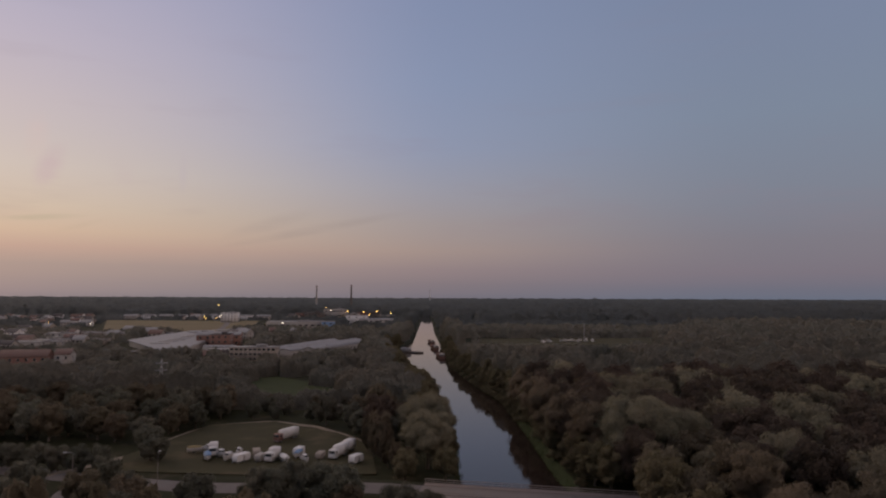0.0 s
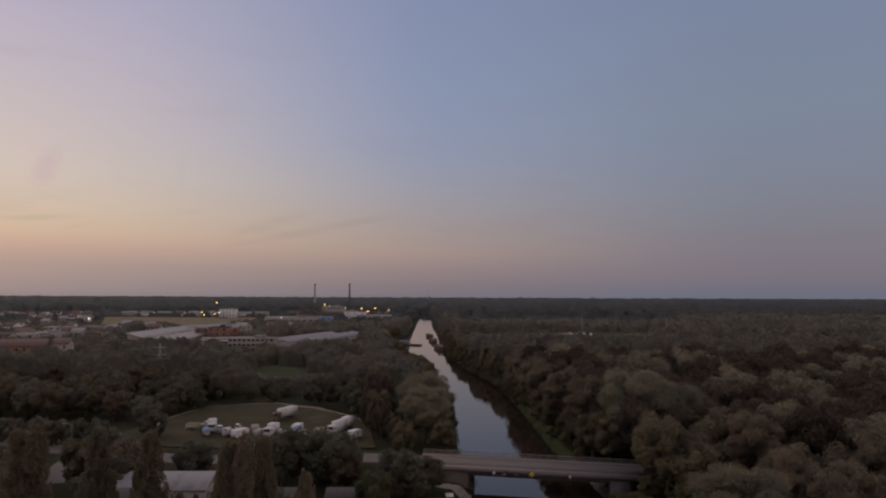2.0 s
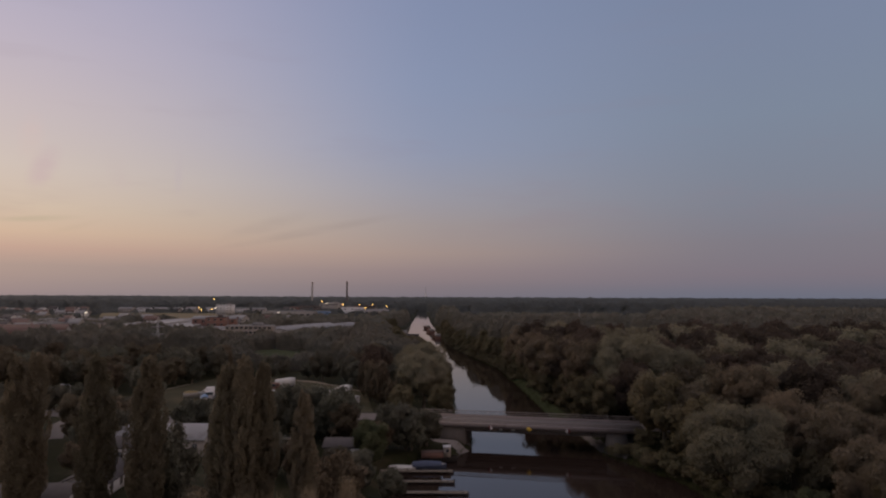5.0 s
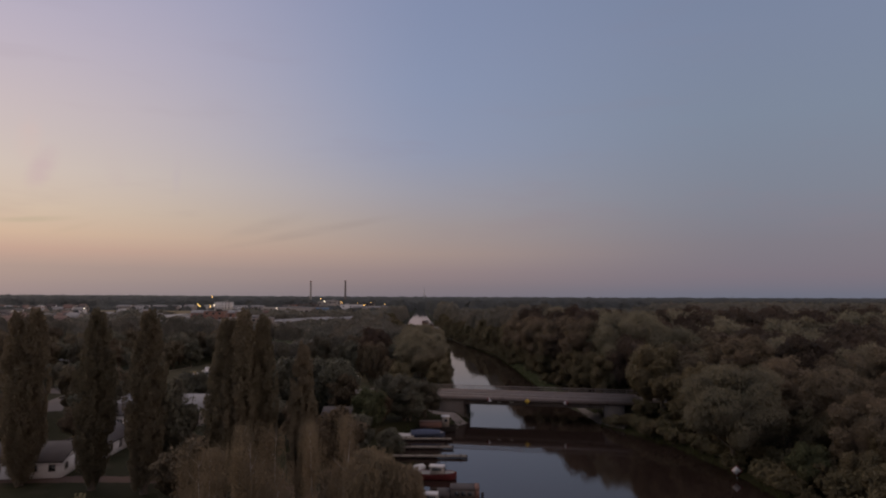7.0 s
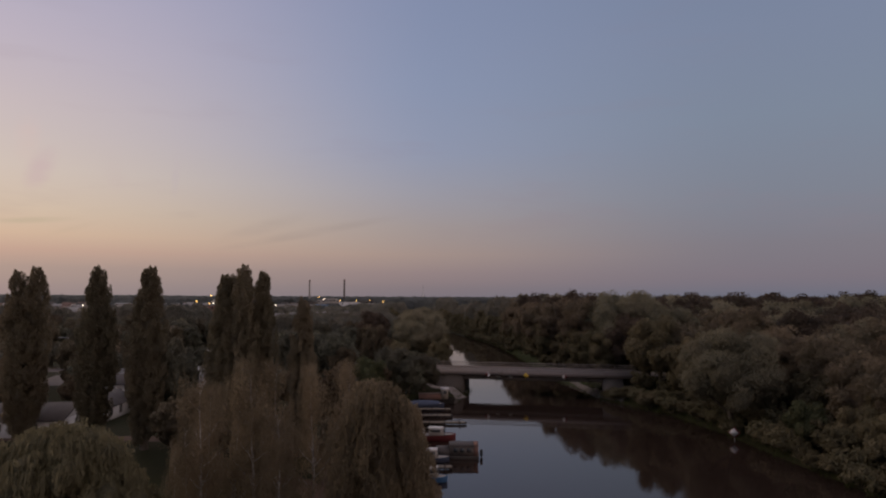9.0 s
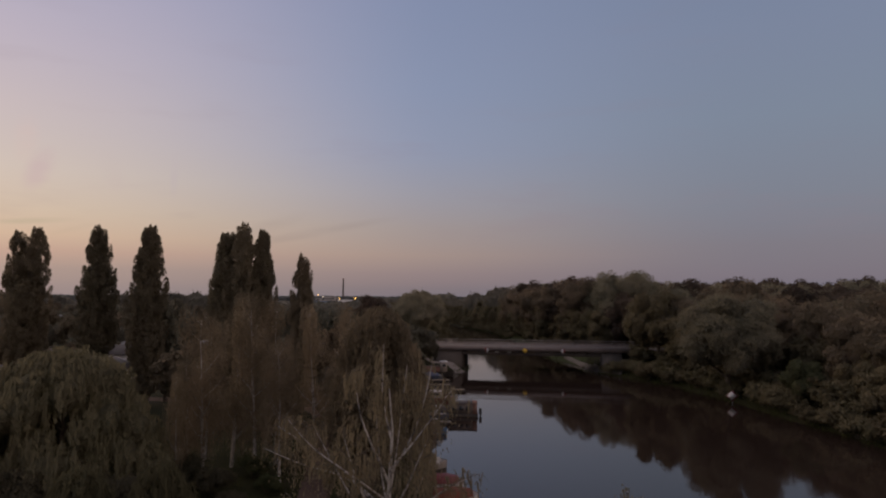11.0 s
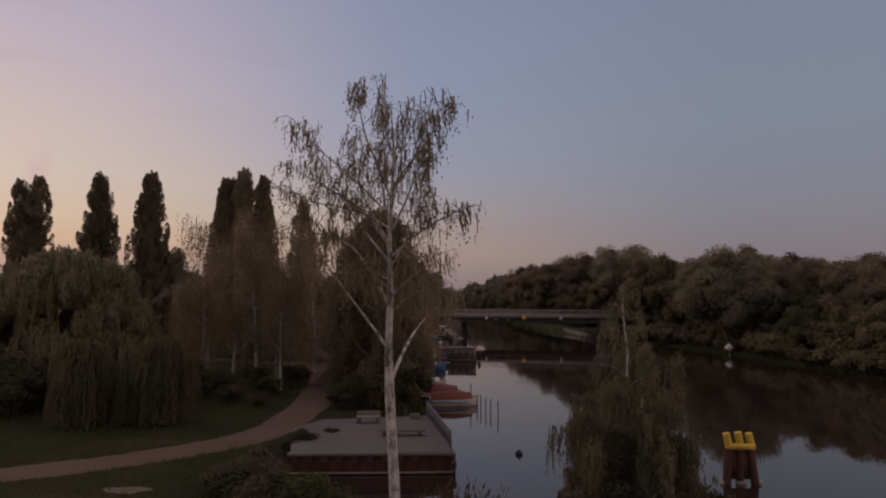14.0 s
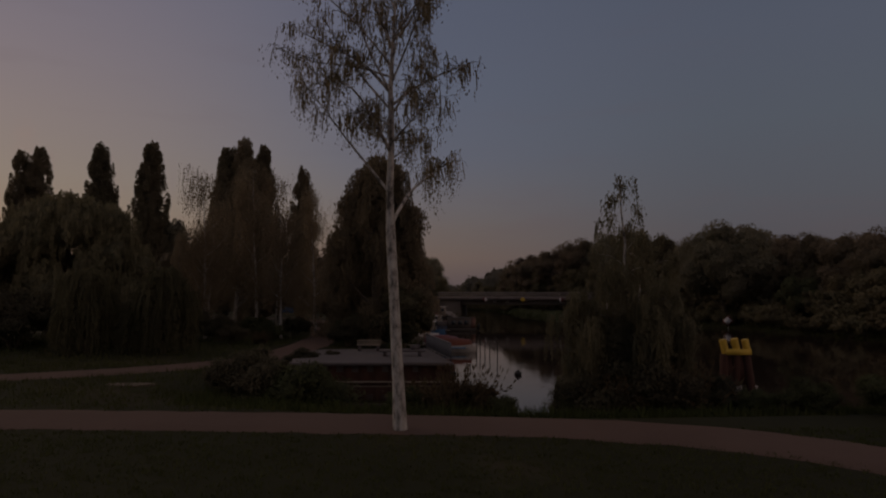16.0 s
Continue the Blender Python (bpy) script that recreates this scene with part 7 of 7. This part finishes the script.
for n, (x, y, h) in enumerate([(-353, 1800, 67), (-259, 1805, 69)]):
    c = thing("chimney_stack", "tall slim factory chimney against the horizon", "chimney", (x, y, float(land(x, y))), 0, "factory chimneys")
    piece("shaft", Geo().tube([(0, 0, -1), (0, 0, h * 0.5), (0, 0, h)], [2.9, 2.4, 2.0], 16), DARK_CONCRETE if n else OFFWHITE, c, "", True)
    piece("rim", Geo().tube([(0, 0, h - 2.5), (0, 0, h + 0.1)], [2.25, 2.25], 16), BRICK_RED, c, "reddish rim")
mast = thing("lattice_mast", "slender lattice mast on the horizon", "mast", (-62, 2600, float(land(-62, 2600))))
piece("shaft", Geo().tube([(0, 0, 0), (0, 0, 62)], [2.2, 0.5], 6), GALV, mast)
lamps = [(-189.6, 596.6, 7.5, SODIUM), (-198, 640, 8, SODIUM), (-330, 905, 9, SODIUM), (-335, 915, 12, SODIUM), (-322, 930, 9, SODIUM), (-335, 985, 10, LAMP_WHITE), (-430, 1250, 22, SODIUM), (-470, 780, 7, SODIUM), (-415, 770, 8, LAMP_WHITE),
         (-170, 1130, 14, SODIUM), (-142, 1128, 14, SODIUM), (-118, 1126, 14, SODIUM), (-196, 1128, 16, LAMP_WHITE), (-190, 775, 9, LAMP_WHITE), (-205, 1140, 20, SODIUM), (-128, 1120, 9, SODIUM), (-92, 1100, 12, SODIUM), (-210, 560, 8, SODIUM)]
for n, (x, y, h, m_) in enumerate(lamps):
    lamp_post(x, y, h, m_, 40 * n)

pyl = thing("power_pylon", "slim grey lattice power pylon among the trees", "pylon", (-110.6, 258, float(land(-110.6, 258))), 20)
for sx, sy in ((-1, -1), (1, -1), (1, 1), (-1, 1)):
    piece("leg", Geo().tube([(sx * 1.1, sy * 1.1, -0.3), (sx * 0.16, sy * 0.16, 17.0)], [0.09, 0.06], 5), GALV, pyl)
for k in range(8):
    z0, z1 = 1.0 + 2.0 * k, 2.7 + 2.0 * k
    r0, r1 = 1.1 - 0.055 * z0, 1.1 - 0.055 * z1
    piece("brace", Geo().tube([(-r0, -r0, z0), (r1, -r1, z1)], [0.04, 0.04], 4).tube([(r0, -r0, z0), (-r1, -r1, z1)], [0.04, 0.04], 4), GALV, pyl)
for z0 in (12.6, 15.4):
    piece("crossarm", Geo().box((0, 0, z0), (4.6, 0.16, 0.2)), GALV, pyl)

# barges and pontoons far up the river, and the pleasure boats on the meadow bank
for n, (x, y, L) in enumerate([(-3.6, 470, 28), (-9.0, 545, 34), (-13.0, 605, 30)]):
    b = thing("barge", "long rusty-red cargo barge moored at the bank", "barge", (x, y, WATER_Z), 96, "moored barges")
    g, st = hull(L, 5.5, 1.8, 0.2, 0.4)
    piece("hull", g, BRICK_RED, b, "rusty red hull", True)
    piece("hatch_cover", Geo().box((-1, 0, 1.9), (L * 0.66, 4.2, 0.5)), STEEL_RUST, b)
    piece("wheelhouse", Geo().box((-L * 0.42, 0, 2.6), (3, 3.4, 2.0)), OFFWHITE, b, "pale wheelhouse")
pon = thing("pontoon", "grey landing pontoon at the mouth of a side basin", "pontoon", (-27, 505, WATER_Z), -35)
piece("float", Geo().box((0, 0, 0.4), (22, 5, 1.2)), DARK_CONCRETE, pon)
piece("shed", Geo().box((-4, 0, 2.2), (8, 3.6, 2.6)), ROOF_GREY, pon)
for n, (x, y) in enumerate([(110, 612), (117, 616), (124, 613), (131, 617), (136, 612), (88, 598), (94, 603)]):
    b = boat(x, y, 1.0, 20 * n, 8, 2.8, 1.4, WHITE, "white boat laid up on the far meadow", None, WHITE, "boats laid up on land")
nm = thing("mast", "thin pale mast above the laid-up boats", "mast", (128, 611, 1.0))
piece("pole", Geo().tube([(0, 0, 0), (0, 0, 17)], [0.25, 0.15], 6), GALV, nm)
lm = Geo().prism([(30, 520), (30, 640), (120, 660), (200, 680), (250, 600), (220, 500), (90, 490)][::-1], 0.4, 1.08)
solid("far_meadow", lm, LAWN, "pale clearing of rough grass in the woods", "meadow", kind="structure")

# ---- woods towards the horizon ----
def inside(x, y, poly):
    hit = np.zeros(np.shape(x), bool)
    for (ax, ay), (bx_, by_) in zip(poly, poly[1:] + poly[:1]):
        if ay != by_:
            hit ^= ((ay > y) != (by_ > y)) & (x < (bx_ - ax) * (y - ay) / (by_ - ay) + ax)
    return hit


OPEN = [MEADOW, [(62, 540), (62, 604), (150, 645), (190, 665), (262, 705), (275, 655), (150, 552)], [(-388, 690), (-260, 700), (-200, 790), (-230, 1065), (-552, 1065)],
        [(-265, 1290), (-75, 1290), (-75, 1100), (-265, 1100)], [(-140, 420), (-118, 560), (-66, 610), (-40, 560), (-70, 425)], [(-272, 520), (-275, 690), (-228, 725), (-160, 590), (-140, 436), (-100, 410), (-190, 422)],
        [(-225, 775), (-225, 845), (-125, 845), (-125, 775)], [(-140, 880), (-140, 1000), (-70, 1000), (-70, 880)], [(-255, 345), (-200, 345), (-200, 390), (-255, 390)], [(-202, 320), (-202, 344), (-180, 344), (-180, 320)],
        [(70, 300), (70, 420), (105, 420), (112, 300)], [(180, 470), (240, 500), (420, 520), (420, 490), (250, 470)]]


def crown_lattice(S, x0, x1, y0, y1, seed):
    """Crowns on a loose lattice: centres, radii and heights; nothing grows on water, fields and buildings."""
    rng = np.random.default_rng(seed)
    gx, gy = np.meshgrid(np.arange(x0, x1, S), np.arange(y0, y1, S), indexing="ij")
    cx_, cy_ = gx + rng.uniform(-0.32, 0.32, gx.shape) * S, gy + rng.uniform(-0.32, 0.32, gx.shape) * S
    rad = S * rng.uniform(0.5, 0.8, gx.shape)
    top = rng.uniform(11.5, 18.5, gx.shape) + 1.2 * np.sin(cx_ * 0.03) * np.sin(cy_ * 0.023)
    town = (cx_ < -40) & (cy_ < 1250)
    top = np.where(town, rng.uniform(9, 14, gx.shape), top)
    edge_ = np.where(cx_ / cy_ < -0.39, 362, 312)
    built = town & (cy_ > edge_) & (river_depth(cx_, cy_) < -24)
    top = np.where(built, rng.uniform(4.5, 9.5, gx.shape), top)
    u_ = cx_ / cy_
    top = np.where(town & (u_ > -0.34) & (u_ < -0.12) & (cy_ < 275), rng.uniform(4, 6.5, gx.shape), top)
    top = np.where(town & (cy_ > 275) & (cy_ <= edge_) & (u_ > -0.42), rng.uniform(5, 9, gx.shape), top)
    top = np.where(town & (u_ < -0.48) & (cy_ > 285), rng.uniform(3.5, 6, gx.shape), top)
    top = np.where((cx_ < 2) & (cx_ > -42) & (cy_ < 1000), rng.uniform(7, 11, gx.shape), top)
    top = np.where((u_ > 0.02) & (u_ < 0.34) & (cy_ > 300) & (cy_ < 500), np.minimum(top, np.maximum((575 - cy_) * 0.068, 4.0)), top)
    top = np.where((u_ > 0.02) & (u_ < 0.36) & (cy_ >= 650) & (cy_ < 900), rng.uniform(5, 11, gx.shape), top)
    clear = (u_ > 0.02) & (u_ < 0.32) & (cy_ > 430) & (cy_ < 660)
    top = np.where(clear, rng.uniform(3.5, 8, gx.shape) * np.where(cy_ > 520, 0.5, 1.0), top)
    alive = (river_depth(cx_, cy_) < -0.55 * S - 4.5) & ~(built & (rng.random(gx.shape) < 0.62)) & ~(clear & (rng.random(gx.shape) < np.where(cy_ > 490, 0.93, 0.45)))
    for poly in OPEN:
        alive &= ~inside(cx_, cy_, poly)
    return cx_, cy_, rad, np.where(alive, top, 0.0)


def canopy(S, x0, x1, y0, y1, seed, fine):
    cx_, cy_, rad, top = crown_lattice(S, x0, x1, y0, y1, seed)
    rng = np.random.default_rng(seed + 1)

    def height(x, y):
        i0, j0 = np.rint((x - x0) / S).astype(int), np.rint((y - y0) / S).astype(int)
        best = np.full(x.shape, -3.0)
        for di in (-1, 0, 1):
            for dj in (-1, 0, 1):
                i, j = np.clip(i0 + di, 0, cx_.shape[0] - 1), np.clip(j0 + dj, 0, cx_.shape[1] - 1)
                d = np.hypot(x - cx_[i, j], y - cy_[i, j]) / rad[i, j]
                dome = top[i, j] * (0.5 + 0.5 * np.sqrt(np.clip(1 - d * d, 0, 1)))
                best = np.maximum(best, np.where((d < 1) & (top[i, j] > 0), dome, -3.0))
        cell = S * 0.4
        a0, b0 = np.floor(x / cell), np.floor(y / cell)
        near = np.full(x.shape, 9.0)
        for di in (-1, 0, 1):
            for dj in (-1, 0, 1):
                p, q = a0 + di, b0 + dj
                jx, jy = np.sin(p * 12.9898 + q * 78.233) * 43758.5453, np.sin(p * 39.346 + q * 11.135) * 24634.6345
                near = np.minimum(near, np.hypot(x / cell - p - (jx - np.floor(jx)), y / cell - q - (jy - np.floor(jy))))
        best = np.where(best > 0, best + S * 0.26 * (0.5 - near), best)
        rough_ = rng.normal(0, fine, x.shape) + fine * 1.2 * np.sin(x * 1.9 + 3 * np.sin(y * 0.7)) * np.sin(y * 1.3)
        return np.where(best > 0, best + rough_, -3.0) + land(x, y)

    return height


def fan(geo, y0, y1, du, dv, zf):
    """A sheet that widens with the distance."""
    u = np.arange(-0.86, 0.86, du)
    y = y0 * np.exp(np.arange(0, math.log(y1 / y0), dv))
    uu, yy = np.meshgrid(u, y, indexing="ij")
    xx = uu * yy
    v = np.stack([xx, yy, zf(xx, yy)], -1).reshape(-1, 3)
    i, j = np.meshgrid(np.arange(len(u) - 1), np.arange(len(y) - 1), indexing="ij")
    k = len(y)
    q = np.stack([i * k + j, (i + 1) * k + j, (i + 1) * k + j + 1, i * k + j + 1], -1).reshape(-1, 4)
    v[np.arange(len(u)) * k, 2] = land(v[np.arange(len(u)) * k, 0], v[np.arange(len(u)) * k, 1]) - 0.5
    drop = (v[:, 2] < land(v[:, 0], v[:, 1]) - 1.0)[q].all(1)
    return geo.add(v, q[~drop])


def wooded(y0, y1, du, dv, height, n, seed):
    """The canopy of a stretch of woods, with leaf sprays all over it."""
    rng = np.random.default_rng(seed)
    y = np.sqrt(rng.uniform(y0 ** 2, y1 ** 2, n))
    x = rng.uniform(-0.72, 0.72, n) * y
    e = 0.9
    z = height(x, y)
    live = z > land(x, y) + 1.5
    x, y, z = x[live], y[live], z[live]
    nrm = np.column_stack([height(x - e, y) - height(x + e, y), height(x, y - e) - height(x, y + e), np.full(len(x), 2 * e)])
    nrm /= np.linalg.norm(nrm, axis=1, keepdims=True)
    nrm = nrm + 0.8 * unit(rng, len(x))
    nrm /= np.linalg.norm(nrm, axis=1, keepdims=True)
    u, v = leaf_axes(rng, nrm, 0.0016 * y, 0.2, 0.6)
    g = Geo().sprays(np.column_stack([x, y, z + rng.uniform(-0.1, 0.5, len(x))]), u, v)
    g.slot = 1
    return fan(g, y0, y1, du, dv, height)


# the haze over these woods is painted into their leaf colours
solid("far_woods", wooded(243, 432, 0.0029, 0.0042, canopy(9.0, -420, 420, 236, 450, 3, 0.3), 150000, 8), LEAF_MID_HAZY, "broadleaf woods with olive-brown crowns beyond the river meadow", "woods", kind="stuff", smooth=True)
solid("far_woods", wooded(426, 760, 0.0040, 0.0060, canopy(9.0, -700, 700, 416, 800, 5, 0.38), 110000, 9), LEAF_MID_HAZY, "broadleaf woods with olive-brown crowns in the middle distance", "woods", kind="stuff", smooth=True)
solid("far_woods", fan(Geo(), 752, 3590, 0.0046, 0.010, canopy(13.0, -3100, 3100, 740, 3640, 4, 0.8)), LEAF_FAR_HAZY[1], "distant dark woods round the town, tinted with bluish haze, reaching the horizon", "woods", kind="stuff", smooth=True)

# ---- grass and weeds of the near lawn and banks ----
RG = np.random.default_rng(31)


def tufts(xy, h, spread, blades):
    n = len(xy)
    c = np.repeat(np.column_stack([xy, land(xy[:, 0], xy[:, 1])]), blades, axis=0)
    c[:, :2] += RG.normal(0, spread, (len(c), 2))
    hh = np.repeat(np.asarray(h), blades) * RG.uniform(0.5, 1.2, len(c))
    a = RG.uniform(0, 6.283, len(c))
    lean = np.column_stack([np.cos(a), np.sin(a), np.zeros(len(c))]) * (hh * RG.uniform(0.1, 0.7, len(c)))[:, None]
    tip = c + lean + np.column_stack([np.zeros((len(c), 2)), hh])
    side = np.column_stack([-np.sin(a), np.cos(a), np.zeros(len(c))]) * (0.008 + 0.03 * hh)[:, None]
    v = np.stack([c - side, c + side, tip], 1).reshape(-1, 3)
    return Geo().add(v, np.arange(len(v)).reshape(-1, 3))


def off_paths(xy):
    x, y = xy[:, 0], xy[:, 1]
    mid = np.interp(x, [-60, -30, -10, 0, 3, 6.6, 9], [17.7, 17.1, 16.6, 16.05, 15.7, 14.4, 12.0])
    up_ = np.interp(x, [-45, -30, -17, -13, -9.5, -7.9], [21, 22.8, 24.8, 27.2, 30.2, 33])
    ok = (np.abs(y - mid) > 1.38) & ~((np.abs(y - up_) < 1.45) & (x < -7)) & ~((x > -9.2) & (x < -6.2) & (y > 30))
    return ok & (river_depth(x, y) < -0.15) & ~((x > -7.2) & (x < 0.9) & (y > 27) & (y < 36.2))


xy = np.column_stack([RG.uniform(-13, 13, 9000), RG.uniform(8.2, 15.6, 9000)])
xy = xy[off_paths(xy) & (np.abs(xy[:, 0]) < 0.72 * xy[:, 1] + 1)]
solid("grass", tufts(xy, RG.uniform(0.03, 0.09, len(xy)), 0.06, 5), GRASS_BLADE[0], "short trodden lawn grass beside the path", "grass", kind="stuff")
xy = np.column_stack([RG.uniform(-24, 14, 9000), RG.uniform(17.5, 30, 9000)])
xy = xy[off_paths(xy)]
solid("grass", tufts(xy, RG.uniform(0.05, 0.22, len(xy)), 0.12, 5), GRASS_BLADE[0], "uneven rough grass between the paths", "grass", kind="stuff")
xy = np.column_stack([RG.uniform(-30, -5.5, 9000), RG.uniform(27, 60, 9000)])
xy = xy[off_paths(xy)]
solid("grass", tufts(xy, RG.uniform(0.06, 0.34, len(xy)) * RG.uniform(0.5, 1.0, len(xy)), 0.2, 5), GRASS_BLADE[0], "uneven long grass below the birches and willows", "grass", kind="stuff")
bank = np.column_stack([RG.uniform(-8, 16, 16000), RG.uniform(15.5, 24, 16000)])
dd = river_depth(bank[:, 0], bank[:, 1])
bank = bank[(dd < 0.1) & (dd > -1.9) & off_paths(bank)]
solid("bank_weeds", tufts(bank, RG.uniform(0.08, 0.5, len(bank)) * RG.uniform(0.4, 1.0, len(bank)), 0.16, 6), GRASS_BLADE[0], "tall weeds and grasses along the water's edge", "weeds", kind="stuff")
edge = np.column_stack([RG.uniform(-6, 60, 30000), RG.uniform(34, 330, 30000)])
dd = river_depth(edge[:, 0], edge[:, 1])
edge = edge[(dd < 0.3) & (dd > -1.6)]
solid("reeds", tufts(edge, RG.uniform(0.4, 1.1, len(edge)), 0.2, 6), GRASS_BLADE[0], "reeds and long grass fringing the river", "reeds", kind="stuff")
